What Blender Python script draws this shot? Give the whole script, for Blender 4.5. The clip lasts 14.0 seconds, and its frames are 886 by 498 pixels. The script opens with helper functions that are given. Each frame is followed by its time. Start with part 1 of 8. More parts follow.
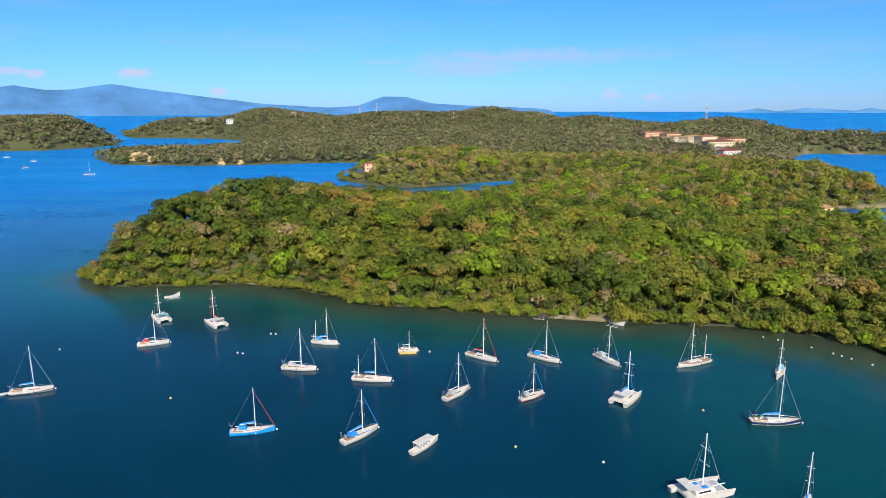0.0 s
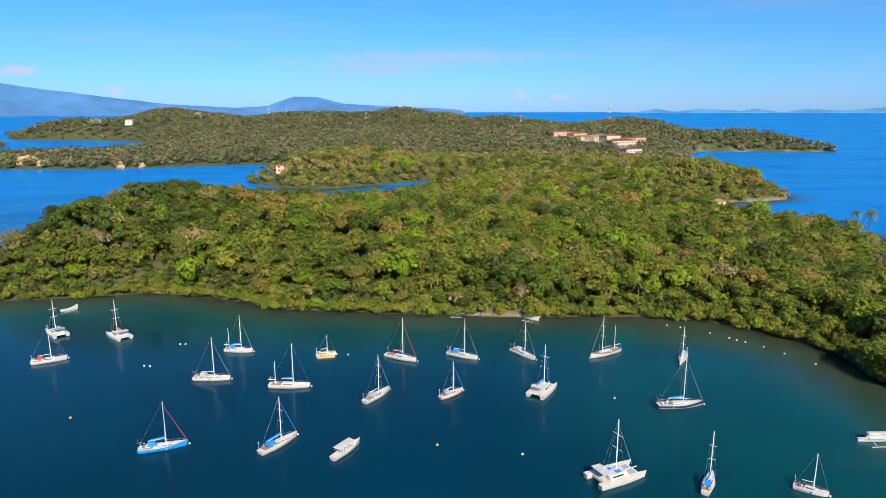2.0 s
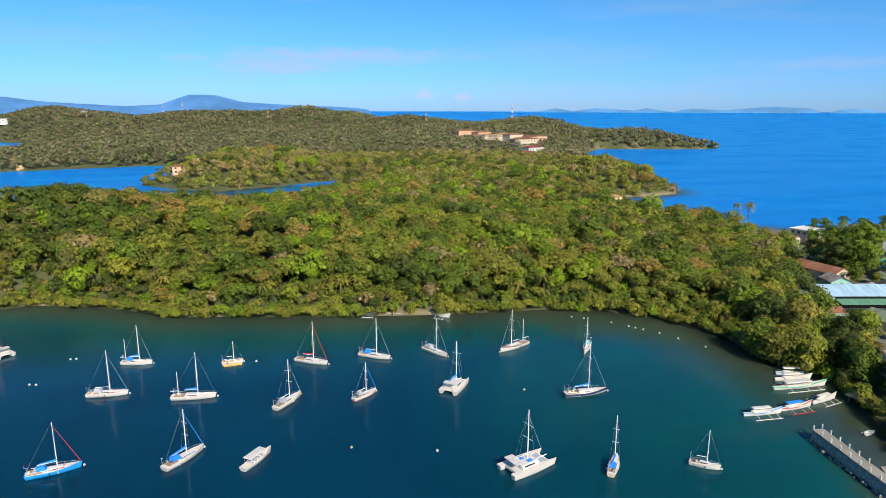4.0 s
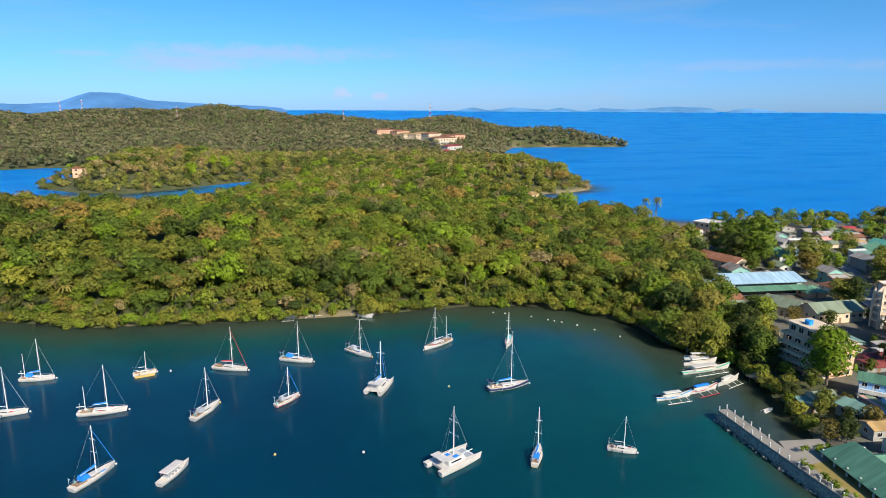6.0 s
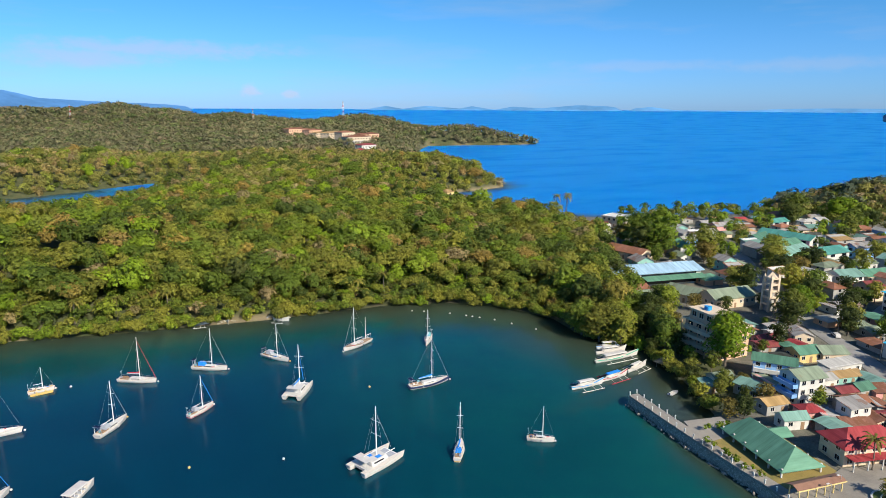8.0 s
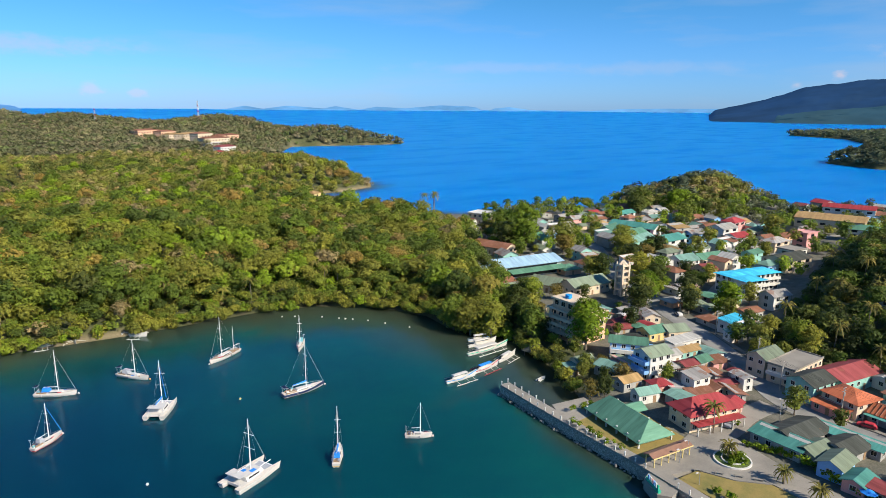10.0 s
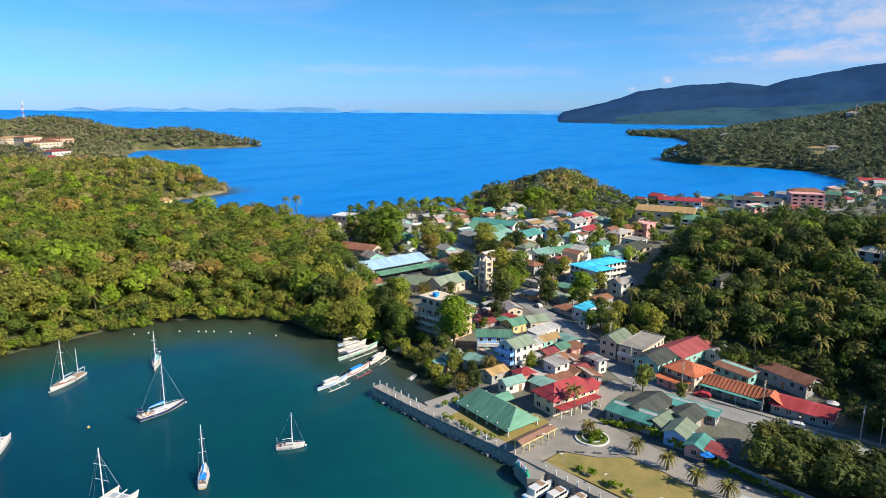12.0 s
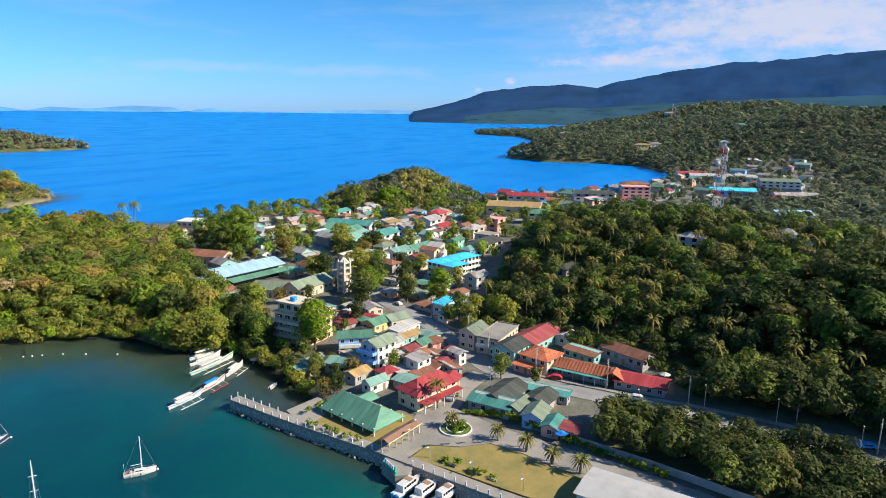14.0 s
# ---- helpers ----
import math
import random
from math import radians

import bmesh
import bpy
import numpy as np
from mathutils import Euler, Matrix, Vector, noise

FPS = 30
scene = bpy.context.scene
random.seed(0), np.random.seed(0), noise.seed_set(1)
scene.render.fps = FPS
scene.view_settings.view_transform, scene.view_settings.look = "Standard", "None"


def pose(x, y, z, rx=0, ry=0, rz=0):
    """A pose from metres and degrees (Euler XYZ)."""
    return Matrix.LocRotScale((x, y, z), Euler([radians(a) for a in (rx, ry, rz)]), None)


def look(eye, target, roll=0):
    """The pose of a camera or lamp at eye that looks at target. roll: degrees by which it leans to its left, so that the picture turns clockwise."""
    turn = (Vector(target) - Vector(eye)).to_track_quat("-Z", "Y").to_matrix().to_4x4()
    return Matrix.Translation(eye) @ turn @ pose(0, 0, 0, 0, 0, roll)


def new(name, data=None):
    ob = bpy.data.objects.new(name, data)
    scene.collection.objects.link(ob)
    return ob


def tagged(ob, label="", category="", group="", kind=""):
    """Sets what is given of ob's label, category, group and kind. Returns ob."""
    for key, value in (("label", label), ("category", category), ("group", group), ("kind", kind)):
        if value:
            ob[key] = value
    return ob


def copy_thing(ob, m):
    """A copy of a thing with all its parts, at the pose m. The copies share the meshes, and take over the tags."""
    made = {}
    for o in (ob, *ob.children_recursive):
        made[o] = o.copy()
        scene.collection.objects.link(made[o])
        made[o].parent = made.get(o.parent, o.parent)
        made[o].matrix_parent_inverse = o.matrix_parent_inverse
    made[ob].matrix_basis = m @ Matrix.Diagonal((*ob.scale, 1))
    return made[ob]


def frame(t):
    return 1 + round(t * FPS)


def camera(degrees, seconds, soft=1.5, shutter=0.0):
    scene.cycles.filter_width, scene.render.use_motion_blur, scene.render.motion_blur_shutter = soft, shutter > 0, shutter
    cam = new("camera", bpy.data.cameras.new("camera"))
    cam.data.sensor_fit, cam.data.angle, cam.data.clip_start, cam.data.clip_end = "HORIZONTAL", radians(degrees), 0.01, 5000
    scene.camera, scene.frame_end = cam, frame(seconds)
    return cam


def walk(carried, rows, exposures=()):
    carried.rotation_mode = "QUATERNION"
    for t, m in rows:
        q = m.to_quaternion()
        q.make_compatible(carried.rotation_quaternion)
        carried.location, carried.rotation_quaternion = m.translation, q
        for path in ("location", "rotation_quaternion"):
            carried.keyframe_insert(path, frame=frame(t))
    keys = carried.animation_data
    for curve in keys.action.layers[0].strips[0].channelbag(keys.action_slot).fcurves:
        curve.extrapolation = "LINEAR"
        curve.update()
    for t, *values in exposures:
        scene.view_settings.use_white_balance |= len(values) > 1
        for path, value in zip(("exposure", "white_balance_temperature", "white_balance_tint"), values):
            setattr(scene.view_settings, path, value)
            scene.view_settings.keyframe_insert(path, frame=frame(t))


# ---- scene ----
cam = camera(69.2, 14.0, soft=0.4)
EYE = Vector((0.0, 0.0, 80.0))
# seconds, yaw, pitch, roll: the camera hovers and pans to the right
PATH = [
    (0.0, 0.06, -12.32, -0.12), (0.5, -1.80, -12.31, -0.12), (1.0, -3.62, -12.30, -0.12),
    (1.5, -5.54, -12.29, -0.11), (2.0, -7.56, -12.30, -0.09), (2.5, -9.70, -12.32, -0.05),
    (3.0, -11.90, -12.35, -0.01), (5.5, -21.17, -12.42, 0.16), (6.0, -23.00, -12.45, 0.19),
    (6.5, -24.78, -12.48, 0.22), (7.0, -26.56, -12.52, 0.23), (7.5, -28.34, -12.54, 0.24),
    (10.0, -42.37, -12.49, 0.34), (10.5, -45.40, -12.44, 0.36), (11.0, -48.45, -12.37, 0.37),
    (11.5, -51.49, -12.32, 0.41), (12.0, -54.55, -12.27, 0.45), (12.5, -57.65, -12.25, 0.50),
    (13.0, -60.84, -12.23, 0.52), (13.5, -64.11, -12.21, 0.55), (14.0, -67.49, -12.19, 0.60),
]


def aim(yaw, pitch, roll):
    a, b = radians(yaw), radians(pitch)
    way = Vector((-math.sin(a) * math.cos(b), math.cos(a) * math.cos(b), math.sin(b)))
    return look(EYE, EYE + way * 10, roll)


walk(cam, [(t, aim(yaw, pitch, roll)) for t, yaw, pitch, roll in PATH], [(0.0, 0.50), (7.0, 0.52), (10.0, 0.57), (14.0, 0.80)])

# ---- daylight ----
SUN_FROM = Vector((0.17, -1.0, 0.72)).normalized()
world = bpy.data.worlds.new("sky")
scene.world = world
world.use_nodes = True


def link(tree, a, b):
    tree.links.new(a, b)


def build_world():
    tree = world.node_tree
    nodes = tree.nodes
    back = nodes["Background"]
    sky = nodes.new("ShaderNodeTexSky")
    sky.sky_type = "NISHITA"
    sky.sun_disc = False
    sky.sun_elevation = math.asin(SUN_FROM.z)
    sky.sun_rotation = math.atan2(SUN_FROM.x, SUN_FROM.y)
    sky.altitude = 80
    sky.air_density = 1.0
    sky.dust_density = 0.2
    sky.ozone_density = 2.0
    # paler and less blue close to the horizon
    ray = nodes.new("ShaderNodeTexCoord")
    axis = nodes.new("ShaderNodeSeparateXYZ")
    link(tree, ray.outputs["Generated"], axis.inputs["Vector"])
    rise = nodes.new("ShaderNodeMapRange")
    rise.inputs["From Max"].default_value = 0.17
    link(tree, axis.outputs["Z"], rise.inputs["Value"])
    level = nodes.new("ShaderNodeMix")
    level.data_type = "RGBA"
    level.inputs["A"].default_value, level.inputs["B"].default_value = SKY_LOW, SKY_TINT
    link(tree, rise.outputs["Result"], level.inputs["Factor"])
    tint = nodes.new("ShaderNodeMix")
    tint.data_type, tint.blend_type = "RGBA", "MULTIPLY"
    tint.inputs["Factor"].default_value = 1.0
    link(tree, level.outputs["Result"], tint.inputs["B"])
    link(tree, sky.outputs["Color"], tint.inputs["A"])
    # thin high cloud, faint streaks and a few small puffs low over the horizon
    place = nodes.new("ShaderNodeTexCoord")
    stretch = nodes.new("ShaderNodeMapping")
    stretch.inputs["Scale"].default_value = (1.6, 1.6, 11.0)
    link(tree, place.outputs["Generated"], stretch.inputs["Vector"])
    # more cloud over the land to the east
    east = nodes.new("ShaderNodeMapRange")
    east.inputs["From Min"].default_value, east.inputs["From Max"].default_value = 0.93, 1.0
    east.inputs["To Max"].default_value = 0.12
    link(tree, axis.outputs["X"], east.inputs["Value"])
    streak = nodes.new("ShaderNodeTexNoise")
    streak.inputs["Scale"].default_value = 2.2
    streak.inputs["Detail"].default_value = 7
    streak.inputs["Roughness"].default_value = 0.55
    link(tree, stretch.outputs["Vector"], streak.inputs["Vector"])
    ramp = nodes.new("ShaderNodeMapRange")
    ramp.inputs["From Min"].default_value, ramp.inputs["From Max"].default_value = 0.5, 0.85
    ramp.inputs["To Max"].default_value = 0.36
    link(tree, math_node(tree, "ADD", streak.outputs["Fac"], east.outputs["Result"]), ramp.inputs["Value"])
    cloud = nodes.new("ShaderNodeMix")
    cloud.data_type = "RGBA"
    cloud.inputs["B"].default_value = CLOUD
    link(tree, ramp.outputs["Result"], cloud.inputs["Factor"])
    link(tree, tint.outputs["Result"], cloud.inputs["A"])
    # single clouds: azimuth, height, half width, half height in degrees, density
    ragged = nodes.new("ShaderNodeTexNoise")
    ragged.inputs["Scale"].default_value, ragged.inputs["Detail"].default_value, ragged.inputs["Roughness"].default_value = 30, 6, 0.62
    squash = nodes.new("ShaderNodeMapping")
    squash.inputs["Scale"].default_value = (1.0, 1.0, 2.2)
    link(tree, place.outputs["Generated"], squash.inputs["Vector"])
    link(tree, squash.outputs["Vector"], ragged.inputs["Vector"])
    for colour, rag, group in ((VEIL, 1.7, VEILS), (PUFF, 3.0, PUFFS)):
        total = None
        for azimuth, height, wide, high, density in group:
            aim_at = Vector((math.sin(radians(azimuth)) * math.cos(radians(height)), math.cos(radians(azimuth)) * math.cos(radians(height)), math.sin(radians(height))))
            gap = nodes.new("ShaderNodeVectorMath")
            gap.operation = "SUBTRACT"
            gap.inputs[1].default_value = aim_at
            link(tree, place.outputs["Generated"], gap.inputs[0])
            size = nodes.new("ShaderNodeVectorMath")
            size.operation = "MULTIPLY"
            size.inputs[1].default_value = (1 / radians(wide), 1 / radians(wide), 1 / radians(high))
            link(tree, gap.outputs["Vector"], size.inputs[0])
            far = nodes.new("ShaderNodeVectorMath")
            far.operation = "LENGTH"
            link(tree, size.outputs["Vector"], far.inputs[0])
            edge = math_node(tree, "ADD", far.outputs["Value"], math_node(tree, "MULTIPLY", math_node(tree, "SUBTRACT", ragged.outputs["Fac"], 0.5), rag))
            soft = nodes.new("ShaderNodeMapRange")
            soft.interpolation_type = "SMOOTHSTEP"
            soft.inputs["From Min"].default_value, soft.inputs["From Max"].default_value = 1.25, 0.15
            soft.inputs["To Max"].default_value = density
            link(tree, edge, soft.inputs["Value"])
            total = soft.outputs["Result"] if total is None else math_node(tree, "MAXIMUM", total, soft.outputs["Result"])
        over = nodes.new("ShaderNodeMix")
        over.data_type = "RGBA"
        over.inputs["B"].default_value = colour
        link(tree, total, over.inputs["Factor"])
        link(tree, cloud.outputs["Result"], over.inputs["A"])
        cloud = over
    link(tree, cloud.outputs["Result"], back.inputs["Color"])
    back.inputs["Strength"].default_value = 0.062


sun = new("sun", bpy.data.lights.new("sun", "SUN"))
sun.data.energy, sun.data.angle, sun.data.color = 4.9, radians(0.6), (1.0, 0.91, 0.75)
sun.matrix_world = look(SUN_FROM * 500, (0, 0, 0))

# ---- materials ----


def shader(name):
    m = bpy.data.materials.new(name)
    m.use_nodes = True
    return m, m.node_tree, m.node_tree.nodes["Principled BSDF"]


def noise_node(tree, scale, detail=4.0, rough=0.55, coords="Object", size=None):
    place = tree.nodes.new("ShaderNodeTexCoord")
    n = tree.nodes.new("ShaderNodeTexNoise")
    n.inputs["Scale"].default_value, n.inputs["Detail"].default_value, n.inputs["Roughness"].default_value = scale, detail, rough
    if size:
        s = tree.nodes.new("ShaderNodeMapping")
        s.inputs["Scale"].default_value = size
        link(tree, place.outputs[coords], s.inputs["Vector"])
        link(tree, s.outputs["Vector"], n.inputs["Vector"])
    else:
        link(tree, place.outputs[coords], n.inputs["Vector"])
    return n


def ramp_node(tree, value, stops):
    r = tree.nodes.new("ShaderNodeValToRGB")
    e = r.color_ramp.elements
    while len(e) < len(stops):
        e.new(0.5)
    for el, (p, c) in zip(e, stops):
        el.position, el.color = p, (*c, 1)
    link(tree, value, r.inputs["Fac"])
    return r.outputs["Color"]


def mix_node(tree, fac, a, b, blend="MIX"):
    m = tree.nodes.new("ShaderNodeMix")
    m.data_type, m.blend_type = "RGBA", blend
    for sock, v in (("Factor", fac), ("A", a), ("B", b)):
        s = m.inputs[sock]
        if isinstance(v, (int, float)):
            s.default_value = v
        elif isinstance(v, tuple):
            s.default_value = (*v, 1) if len(v) == 3 else v
        else:
            link(tree, v, s)
    return m.outputs["Result"]


def math_node(tree, op, a, b=0.0, clamp=False):
    m = tree.nodes.new("ShaderNodeMath")
    m.operation, m.use_clamp = op, clamp
    for i, v in enumerate((a, b)):
        if isinstance(v, (int, float)):
            m.inputs[i].default_value = v
        else:
            link(tree, v, m.inputs[i])
    return m.outputs[0]


def attribute(tree, name):
    a = tree.nodes.new("ShaderNodeAttribute")
    a.attribute_name = name
    return a.outputs["Fac"]


def bump(tree, bsdf, height, strength, distance):
    b = tree.nodes.new("ShaderNodeBump")
    b.inputs["Strength"].default_value, b.inputs["Distance"].default_value = strength, distance
    link(tree, height, b.inputs["Height"])
    link(tree, b.outputs["Normal"], bsdf.inputs["Normal"])


def surface(name, colour, rough=0.7, vary=0.25, scale=1.2, metal=0.0, fine=14.0, spread=0.0, relief=0.25, stain=None):
    """A painted or mineral surface: broad stains, fine grain, and a shift from object to object."""
    m, tree, bsdf = shader(name)
    broad, grain = noise_node(tree, scale, 5), noise_node(tree, fine, 3)
    dark = tuple(c * (1 - vary) for c in colour) if stain is None else stain
    light = tuple(min(c * (1 + vary * 0.5), 0.9) for c in colour)
    base = ramp_node(tree, broad.outputs["Fac"], [(0.3, dark), (0.52, colour), (0.75, light)])
    base = mix_node(tree, 0.25, base, ramp_node(tree, grain.outputs["Fac"], [(0.3, tuple(c * 0.6 for c in colour)), (0.7, light)]))
    if spread:
        info = tree.nodes.new("ShaderNodeObjectInfo")
        hsv = tree.nodes.new("ShaderNodeHueSaturation")
        link(tree, base, hsv.inputs["Color"])
        link(tree, math_node(tree, "MULTIPLY_ADD", info.outputs["Random"], spread), hsv.inputs["Value"])
        hsv.inputs["Value"].links[0].from_node.inputs[2].default_value = 1 - spread / 2
        base = hsv.outputs["Color"]
    link(tree, base, bsdf.inputs["Base Color"])
    bsdf.inputs["Roughness"].default_value, bsdf.inputs["Metallic"].default_value = rough, metal
    if relief:
        bump(tree, bsdf, grain.outputs["Fac"], relief, 0.02)
    return m


def leaf_material(name, stops, rough=0.6, grain=2.2, open_leaf=0.46):
    """Foliage: each tree takes its own green from the ramp, each leaf spray a shade of it; fine leaf clusters break it up."""
    m, tree, bsdf = shader(name)
    info = tree.nodes.new("ShaderNodeObjectInfo")
    geo = tree.nodes.new("ShaderNodeNewGeometry")
    own = math_node(tree, "MULTIPLY", attribute(tree, "lone"), math_node(tree, "MULTIPLY", info.outputs["Random"], 0.52))
    tint = math_node(tree, "ADD", attribute(tree, "tint"), own)
    base = ramp_node(tree, math_node(tree, "FRACT", tint), stops)
    depth = ramp_node(tree, math_node(tree, "FRACT", math_node(tree, "MULTIPLY", tint, 37.7)), [(0.0, (0.74, 0.75, 0.76)), (0.5, (1.0, 1.0, 1.0)), (1.0, (1.26, 1.23, 1.16))])
    base = mix_node(tree, 1.0, base, depth, "MULTIPLY")
    leaf = ramp_node(tree, geo.outputs["Random Per Island"], [(0.0, (1.18, 1.14, 1.08)), (1.0, (1.98, 1.86, 1.60))])
    base = mix_node(tree, 1.0, base, leaf, "MULTIPLY")
    tuft = tree.nodes.new("ShaderNodeTexNoise")
    tuft.inputs["Scale"].default_value, tuft.inputs["Detail"].default_value, tuft.inputs["Roughness"].default_value = grain, 4, 0.65
    link(tree, geo.outputs["Position"], tuft.inputs["Vector"])
    shade = ramp_node(tree, tuft.outputs["Fac"], [(0.35, (0.60, 0.64, 0.61)), (0.5, (0.98, 0.98, 0.96)), (0.65, (1.42, 1.37, 1.22))])
    base = mix_node(tree, 1.0, base, shade, "MULTIPLY")
    link(tree, base, bsdf.inputs["Base Color"])
    bsdf.inputs["Roughness"].default_value = rough
    bsdf.inputs["Specular IOR Level"].default_value = 0.2
    bump(tree, bsdf, tuft.outputs["Fac"], 0.9, 0.5 / grain)
    thin = tree.nodes.new("ShaderNodeBsdfTranslucent")
    link(tree, base, thin.inputs["Color"])
    both = tree.nodes.new("ShaderNodeMixShader")
    both.inputs["Fac"].default_value = 0.28
    link(tree, bsdf.outputs["BSDF"], both.inputs[1])
    link(tree, thin.outputs["BSDF"], both.inputs[2])
    # gaps between the leaves of a spray
    gap = tree.nodes.new("ShaderNodeTexNoise")
    gap.inputs["Scale"].default_value, gap.inputs["Detail"].default_value = grain * 0.75, 2
    link(tree, geo.outputs["Position"], gap.inputs["Vector"])
    clear_bsdf = tree.nodes.new("ShaderNodeBsdfTransparent")
    cut = tree.nodes.new("ShaderNodeMixShader")
    link(tree, math_node(tree, "GREATER_THAN", gap.outputs["Fac"], open_leaf), cut.inputs["Fac"])
    link(tree, clear_bsdf.outputs["BSDF"], cut.inputs[1])
    link(tree, both.outputs["Shader"], cut.inputs[2])
    link(tree, cut.outputs["Shader"], tree.nodes["Material Output"].inputs["Surface"])
    return m


# bands: dark green, mid green, olive, yellow-green, lime, rust, bare grey-tan
LEAF = leaf_material("foliage", [
    (0.0, (0.046, 0.068, 0.014)), (0.14, (0.085, 0.128, 0.016)), (0.28, (0.128, 0.138, 0.026)), (0.42, (0.158, 0.162, 0.026)), (0.50, (0.112, 0.168, 0.014)),
    (0.58, (0.130, 0.196, 0.013)), (0.66, (0.120, 0.140, 0.022)), (0.76, (0.200, 0.142, 0.040)), (0.88, (0.205, 0.165, 0.092)), (0.95, (0.130, 0.120, 0.040)), (1.0, (0.046, 0.068, 0.014))])
LEAF_MID = leaf_material("slope_foliage", [
    (0.0, (0.070, 0.084, 0.028)), (0.16, (0.118, 0.140, 0.032)), (0.32, (0.180, 0.170, 0.055)), (0.46, (0.150, 0.200, 0.028)), (0.60, (0.200, 0.178, 0.078)),
    (0.75, (0.225, 0.165, 0.078)), (0.88, (0.255, 0.215, 0.135)), (1.0, (0.100, 0.110, 0.036))], 0.8, 1.3)
# dry browns, greyed and lightened to put distance haze into the colour
LEAF_FAR = leaf_material("hazed_dry_foliage", [
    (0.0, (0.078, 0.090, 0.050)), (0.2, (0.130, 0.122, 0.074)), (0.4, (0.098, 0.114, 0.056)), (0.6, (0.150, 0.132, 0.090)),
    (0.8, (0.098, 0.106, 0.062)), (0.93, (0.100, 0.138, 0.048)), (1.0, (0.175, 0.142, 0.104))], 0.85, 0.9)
# darker greens: the shade on hill and grove is put into the colour
LEAF_SHADE = leaf_material("dark_shaded_foliage", [
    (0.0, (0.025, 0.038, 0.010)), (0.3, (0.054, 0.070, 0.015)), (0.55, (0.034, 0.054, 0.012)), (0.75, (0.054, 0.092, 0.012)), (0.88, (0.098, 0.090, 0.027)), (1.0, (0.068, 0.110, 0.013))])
# greens with blue mixed in, so the colour holds the coast's haze
LEAF_EAST = leaf_material("hazed_coast_foliage", [
    (0.0, (0.056, 0.076, 0.054)), (0.3, (0.086, 0.104, 0.068)), (0.6, (0.064, 0.088, 0.060)), (0.85, (0.108, 0.116, 0.076)), (1.0, (0.078, 0.112, 0.058))], 0.85, 1.1)
PALM_LEAF = leaf_material("palm_frond", [(0.0, (0.078, 0.086, 0.019)), (0.5, (0.138, 0.120, 0.033)), (1.0, (0.098, 0.102, 0.022))], 0.5, 2.2, 0.25)
BARK = surface("bark", (0.17, 0.14, 0.11), 0.9, 0.4, 0.8, fine=6)


def ground_material():
    m, tree, bsdf = shader("earth")
    broad, mid, fine = noise_node(tree, 0.02, 4), noise_node(tree, 0.25, 6), noise_node(tree, 2.5, 4)
    wild = ramp_node(tree, mid.outputs["Fac"], [(0.3, (0.040, 0.052, 0.016)), (0.5, (0.066, 0.075, 0.026)), (0.7, (0.100, 0.092, 0.042))])
    dirt = ramp_node(tree, mid.outputs["Fac"], [(0.3, (0.060, 0.060, 0.042)), (0.55, (0.12, 0.112, 0.088)), (0.75, (0.20, 0.185, 0.15))])
    dirt = mix_node(tree, 0.35, dirt, ramp_node(tree, fine.outputs["Fac"], [(0.3, (0.07, 0.075, 0.045)), (0.7, (0.25, 0.23, 0.19))]))
    base = mix_node(tree, attribute(tree, "town"), wild, dirt)
    mud = ramp_node(tree, fine.outputs["Fac"], [(0.3, (0.045, 0.040, 0.026)), (0.7, (0.085, 0.072, 0.045))])
    base = mix_node(tree, attribute(tree, "shore"), base, mud)
    sand = ramp_node(tree, fine.outputs["Fac"], [(0.3, (0.24, 0.18, 0.10)), (0.7, (0.42, 0.33, 0.20))])
    base = mix_node(tree, attribute(tree, "beach"), base, sand)
    link(tree, base, bsdf.inputs["Base Color"])
    bsdf.inputs["Roughness"].default_value = 0.95
    bump(tree, bsdf, fine.outputs["Fac"], 0.5, 0.1)
    return m


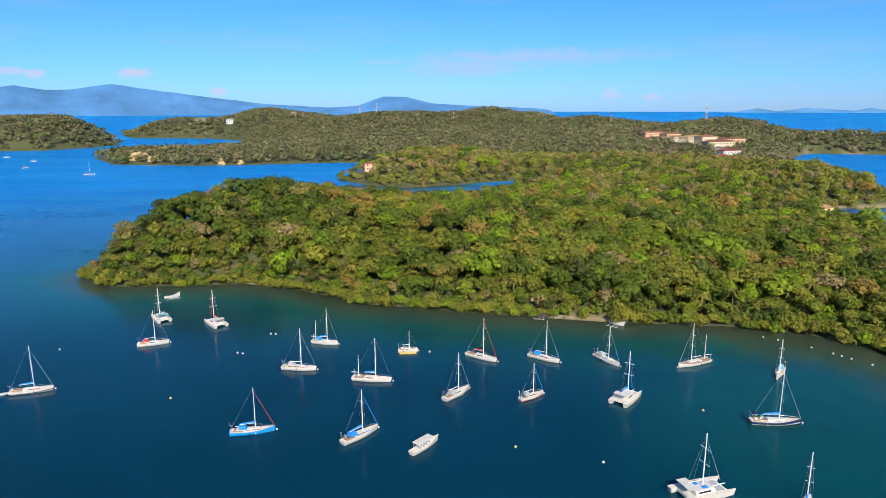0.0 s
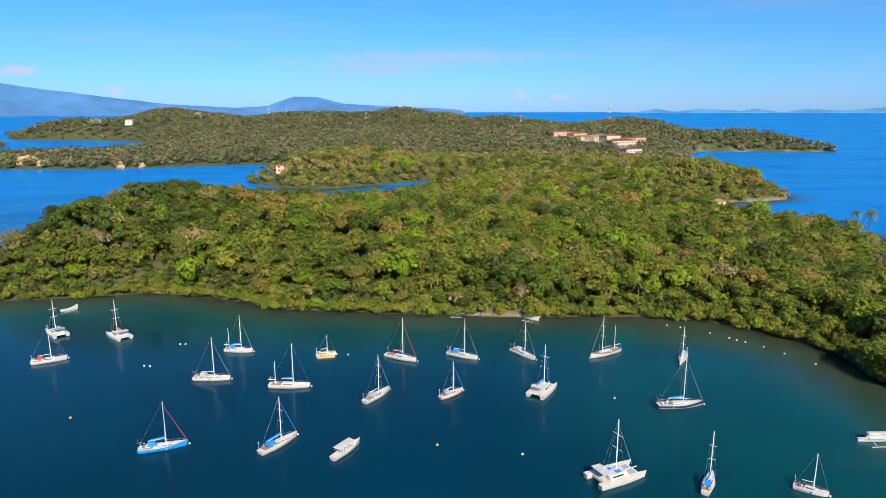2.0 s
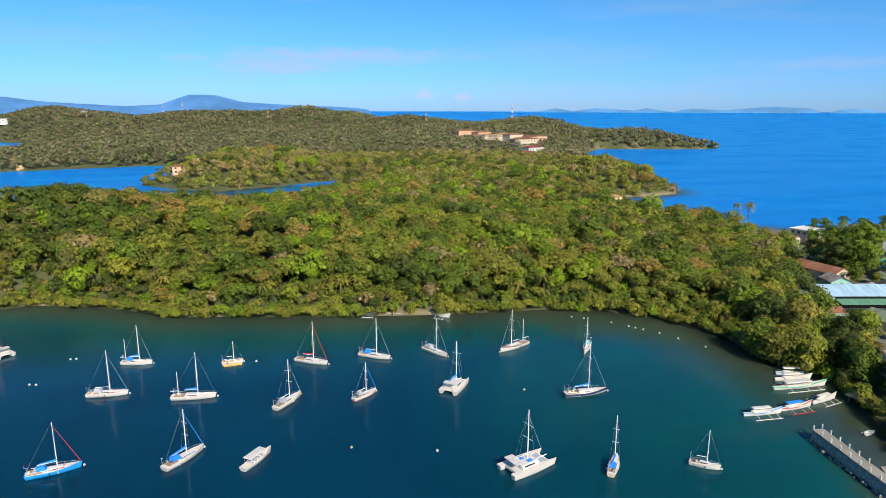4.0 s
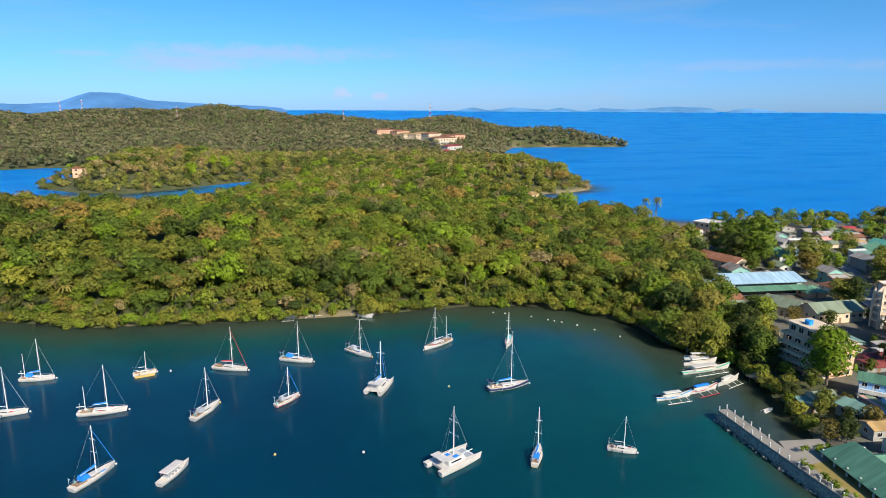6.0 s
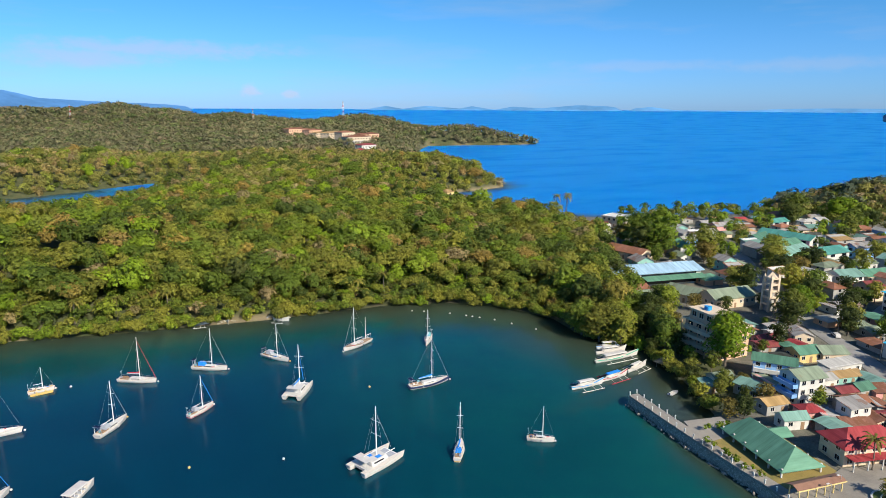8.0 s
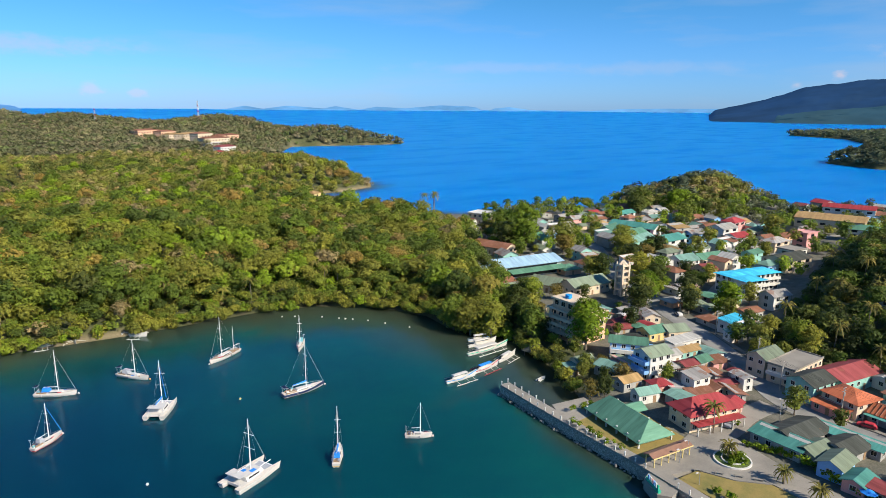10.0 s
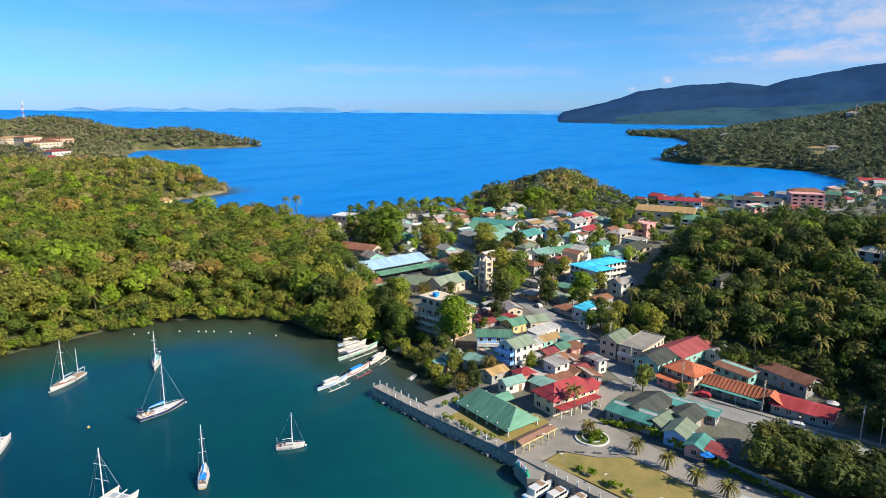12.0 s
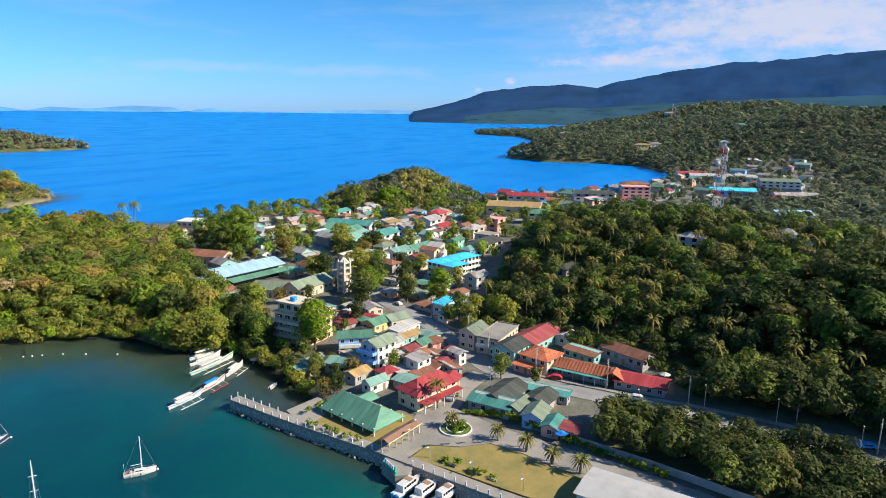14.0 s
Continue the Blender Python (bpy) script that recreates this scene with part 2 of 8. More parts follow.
def water_material():
    m, tree, bsdf = shader("sea_water")
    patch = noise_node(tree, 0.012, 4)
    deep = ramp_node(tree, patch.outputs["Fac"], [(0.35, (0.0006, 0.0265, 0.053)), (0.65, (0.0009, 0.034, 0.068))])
    # blue of the open sea, with the sky's reflection painted into it
    sky_blue_sea = ramp_node(tree, patch.outputs["Fac"], [(0.3, (0.0002, 0.135, 0.45)), (0.7, (0.0003, 0.158, 0.51))])
    base = mix_node(tree, attribute(tree, "far_open_water"), deep, sky_blue_sea)
    shoal = ramp_node(tree, patch.outputs["Fac"], [(0.35, (0.003, 0.085, 0.066)), (0.65, (0.005, 0.106, 0.080))])
    reach = noise_node(tree, 0.022, 5, 0.6)
    spread = math_node(tree, "MULTIPLY_ADD", reach.outputs["Fac"], 1.7)
    spread.node.inputs[2].default_value = 0.12
    base = mix_node(tree, math_node(tree, "MULTIPLY", attribute(tree, "shallow"), spread, True), base, shoal)
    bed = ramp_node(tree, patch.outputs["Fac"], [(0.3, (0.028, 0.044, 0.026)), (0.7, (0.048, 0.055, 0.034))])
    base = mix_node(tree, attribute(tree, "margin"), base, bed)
    link(tree, base, bsdf.inputs["Base Color"])
    # light that enters the water spreads before it comes out again
    bsdf.inputs["Subsurface Weight"].default_value = 1.0
    bsdf.inputs["Subsurface Radius"].default_value = (1.0, 1.0, 1.0)
    bsdf.inputs["Subsurface Scale"].default_value = 2.5
    bsdf.inputs["IOR"].default_value = 1.33
    bsdf.inputs["Specular Tint"].default_value = (0.04, 0.50, 1.0, 1)
    sheen = math_node(tree, "MULTIPLY_ADD", attribute(tree, "far_open_water"), -0.40)
    sheen.node.inputs[2].default_value = 0.5
    link(tree, sheen, bsdf.inputs["Specular IOR Level"])
    swell, ripple = noise_node(tree, 0.35, 3), noise_node(tree, 2.2, 3)
    gust = noise_node(tree, 0.006, 5, 0.6, size=(1.0, 2.6, 1.0))
    wind = math_node(tree, "MULTIPLY", math_node(tree, "SUBTRACT", gust.outputs["Fac"], 0.48, True), 0.55)
    rough = math_node(tree, "MULTIPLY_ADD", attribute(tree, "far_open_water"), 0.20)
    rough.node.inputs[2].default_value = 0.13
    rough = math_node(tree, "ADD", rough, wind)
    link(tree, rough, bsdf.inputs["Roughness"])
    height = math_node(tree, "ADD", swell.outputs["Fac"], math_node(tree, "MULTIPLY", ripple.outputs["Fac"], 0.25))
    bump(tree, bsdf, height, 0.16, 0.25)
    return m


SKY_TINT = (0.325, 0.925, 1.43, 1)
SKY_LOW = (0.45, 0.87, 1.95, 1)
CLOUD = (5.4, 6.2, 7.4, 1)
PUFF, VEIL = (8.2, 7.2, 7.9, 1), (6.5, 6.6, 8.0, 1)
PUFFS = [(-25.0, 2.8, 1.3, 0.45, 0.75), (-18.9, 1.45, 0.9, 0.35, 0.6), (-31.5, 2.6, 0.8, 0.35, 0.6), (-33.4, 2.75, 1.4, 0.3, 0.5), (14.3, 1.2, 0.8, 0.55, 0.4), (17.4, 0.95, 0.7, 0.4, 0.35),
         (73.1, 2.5, 0.6, 0.45, 0.55), (70.4, 1.8, 0.5, 0.35, 0.4), (77.7, 4.0, 1.5, 0.4, 0.3), (81.8, 4.3, 2.4, 0.5, 0.4), (85.5, 4.9, 2.2, 0.5, 0.35), (88.0, 3.9, 2.6, 0.4, 0.3), (96.5, 5.6, 4.0, 0.4, 0.2)]
VEILS = [(7.5, 4.3, 11.0, 0.75, 0.45), (2.5, 3.5, 6.0, 0.9, 0.40), (-5.0, 3.9, 2.5, 0.3, 0.3), (47.0, 3.3, 9.0, 0.5, 0.2), (60.0, 3.2, 8.0, 0.6, 0.2), (96.0, 6.9, 16.0, 2.9, 0.85), (106.0, 5.2, 13.0, 2.9, 0.8), (84.0, 4.2, 8.0, 0.9, 0.45)]
build_world()
EARTH, WATER = ground_material(), water_material()

# ---- mesh helpers ----


def mesh_from(name, verts, faces, materials=(), smooth=False):
    me = bpy.data.meshes.new(name)
    me.from_pydata([tuple(v) for v in verts], [], faces)
    for m in materials:
        me.materials.append(m)
    if smooth:
        me.polygons.foreach_set("use_smooth", np.ones(len(me.polygons), bool))
    me.update()
    return me


def quads(name, verts, faces, material, attributes=(), smooth=False):
    """A mesh of quads (or triangles) from arrays, quick for large counts."""
    verts, faces = np.asarray(verts, np.float32), np.asarray(faces, np.int32)
    n, k = faces.shape
    me = bpy.data.meshes.new(name)
    me.vertices.add(len(verts))
    me.vertices.foreach_set("co", verts.ravel())
    me.loops.add(n * k)
    me.loops.foreach_set("vertex_index", faces.ravel())
    me.polygons.add(n)
    me.polygons.foreach_set("loop_start", np.arange(0, n * k, k, dtype=np.int32))
    me.polygons.foreach_set("loop_total", np.full(n, k, np.int32))
    if smooth:
        me.polygons.foreach_set("use_smooth", np.ones(n, bool))
    for key, values in attributes:
        me.attributes.new(key, "FLOAT", "POINT").data.foreach_set("value", np.asarray(values, np.float32))
    me.materials.append(material)
    me.update(calc_edges=True)
    return me


def part(name, bm, material, parent, label=""):
    """Links a bmesh, or a ready mesh, as one mesh object under a thing or a part."""
    if isinstance(bm, bmesh.types.BMesh):
        me = bpy.data.meshes.new(name)
        bm.to_mesh(me)
        bm.free()
        me.materials.append(material)
    else:
        me = bm
    ob = new(name, me)
    ob.parent = parent
    return tagged(ob, label)


def thing(name, label, category, group="", at=None, kind=""):
    ob = new(name)
    ob.empty_display_size = 0.5
    if at is not None:
        ob.matrix_basis = at
    return tagged(ob, label, category, group, kind)


def box(bm, x0, y0, z0, x1, y1, z1):
    m = Matrix.Translation(((x0 + x1) / 2, (y0 + y1) / 2, (z0 + z1) / 2)) @ Matrix.Diagonal((x1 - x0, y1 - y0, z1 - z0, 1))
    return bmesh.ops.create_cube(bm, size=1.0, matrix=m)["verts"]


def prism(bm, outline, z0, z1):
    """An upright prism over an outline of (x, y)."""
    low = [bm.verts.new((x, y, z0)) for x, y in outline]
    top = [bm.verts.new((x, y, z1)) for x, y in outline]
    bm.faces.new(low[::-1])
    bm.faces.new(top)
    n = len(outline)
    for i in range(n):
        bm.faces.new((low[i], low[(i + 1) % n], top[(i + 1) % n], top[i]))


def rod(bm, a, b, r0, r1=None, sides=6):
    """A tapered bar from a to b."""
    a, b = Vector(a), Vector(b)
    way = b - a
    m = Matrix.Translation((a + b) / 2) @ way.to_track_quat("Z", "Y").to_matrix().to_4x4()
    bmesh.ops.create_cone(bm, cap_ends=True, segments=sides, radius1=r0, radius2=r0 if r1 is None else r1, depth=way.length, matrix=m)


# ---- the lie of the land ----
# coast of the main land, clockwise from the wooded tip round the cove, the sea wall, inland, and back by the open sea
MAIN = [(-176, 303), (-155, 286), (-117, 288), (-92, 291), (-62, 278), (-34, 259), (-10, 253), (17, 245), (62, 235), (109, 229),
        (131, 221), (145, 208), (153, 194), (157, 181), (154, 165), (157, 152), (164, 145), (160, 133), (154.5, 120), (147.5, 106), (140.5, 96),
        (127, 93), (123, 86), (119, 62), (114, 38), (110, 14), (107, -30), (112, -110), (200, -330), (900, -620), (2300, -700),
        (2600, 300), (2120, 760), (2060, 740), (1960, 560), (1500, 330), (1150, 345)]
EAST = [(1085, 335), (1029, 253), (1041, 165), (1017, 102), (900, 50), (790, 48), (680, 76), (610, 130), (565, 180), (566, 230),
        (512, 305), (449, 297), (378, 322), (330, 345), (312, 372), (296, 402), (290, 440), (296, 480), (303, 521), (344, 517), (388, 531),
        (404, 580), (400, 680), (455, 850), (560, 1040), (650, 1165), (709, 1153), (798, 1122), (892, 1109), (905, 1135), (800, 1290),
        (640, 1520), (520, 1800), (200, 2050)]
NORTH = [(-250, 2120), (-700, 2100), (-1000, 2020), (-880, 1840), (-640, 1800), (-520, 1690), (-470, 1560), (-410, 1300), (-470, 1215), (-560, 1185),
         (-592, 1094), (-490, 957), (-356, 934), (-279, 951), (-156, 986), (-60, 970), (-35, 870), (-90, 785),
         (-128, 746), (-82, 690), (-38, 664), (9, 688), (60, 719), (116, 742), (104, 690), (66, 640), (36, 560), (-20, 520), (-70, 470), (-130, 405), (-168, 350)]
LAND = MAIN + EAST + NORTH
WEST = [(-760, 1388), (-796, 1296), (-876, 1280), (-1000, 1250), (-1400, 1150), (-1700, 1300), (-1500, 1800), (-1150, 1780), (-900, 1600), (-740, 1500)]
# x, y, spread, height of each hill over the shore flat
HILLS = [(-128, 350, 38, 26), (-158, 325, 16, 21), (-70, 365, 60, 12), (10, 350, 75, 9), (95, 330, 70, 6), (-40, 800, 70, 27), (-420, 1030, 90, 5),
         (-240, 1060, 120, 4), (-900, 1430, 190, 48), (-1250, 1480, 220, 32), (-540, 1830, 150, 56), (-800, 1860, 110, 26), (-260, 1850, 180, 27), (-130, 1790, 130, 22),
         (20, 1800, 130, 25), (180, 1740, 120, 43), (390, 1540, 140, 40), (545, 1240, 120, 42), (680, 1170, 75, 5), (780, 1165, 80, 24), (300, 920, 150, 8),
         (120, 1250, 200, 12), (-60, 1330, 200, 9), (420, 1010, 100, 13), (360, 620, 60, 20)]
# the hill at (220, -100) is added out of view to shade the road
HILLS_EAST = [(322, 22, 56, 17.5), (300, -75, 75, 9), (220, -100, 38, 22), (400, -40, 90, 3), (530, 252, 25, 31), (1105, 235, 62, 20), (1890, 170, 230, 14), (1850, -90, 260, 77),
              (1300, -260, 230, 70)]
TOWN = [(137, 97), (157, 106), (163, 150), (196, 190), (262, 260), (286, 395), (325, 352), (376, 322), (450, 296), (470, 240), (566, 232), (565, 180), (612, 128),
        (680, 74), (800, 44), (950, 40), (1000, -100), (700, -160), (430, 80), (376, 104), (344, 100), (305, 93), (258, 84), (230, 82), (214, 74), (208, 62), (203, 34), (196, 10), (178, 1), (173, -30), (168, -60), (158, -110), (112, -110), (107, -30), (119, 62), (123, 86)]

# wooded ground within the town
GROVE = [(139, 18), (148, 21), (157, 17), (159, 2), (155, -24), (149, -48), (138, -110), (118, -90), (127, -18), (137, 0)]
COVE_WOOD = [(144, 98), (149, 106), (156, 119), (161, 132), (165, 144), (157, 153), (158, 178), (186, 206), (206, 186), (196, 160), (190, 146), (178, 140), (172, 118), (160, 100), (150, 92)]


def inside(poly, x, y):
    """How far points lie inside an outline; negative outside."""
    px, py = np.array(poly, float).T
    far, odd = np.full(x.shape, 1e9), np.zeros(x.shape, bool)
    for i in range(len(poly)):
        ax, ay, bx, by = px[i - 1], py[i - 1], px[i], py[i]
        dx, dy = bx - ax, by - ay
        s = np.clip(((x - ax) * dx + (y - ay) * dy) / (dx * dx + dy * dy), 0, 1)
        far = np.minimum(far, (x - ax - s * dx) ** 2 + (y - ay - s * dy) ** 2)
        if ay != by:
            odd ^= ((ay > y) != (by > y)) & (x < ax + (y - ay) / (by - ay) * dx)
    far = np.sqrt(far)
    return np.where(odd, far, -far)


def sea_level(x, y):
    """The sea bends up a little far out, so that its edge stands where the true horizon does."""
    r = np.hypot(x, y)
    return 56.5 * np.clip((r - 1500) / 3200, 0, None) ** 2


def land_height(x, y):
    x, y = np.asarray(x, float), np.asarray(y, float)
    d = np.maximum(inside(LAND, x, y), inside(WEST, x, y))
    wob = np.sin(x * 0.021 + 1.3 * np.sin(y * 0.013)) * np.sin(y * 0.018 + 1.1 * np.sin(x * 0.011))
    hill = np.zeros(x.shape)
    level = np.clip((8 - inside(TOWN, x, y)) / 30, 0, 1)
    for k, (cx, cy, s, h) in enumerate(HILLS_EAST + HILLS):
        hill = hill + h * np.exp(-((x - cx) ** 2 + (y - cy) ** 2) / (2 * s * s)) * (level if k < 4 else 1)
    rise = 1 - np.exp(-np.clip(d - 4, 0, None) / 30)
    h = 2.6 * (1 - np.exp(-np.clip(d, 0, None) / 4)) + hill * rise * (1 + 0.10 * wob) + 2.0 * wob * rise * np.clip(hill / 12, 0, 1)
    return np.where(d > 0, h, np.clip(d * 0.35, -5, 0)) + sea_level(x, y)


def polar(azimuths, radii):
    a, r = np.meshgrid(np.radians(azimuths), radii, indexing="ij")
    x, y = r * np.sin(a), r * np.cos(a)
    i, j = np.meshgrid(np.arange(len(azimuths) - 1), np.arange(len(radii) - 1), indexing="ij")
    w = len(radii)
    k = (i * w + j).ravel()
    return x.ravel(), y.ravel(), np.stack([k, k + 1, k + w + 1, k + w], 1)


def build_ground():
    radii = 85 * np.exp(np.arange(0, 3.45, 0.017))
    az = np.r_[np.arange(-52, 112, 0.40), np.arange(112, 171, 2.0)]
    x, y, f = polar(az, radii)
    z = land_height(x, y)
    town = np.clip(inside(TOWN, x, y) / 6 + 0.5, 0, 1) * np.clip(0.5 - inside(GROVE, x, y) / 3, 0, 1) * np.clip(0.5 - inside(COVE_WOOD, x, y) / 4, 0, 1)
    d = np.maximum(inside(LAND, x, y), inside(WEST, x, y))
    shore = np.clip(1 - np.abs(d - 0.3) / 1.6, 0, 1) * (town < 0.5) * (np.hypot(x, y) < 420)
    spots = 0.8 * np.clip(1.7 - np.hypot((x - 55) / 14, (y - 237) / 6), 0, 1) + np.clip(1.6 - np.hypot(x + 22, y - 256) / 5, 0, 1) + np.clip(1.6 - np.hypot(x + 90, y - 291) / 5, 0, 1)
    spots = spots + np.clip(2 - np.hypot((x - 345) / 40, (y - 520) / 12), 0, 1) + 0.55 * np.clip(2 - np.hypot((x - 760) / 130, (y - 1135) / 30), 0, 1)
    beach = np.clip(1 - np.abs(d - 0.3) / np.clip(np.hypot(x, y) / 120, 1.6, 6), 0, 1) * np.clip(spots, 0, 1)
    keep = (z - sea_level(x, y))[f].max(1) > -4
    f = f[keep]
    used = np.unique(f)
    back = np.zeros(len(x), int)
    back[used] = np.arange(len(used))
    me = quads("ground", np.stack([x, y, z], 1)[used], back[f], EARTH, [("town", town[used]), ("shore", shore[used]), ("beach", beach[used])], True)
    tagged(new("ground", me), "wooded hills and flat town ground along the bay", "ground", kind="structure")


def build_sea():
    radii = np.r_[0.01, 30 * np.exp(np.arange(0, 5.06, 0.034)), 4700]
    x, y, f = polar(np.arange(0, 360.1, 1.2), radii)
    d = -np.maximum(inside(LAND, x, y), inside(WEST, x, y))
    r = np.hypot(x, y)
    # distance from the eye, over which the painted sky reflection grows
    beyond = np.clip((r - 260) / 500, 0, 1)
    far_open_water = np.maximum(beyond, np.clip(x - 270, 0, 60) / 60)
    shallow = np.maximum(np.clip(1 - d / 68, 0, 1) ** 1.2, np.clip((x - 30) / 110, 0, 0.75) * np.clip((230 - y) / 60, 0, 1)) * (r < 700) * (x < 260)
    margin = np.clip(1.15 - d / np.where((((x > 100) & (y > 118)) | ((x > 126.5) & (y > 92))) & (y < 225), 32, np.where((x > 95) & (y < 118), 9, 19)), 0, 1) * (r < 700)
    keep = d[f].max(1) > -25
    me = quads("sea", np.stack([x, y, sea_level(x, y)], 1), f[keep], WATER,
               [("far_open_water", far_open_water), ("shallow", shallow * 0.8), ("margin", margin)], True)
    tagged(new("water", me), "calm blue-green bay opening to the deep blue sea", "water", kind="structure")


build_ground()
build_sea()

# ---- far mountains ----


# the ranges emit a flat colour, which paints the haze over them
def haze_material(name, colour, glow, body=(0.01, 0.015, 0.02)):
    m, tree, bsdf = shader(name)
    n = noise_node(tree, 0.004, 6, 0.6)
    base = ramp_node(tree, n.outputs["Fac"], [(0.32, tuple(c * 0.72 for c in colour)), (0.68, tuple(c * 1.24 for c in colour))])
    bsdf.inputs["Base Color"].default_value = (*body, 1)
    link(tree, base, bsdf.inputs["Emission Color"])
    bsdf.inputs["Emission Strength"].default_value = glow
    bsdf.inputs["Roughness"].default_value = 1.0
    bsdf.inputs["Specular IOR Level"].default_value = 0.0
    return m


def ridge(name, label, radius, start, stop, crest, material, deep=350.0, rough=1.0, seed=3):
    """A far range: crest gives (azimuth, degrees over the eye's level) along it."""
    az = np.arange(start, stop + 0.01, 0.16)
    el = np.interp(az, [a for a, _ in crest], [e for _, e in crest])
    top = np.array([80 + radius * math.tan(radians(e)) for e in el])
    ends = np.clip(np.minimum(az - start, stop - az) / 0.8, 0, 1)
    base = float(sea_level(np.array(radius - deep), np.array(0.0))) - 4
    rows, verts, faces = 22, [], []
    for i, a in enumerate(az):
        for k in range(rows):
            s = k / (rows - 1)
            at_x, at_y = radius * math.sin(radians(a)) / 420, radius * math.cos(radians(a)) / 420
            n = noise.fractal((at_x, at_y, s * 2.2 + seed), 0.9, 2.1, 5)
            fine = noise.fractal((at_x * 5, at_y * 5, s * 9 + seed), 0.8, 2.1, 4)
            rise = s ** 0.85
            z = base + (top[i] - base) * rise * (1 + 0.05 * rough * n * s) + 4 * rough * fine * s
            z = base + (z - base) * (0.05 + 0.95 * ends[i])
            r = radius - deep * (1 - s) + 90 * rough * n * (1 - s) * s * 4
            verts.append((r * math.sin(radians(a)), r * math.cos(radians(a)), z))
    for i in range(len(az) - 1):
        for k in range(rows - 1):
            j = i * rows + k
            faces.append((j, j + rows, j + rows + 1, j + 1))
    me = mesh_from(name, verts, faces, [material], True)
    return tagged(new(name, me), label, "mountains", kind="structure")


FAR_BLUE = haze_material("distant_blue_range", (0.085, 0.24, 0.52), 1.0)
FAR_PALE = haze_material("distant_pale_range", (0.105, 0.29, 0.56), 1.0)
# cloud shadow and haze are both in this dark blue glow
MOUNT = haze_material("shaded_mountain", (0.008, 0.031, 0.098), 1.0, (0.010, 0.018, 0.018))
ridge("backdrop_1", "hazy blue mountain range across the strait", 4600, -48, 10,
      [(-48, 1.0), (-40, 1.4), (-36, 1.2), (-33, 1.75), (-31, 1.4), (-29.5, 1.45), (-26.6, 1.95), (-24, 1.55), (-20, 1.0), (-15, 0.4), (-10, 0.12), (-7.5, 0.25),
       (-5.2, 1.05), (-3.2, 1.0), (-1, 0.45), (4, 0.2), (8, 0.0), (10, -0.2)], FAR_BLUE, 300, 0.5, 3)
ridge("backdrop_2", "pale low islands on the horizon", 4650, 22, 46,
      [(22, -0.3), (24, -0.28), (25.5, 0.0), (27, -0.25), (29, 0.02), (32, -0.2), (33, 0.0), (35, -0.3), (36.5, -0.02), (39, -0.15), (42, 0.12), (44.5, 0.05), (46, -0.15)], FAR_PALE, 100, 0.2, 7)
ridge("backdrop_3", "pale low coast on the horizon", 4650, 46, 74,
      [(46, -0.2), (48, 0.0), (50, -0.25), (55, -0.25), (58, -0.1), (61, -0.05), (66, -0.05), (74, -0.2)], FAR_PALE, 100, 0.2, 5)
ridge("backdrop_4", "dark wooded mountain, cloud shadow painted into its colour", 4200, 64, 125,
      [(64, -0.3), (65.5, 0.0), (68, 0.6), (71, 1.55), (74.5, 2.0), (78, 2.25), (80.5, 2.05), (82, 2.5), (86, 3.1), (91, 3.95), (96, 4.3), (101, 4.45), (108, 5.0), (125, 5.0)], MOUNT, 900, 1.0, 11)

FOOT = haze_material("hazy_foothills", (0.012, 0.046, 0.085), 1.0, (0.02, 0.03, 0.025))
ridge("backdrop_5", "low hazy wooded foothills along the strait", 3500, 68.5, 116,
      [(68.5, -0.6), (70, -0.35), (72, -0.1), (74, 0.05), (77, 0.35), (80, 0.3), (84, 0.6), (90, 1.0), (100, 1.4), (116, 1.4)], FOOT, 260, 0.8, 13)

# ---- forest ----
rng = np.random.default_rng(5)


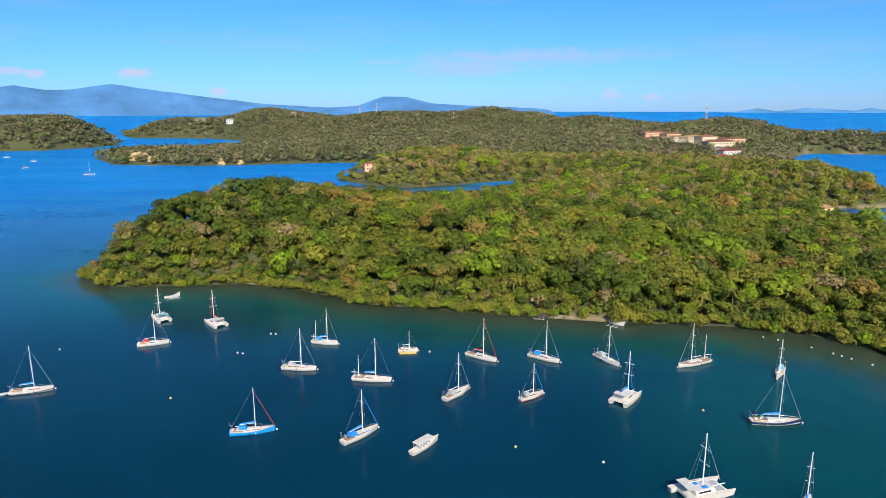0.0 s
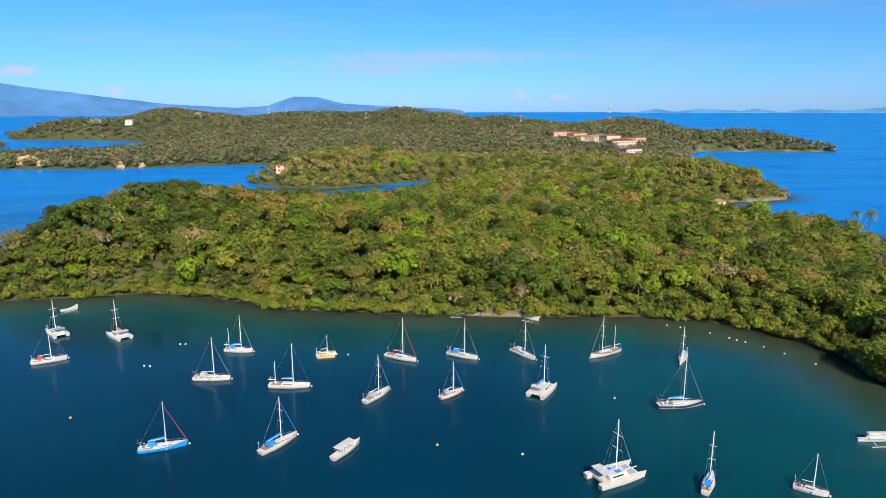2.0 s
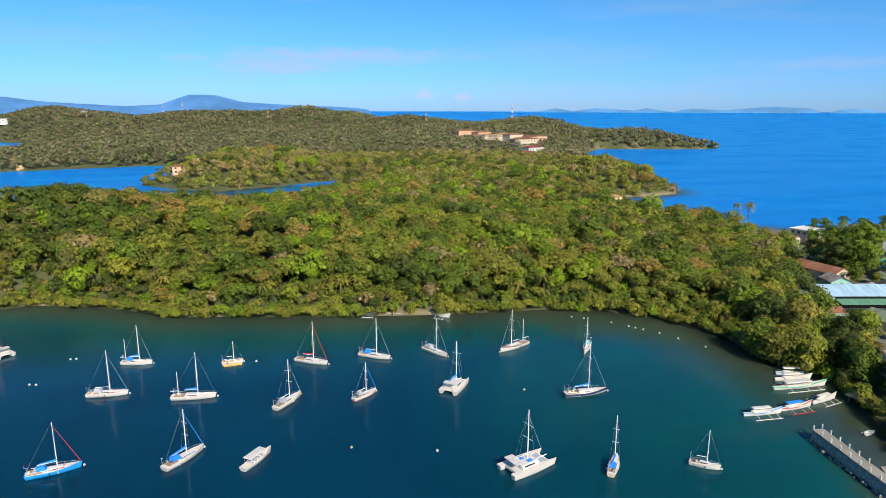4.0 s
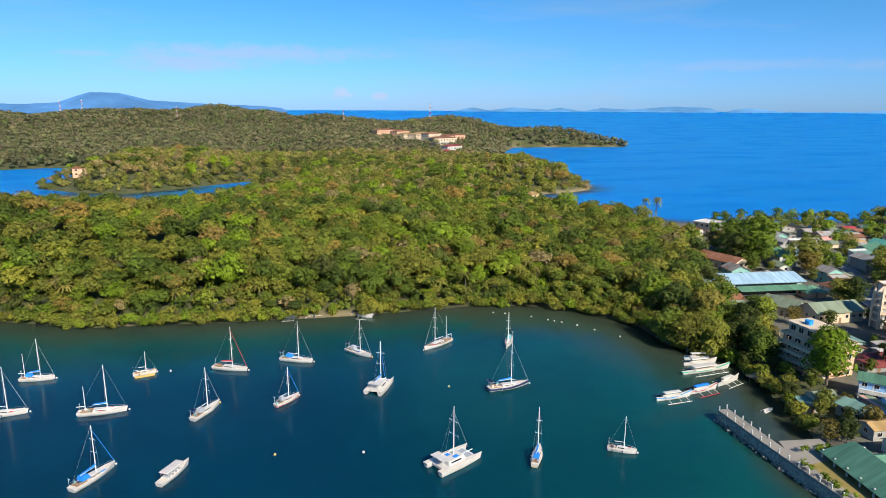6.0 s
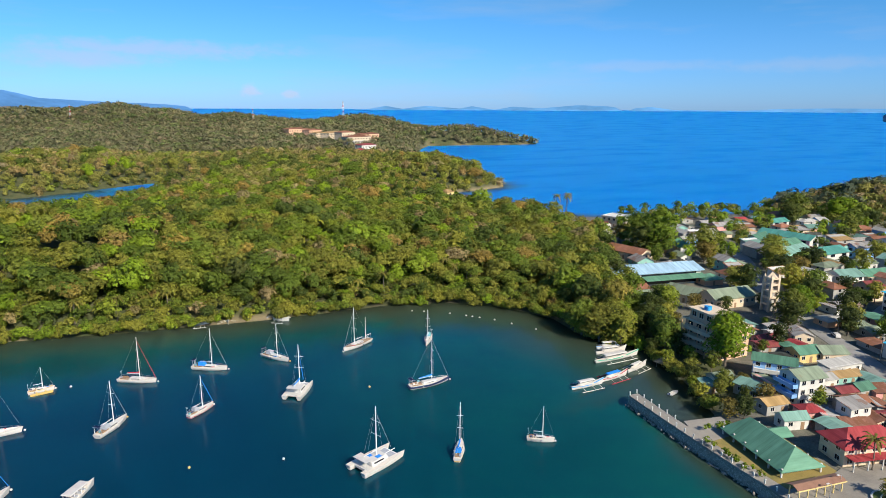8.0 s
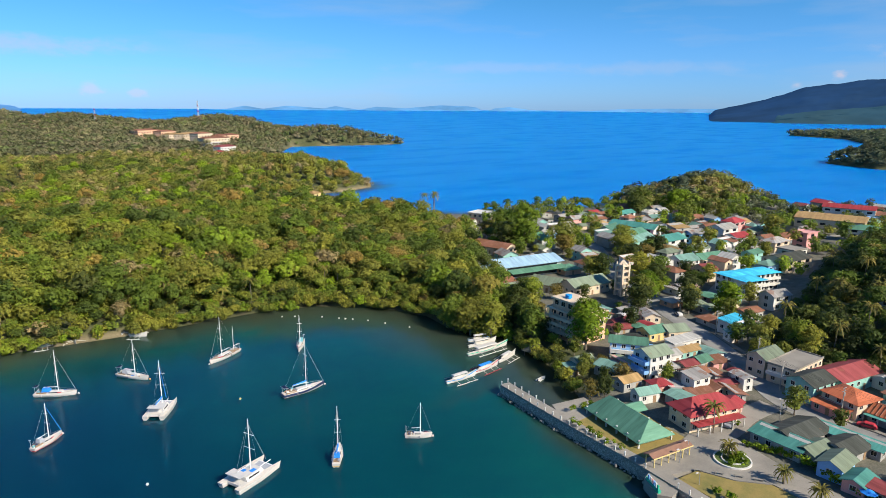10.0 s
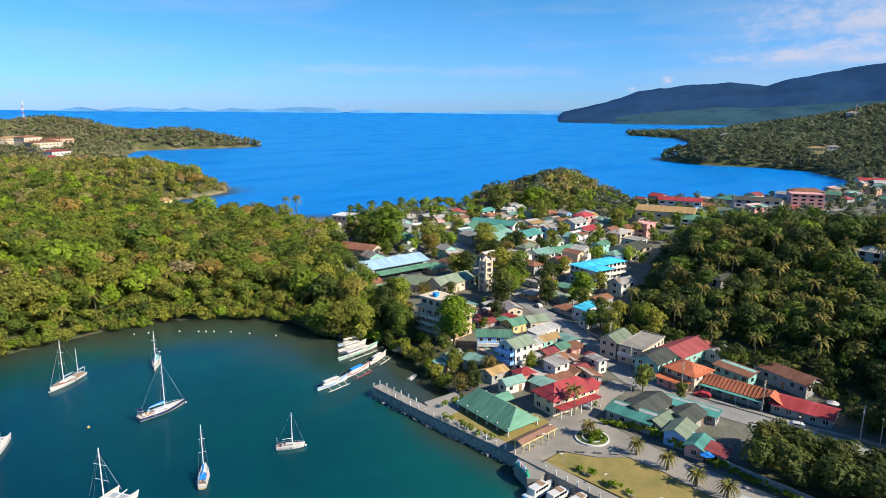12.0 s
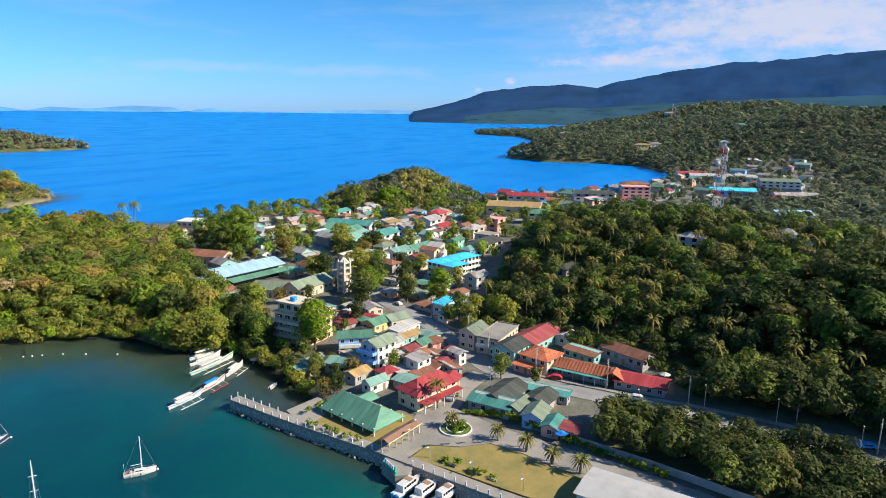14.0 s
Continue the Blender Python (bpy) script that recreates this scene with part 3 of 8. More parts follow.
def crown_arrays(seed, sprays, flat=0.75, lobes=7, size=0.30, sides=6, tiers=3):
    """A crown about 1 m in radius: small leaf sprays over the lobes of a billowing dome, round a dense heart. Returns points and triangles."""
    g = np.random.default_rng(seed)
    k = np.arange(lobes)
    lean = np.sqrt((k + 0.35) / lobes) * 0.70 * g.uniform(0.8, 1.15, lobes)
    turn = k * 2.39996 + g.uniform(-0.4, 0.4, lobes)
    centre = np.stack([lean * np.cos(turn), lean * np.sin(turn), (0.42 - 0.72 * lean ** 2 + g.normal(size=lobes) * 0.07) * flat / 0.75], 1)
    radius = g.uniform(0.30, 0.46, lobes) * (7 / lobes) ** 0.25
    pick = g.choice(lobes, sprays, p=radius ** 2 / (radius ** 2).sum())
    way = g.normal(size=(sprays, 3))
    way[:, 2] = np.where(way[:, 2] < -0.35, -way[:, 2], way[:, 2])
    way /= np.linalg.norm(way, axis=1, keepdims=True)
    p = centre[pick] + way * (radius[pick] * g.uniform(0.78, 1.12, sprays))[:, None] * (1, 1, 0.55 + 0.45 * flat)
    p = p * (1.08 / np.percentile(np.hypot(p[:, 0], p[:, 1]), 95))
    n = way + p * 0.35 + (0, 0, 0.25) + g.normal(size=(sprays, 3)) * 0.30
    n /= np.linalg.norm(n, axis=1, keepdims=True)
    u = np.cross(n, g.normal(size=(sprays, 3)))
    u /= np.linalg.norm(u, axis=1, keepdims=True)
    v = np.cross(n, u)
    s = g.uniform(0.65, 1.35, sprays)[:, None] * size
    b = v * s * g.uniform(0.65, 1.0, sprays)[:, None]
    corners = np.stack([p + u * s, p - u * s * 0.5 + b * 0.87, p - u * s * 0.5 - b * 0.87], 1).reshape(-1, 3)
    faces = np.arange(sprays * 3).reshape(-1, 3)
    k = np.arange(sides) * 2 * math.pi / sides
    ring = np.stack([np.cos(k), np.sin(k)], 1)
    rows = [(0.30, -0.30), (0.62, -0.10), (0.56, 0.18), (0.16, 0.42)] if tiers == 3 else [(0.46, -0.28), (0.66, 0.02), (0.24, 0.42)]
    heart = np.concatenate([np.c_[ring * r * g.uniform(0.8, 1.12, (sides, 1)), z * flat / 0.75 * g.uniform(0.8, 1.15, sides)] for r, z in rows])
    hf = []
    for q in range(tiers):
        for i in range(sides):
            c, d = q * sides + i, q * sides + (i + 1) % sides
            hf += [(c, d, d + sides), (c, d + sides, c + sides)]
    return np.concatenate([corners, heart]), np.concatenate([faces, np.array(hf) + len(corners)])


def scatter(az0, az1, r0, r1, gap, seed):
    """Loosely even places over a sector of the land."""
    g = np.random.default_rng(seed)
    n = int(2 * r1 / gap) + 2
    i, j = np.meshgrid(np.arange(n) - n / 2, np.arange(n) - n / 2, indexing="ij")
    u = (i + 0.5 * (np.arange(n) % 2)[None, :] + g.uniform(-0.46, 0.46, i.shape)) * gap
    v = (j * 0.9 + g.uniform(-0.46, 0.46, i.shape)) * gap
    turn = 0.47 + seed
    x, y = u * math.cos(turn) - v * math.sin(turn), u * math.sin(turn) + v * math.cos(turn)
    a, r = np.degrees(np.arctan2(x, y)), np.hypot(x, y)
    ok = (a > az0) & (a < az1) & (r > r0) & (r < r1)
    return np.stack([x[ok], y[ok]], 1)


def woods(name, label, places, heights, widths, variants, material, group_tint=None, seed=1, lift=0.0):
    """Many trees joined into one mesh."""
    g = np.random.default_rng(seed)
    verts, faces, tints, base = [], [], [], 0
    kinds = g.integers(0, len(variants), len(places))
    for k, (pv, pf) in enumerate(variants):
        some = np.nonzero(kinds == k)[0]
        if not len(some):
            continue
        a = g.uniform(0, 2 * math.pi, len(some))
        c, s = np.cos(a)[:, None], np.sin(a)[:, None]
        w, h = widths[some][:, None], heights[some][:, None]
        x = (pv[:, 0] * c - pv[:, 1] * s) * w + places[some, 0][:, None]
        y = (pv[:, 0] * s + pv[:, 1] * c) * w + places[some, 1][:, None]
        z = pv[:, 2] * w * 1.0 + (places[some, 2] + heights[some] - widths[some] * 0.62)[:, None] + lift
        verts.append(np.stack([x, y, z], -1).reshape(-1, 3))
        faces.append((pf[None] + (np.arange(len(some)) * len(pv))[:, None, None] + base).reshape(-1, pf.shape[1]))
        t = g.uniform(0, 1, len(some)) if group_tint is None else group_tint[some]
        tints.append(np.repeat(t, len(pv)))
        base += len(some) * len(pv)
    me = quads(name, np.concatenate(verts), np.concatenate(faces), material, [("tint", np.concatenate(tints))])
    return tagged(new(name, me), label, "trees", kind="stuff")


NEAR_CROWNS = [crown_arrays(s, 330, f, l, 0.165, 6, 3) for s, f, l in ((1, 0.85, 9), (2, 0.7, 12), (3, 1.1, 8), (4, 0.8, 10), (5, 0.6, 13), (6, 1.0, 9), (7, 1.25, 7))]
MID_CROWNS = [crown_arrays(s, 104, f, l, 0.25, 6, 2) for s, f, l in ((21, 0.9, 8), (22, 0.75, 9), (23, 1.1, 7), (24, 0.8, 8), (25, 1.25, 6))]
FAR_CROWNS = [crown_arrays(s, 18, f, 5, 0.44, 5, 2) for s, f in ((31, 0.7), (32, 0.6), (33, 0.9))]


# ground kept open round the houses in the woods
CLEARINGS = [(359, 1112, 22), (374, 1072, 20), (386, 1012, 28), (392, 972, 22), (394, 932, 24), (372, 846, 16), (350, 814, 12), (368, 790, 10), (-83, 730, 10), (-586, 1780, 20), (1090, 104, 18), (1112, 92, 14), (270, 450, 9), (303, -33, 12), (292, -37, 9), (281, 5, 9), (256, 52, 9), (273, -43, 7)]


def wooded(p, margin=1.0):
    """Keeps the places on wild land, with their ground heights."""
    d = np.maximum(inside(LAND, p[:, 0], p[:, 1]), inside(WEST, p[:, 0], p[:, 1]))
    ok = (d > margin) & (inside(TOWN, p[:, 0], p[:, 1]) < -1)
    for x, y, r in CLEARINGS:
        ok &= np.hypot(p[:, 0] - x, p[:, 1] - y) > r
    p = p[ok]
    return np.c_[p, land_height(p[:, 0], p[:, 1])]


def patchy(p, spread, seed, west=False, dry=1.0):
    """Kinds of tree that keep together in loose stands, with strangers among them."""
    g = np.random.default_rng(seed)
    n = len(p)
    drift = np.sin(p[:, 0] / spread + seed + 1.2 * np.sin(p[:, 1] / spread * 0.7)) + np.sin(p[:, 1] / spread * 1.3 + 2 * seed + np.sin(p[:, 0] / spread * 1.7))
    tint = np.where(drift < -0.7, g.choice([0.02, 0.06, 0.14, 0.28], n), np.where(drift < 0.3, g.choice([0.14, 0.20, 0.28, 0.34, 0.66], n), np.where(drift < 1.1, g.choice([0.28, 0.34, 0.42, 0.20, 0.16], n), g.choice([0.50, 0.20, 0.40, 0.66, 0.28], n))))
    odd = g.random(n) / dry
    tint = np.where(odd < 0.05, 0.58, np.where(odd < 0.095, 0.76, np.where(odd < 0.13, 0.88, np.where(odd < 0.25, 0.05, tint))))
    if west:
        tint = np.where((p[:, 0] < -52 + 14 * np.sin(p[:, 1] / 21)) & (g.random(n) < 0.66), g.choice([0.0, 0.04, 0.10, 0.28, 0.95], n), tint)
    return (tint + g.normal(size=n) * 0.022) % 1.0


# great single crowns: x, y, radius, kind
GREAT = [(17.8, 261.5, 6.8, 0.57), (10, 268, 5.0, 0.58), (118.4, 282, 8.6, 0.50), (110, 276, 6.5, 0.14), (126, 277, 6.5, 0.50), (245, 584, 11, 0.14), (-42, 329, 6.5, 0.76), (-107, 341, 8, 0.02), (-88, 322, 7.5, 0.04), (-120, 318, 7, 0.02), (110, 328, 8, 0.04), (82, 265, 5.5, 0.52),
         (87, 297, 6, 0.10), (54, 346, 8.5, 0.28), (205, 589, 9.5, 0.57), (190, 428, 9.5, 0.76), (-4, 315, 6.2, 0.76), (-58, 286, 5.8, 0.42), (-44, 298, 5.9, 0.44), (163, 294, 7.9, 0.14), (56, 265, 6.4, 0.28), (37, 288, 6.9, 0.74), (157, 252, 7, 0.42), (-74, 284, 6.0, 0.55), (-23, 262, 4.4, 0.56)]


def build_forest():
    g = np.random.default_rng(8)
    near = wooded(scatter(-33, 62, 200, 400, 6.5, 1), 0.3)
    near = near[~((near[:, 0] > 180) & (near[:, 1] < 130))]
    d = inside(LAND, near[:, 0], near[:, 1])
    tall = np.clip(4.6 + d * 0.35, 4.6, 10.6) * g.uniform(0.62, 1.30, len(near))
    wide = np.clip(tall * g.uniform(0.30, 0.56, len(near)), 2.3, 5.4)
    woods("forest_near_shore", "dense mixed green trees on the near headland", near, tall, wide, NEAR_CROWNS, LEAF, patchy(near, 26, 3, True), 2)
    low = wooded(scatter(-33, 60, 200, 400, 4.6, 15), 0.2)
    low = low[(inside(LAND, low[:, 0], low[:, 1]) < 34) & ~((low[:, 0] > 180) & (low[:, 1] < 130))]
    woods("forest_understorey", "low green bushes under the shore trees", low, g.uniform(2.4, 5.0, len(low)), g.uniform(1.9, 3.2, len(low)), MID_CROWNS, LEAF, patchy(low, 20, 4, True, 0.25), 16)
    big = np.array(GREAT)
    woods("forest_great_trees", "large spreading crowns standing out of the forest", np.c_[big[:, :2], land_height(big[:, 0], big[:, 1])], 7.5 + big[:, 2], big[:, 2], NEAR_CROWNS, LEAF, big[:, 3], 26)
    big = wooded(scatter(-24, 46, 228, 400, 21.0, 17), 9)
    woods("forest_emergent", "taller mixed trees rising from the near forest", big, g.uniform(10, 14.5, len(big)), g.uniform(4.2, 6.8, len(big)), NEAR_CROWNS, LEAF, patchy(big, 14, 6, True), 18)
    tops = wooded(scatter(-30, 46, 400, 820, 34.0, 23), 14)
    woods("forest_slope_tops", "large bright and rusty crowns on the slopes", tops, g.uniform(11, 15, len(tops)), g.uniform(5.0, 8.5, len(tops)), NEAR_CROWNS, LEAF, g.choice([0.12, 0.34, 0.50, 0.58, 0.04, 0.76, 0.28], len(tops)), 24)
    mid = wooded(scatter(-34, 50, 400, 900, 8.6, 4))
    green = np.hypot(mid[:, 0], mid[:, 1]) + g.normal(size=len(mid)) * 60 < 590
    bank = np.clip(3.5 + 0.17 * np.maximum(inside(LAND, mid[:, 0], mid[:, 1]), 0), 4, 11)
    woods("forest_mid_slope", "mixed green woods on the slopes behind", mid[green], bank[green] * g.uniform(0.65, 1.3, green.sum()), g.uniform(2.9, 5.4, green.sum()), MID_CROWNS, LEAF, patchy(mid[green], 45, 5), 5)
    woods("forest_upper_slope", "green and dry brown woods higher on the slopes", mid[~green], bank[~green] * g.uniform(0.75, 1.2, (~green).sum()), g.uniform(3.2, 5.8, (~green).sum()), MID_CROWNS, LEAF_MID, patchy(mid[~green], 60, 7), 27)
    # the leaf colour here carries the haze of the distance
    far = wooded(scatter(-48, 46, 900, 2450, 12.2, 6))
    woods("forest_far_hills", "dry brown-green woods on the far hills, greyed for haze", far, g.uniform(7.0, 12.0, len(far)), g.uniform(5.2, 9.0, len(far)), FAR_CROWNS, LEAF_FAR, None, 7)
    hill = wooded(scatter(62, 112, 160, 400, 7.2, 9))
    away = -inside(TOWN, hill[:, 0], hill[:, 1])
    big_side = np.clip((30 - hill[:, 1]) / 50, 0, 1) * np.clip((290 - hill[:, 0]) / 60, 0, 1)
    tall = np.clip(3.5 + 0.22 * away, 3.5, 7.5 + 5.5 * big_side) * g.uniform(0.7, 1.25, len(hill))
    woods("forest_town_hill", "green trees on the hill above the road, darkened for shade", hill, tall, np.clip(tall * g.uniform(0.42, 0.62, len(hill)), 2.2, 5.4), NEAR_CROWNS, LEAF_SHADE, None, 10)
    lit = wooded(scatter(62, 112, 165, 390, 24.0, 21), 6)
    lit = lit[inside(TOWN, lit[:, 0], lit[:, 1]) < -14]
    woods("forest_hill_tops", "lighter green tree tops rising from the hill", lit, g.uniform(9, 13, len(lit)), g.uniform(3.6, 6.0, len(lit)), NEAR_CROWNS, LEAF, g.choice([0.04, 0.10, 0.14, 0.20, 0.30, 0.50], len(lit)), 22)
    # undergrowth in the same shade-darkened greens fills the gaps
    under = wooded(scatter(62, 112, 160, 345, 4.6, 19))
    woods("hill_undergrowth", "undergrowth below the hill trees, darkened for shade", under, g.uniform(1.6, 3.6, len(under)), g.uniform(1.7, 2.7, len(under)), FAR_CROWNS, LEAF_SHADE, None, 20)
    east = wooded(scatter(58, 108, 400, 1300, 11.4, 11))
    woods("forest_east_coast", "dark green woods along the east coast, blued for haze", east, g.uniform(7, 14, len(east)), g.uniform(4.5, 7.5, len(east)), [crown_arrays(s, 30, f, 6, 0.42, 5, 2) for s, f in ((41, 0.7), (42, 0.55), (43, 0.8))], LEAF_EAST, None, 12)
    back = wooded(scatter(68, 114, 1300, 2300, 20.0, 13))
    woods("forest_east_hills", "dark green woods on the eastern hills, blued for haze", back, g.uniform(9, 14, len(back)), g.uniform(9, 14, len(back)), FAR_CROWNS, LEAF_EAST, None, 14)


build_forest()

# ---- boats ----
GEL = surface("white_gelcoat", (0.60, 0.57, 0.535), 0.32, 0.14, 0.6, relief=0.05)
DECK = surface("cream_deck", (0.68, 0.62, 0.54), 0.6, 0.15, 1.5, relief=0.1)
TEAK = surface("teak", (0.30, 0.19, 0.11), 0.7, 0.3, 3)
NAVY = surface("navy_hull", (0.012, 0.03, 0.10), 0.3, 0.15, 1)
SKYBLUE = surface("blue_hull", (0.02, 0.30, 0.72), 0.35, 0.15, 1)
CANVAS = surface("blue_canvas", (0.01, 0.22, 0.72), 0.8, 0.25, 2)
CANVAS_TEAL = surface("teal_canvas", (0.16, 0.40, 0.44), 0.8, 0.25, 2)
CANVAS_GREY = surface("grey_canvas", (0.36, 0.38, 0.42), 0.8, 0.25, 2)
RED = surface("red_cloth", (0.45, 0.03, 0.05), 0.7, 0.25, 2)
ALLOY = surface("white_spar", (0.82, 0.83, 0.84), 0.35, 0.06, 1, relief=0)
STEEL = surface("steel_wire", (0.45, 0.47, 0.50), 0.4, 0.1, 1, metal=0.6, relief=0)
GLASS_DARK = surface("tinted_window", (0.015, 0.02, 0.03), 0.12, 0.2, 1, relief=0)
YELLOW = surface("yellow_paint", (0.62, 0.44, 0.14), 0.5, 0.2, 1)
GREEN_PAINT = surface("green_paint", (0.03, 0.42, 0.26), 0.5, 0.2, 1)
BAMBOO = surface("white_bamboo", (0.66, 0.64, 0.58), 0.7, 0.25, 2)
SOLAR = surface("solar_panel", (0.01, 0.015, 0.05), 0.2, 0.2, 4, relief=0)


def hull_mesh(L, B, free, draft=0.35, sheer=0.25, stern=0.72, fine=1.7, low=0.0, high=1.0):
    """The band of a hull between two shares of its height, bow to +x, waterline at 0."""
    bm = bmesh.new()
    n, rings = 17, []
    for i in range(n):
        s = i / (n - 1)
        x = (s - 0.5) * L
        wide = B / 2 * min(1.0, stern + (1 - stern) * min(s / 0.42, 1)) * (1 - max(0, (s - 0.45) / 0.55) ** fine)
        top = free * (1 + sheer * (2 * abs(s - 0.4)) ** 1.6 * (1.6 if s > 0.4 else 0.5))
        ring = []
        for k in range(5):
            q = low + (high - low) * k / 4
            z = -draft + (top + draft) * q
            w = max(wide * (0.45 + 0.55 * min(1, q * 1.5) ** 0.6) * (0.92 + 0.08 * q), 0.03)
            rake = 0.05 * L * (q - 0.6) * max(0, (s - 0.7) / 0.3) - 0.03 * L * (q - 0.6) * max(0, (0.12 - s) / 0.12)
            ring.append((x + rake, w, z))
        rings.append([bm.verts.new((x, y, z)) for x, y, z in ring] + [bm.verts.new((x, -y, z)) for x, y, z in ring[::-1]])
    for a, b in zip(rings, rings[1:]):
        for k in range(9):
            bm.faces.new((a[k], b[k], b[k + 1], a[k + 1]))
        bm.faces.new((a[9], b[9], b[0], a[0]))
    bm.faces.new(rings[0][::-1])
    bm.faces.new(rings[-1])
    bmesh.ops.recalc_face_normals(bm, faces=bm.faces)
    return bm


def deck_mesh(L, B, free, sheer=0.25, stern=0.72, fine=1.7, inset=0.94, lift=0.02):
    bm = bmesh.new()
    left, right = [], []
    for i in range(17):
        s = i / 16
        wide = B / 2 * min(1.0, stern + (1 - stern) * min(s / 0.42, 1)) * (1 - max(0, (s - 0.45) / 0.55) ** fine) * inset
        top = free * (1 + sheer * (2 * abs(s - 0.4)) ** 1.6 * (1.6 if s > 0.4 else 0.5)) + lift
        x = (s - 0.5) * L * 0.985
        left.append(bm.verts.new((x, max(wide, 0.02), top)))
        right.append(bm.verts.new((x, -max(wide, 0.02), top)))
    for i in range(16):
        bm.faces.new((right[i], right[i + 1], left[i + 1], left[i]))
    return bm


def rounded(bm, x0, x1, w0, w1, z0, z1, taper=0.75):
    """A low coach roof: narrower on top, tapering forward."""
    low = [(x0, -w0), (x1, -w1), (x1, w1), (x0, w0)]
    top = [(x0 + 0.1, -w0 * taper), (x1 - 0.35 * (z1 - z0) - 0.2, -w1 * taper), (x1 - 0.35 * (z1 - z0) - 0.2, w1 * taper), (x0 + 0.1, w0 * taper)]
    a = [bm.verts.new((*p, z0)) for p in low]
    b = [bm.verts.new((*p, z1)) for p in top]
    bm.faces.new(b)
    for i in range(4):
        bm.faces.new((a[i], a[(i + 1) % 4], b[(i + 1) % 4], b[i]))


def rig(root, x, z, height, boom_to, cover, jib, bow, stern, B, jib_mat, radius=0.11):
    """A mast with spreaders, boom under a sail cover, furled headsail and stays."""
    bm = bmesh.new()
    rod(bm, (x, 0, z - 0.6), (x, 0, height), radius, radius * 0.7, 8)
    mast = part("mast", bm, ALLOY, root)
    for f in (0.42, 0.7):
        bm = bmesh.new()
        h = z + (height - z) * f
        rod(bm, (x, -B * 0.3, h), (x, B * 0.3, h), 0.05, None, 4)
        part("spreader", bm, ALLOY, mast)
    if boom_to is not None:
        bm = bmesh.new()
        rod(bm, (x, 0, z + 1.2), (boom_to, 0, z + 1.15), 0.07, None, 6)
        part("boom", bm, ALLOY, root)
        if cover:
            bm = bmesh.new()
            rod(bm, (x + 0.1, 0, z + 1.75), (x - 0.6, 0, z + 1.5), 0.16, 0.24, 8)
            rod(bm, (x - 0.5, 0, z + 1.5), (boom_to + 0.3, 0, z + 1.36), 0.25, 0.13, 8)
            part("sail_cover", bm, cover, root, "folded canvas sail cover")
    if jib:
        bm = bmesh.new()
        thick = 0.042 if jib_mat is GEL else 0.08
        rod(bm, (bow, 0, z + 0.15), (x + 0.05, 0, height * jib), thick, thick * 0.6, 6)
        part("furled_sail", bm, CANVAS_GREY if jib_mat is GEL else jib_mat, root, "rolled headsail on the forestay")
    mid = z + (height - z) * 0.42
    lines = [[(stern, 0, z), (x, 0, height)]] + ([] if jib else [[(bow, 0, z), (x, 0, height)]])
    lines += [[(x - 0.3, q * B * 0.45, z), (x, q * B * 0.3, mid), (x, 0, height * 0.98)] for q in (-1, 1)]
    for way in lines:
        bm = bmesh.new()
        for a, b in zip(way, way[1:]):
            rod(bm, a, b, 0.013, None, 3)
        part("stay", bm, STEEL, root)


def rails(root, L, B, free):
    bm = bmesh.new()
    for s in (-1, 1):
        last = None
        for i in range(8):
            f = 0.05 + 0.9 * i / 7
            w = B / 2 * min(1.0, 0.72 + 0.28 * min(f / 0.42, 1)) * (1 - max(0, (f - 0.45) / 0.55) ** 1.7) * 0.92
            p = Vector(((f - 0.5) * L, s * w, free * 1.05 + 0.1 * f))
            rod(bm, p, p + Vector((0, 0, 0.6)), 0.025, None, 3)
            if last:
                rod(bm, last + Vector((0, 0, 0.6)), p + Vector((0, 0, 0.6)), 0.02, None, 3)
            last = p
    part("guard_rail", bm, STEEL, root)


def deck_gear(root, L, B, free, seed):
    """Fenders, sail bags, boxes and a life ring lying about a deck."""
    g = random.Random(seed)
    for k in range(3):
        bm = bmesh.new()
        s = g.choice((-1, 1))
        px = g.uniform(-0.05, 0.26) * L
        rod(bm, (px, s * B * g.uniform(0.22, 0.32), free + 0.2), (px + g.uniform(0.6, 1.3), s * B * g.uniform(0.16, 0.28), free + 0.24), 0.14, 0.12, 6)
        part("sail_bag", bm, g.choice((CANVAS_GREY, CANVAS, GEL, RED, TEAK)), root)
    for k in range(3):
        bm = bmesh.new()
        px, py, w = g.uniform(-0.44, -0.2) * L, g.uniform(-0.3, 0.3) * B, g.uniform(0.18, 0.34)
        box(bm, px - w, py - w * 0.7, free + 0.1, px + w, py + w * 0.7, free + 0.1 + g.uniform(0.35, 0.6))
        part("locker", bm, g.choice((GEL, CANVAS_GREY, NAVY, DECK, CANVAS_TEAL)), root)
    for k in range(2):
        bm = bmesh.new()
        s, px = g.choice((-1, 1)), g.uniform(-0.3, 0.1) * L
        rod(bm, (px, s * B * 0.51, free * 0.35), (px, s * B * 0.51, free * 0.95), 0.11, None, 8)
        part("fender", bm, g.choice((GEL, NAVY)), root)
    bm = bmesh.new()
    rod(bm, (-L * 0.47, B * 0.26, free), (-L * 0.47, B * 0.26, free + 1.9), 0.03, None, 5)
    rod(bm, (-L * 0.47, B * 0.26 - 0.35, free + 1.9), (-L * 0.47, B * 0.26 + 0.35, free + 1.9), 0.05, None, 5)
    part("stern_pole", bm, ALLOY, root)


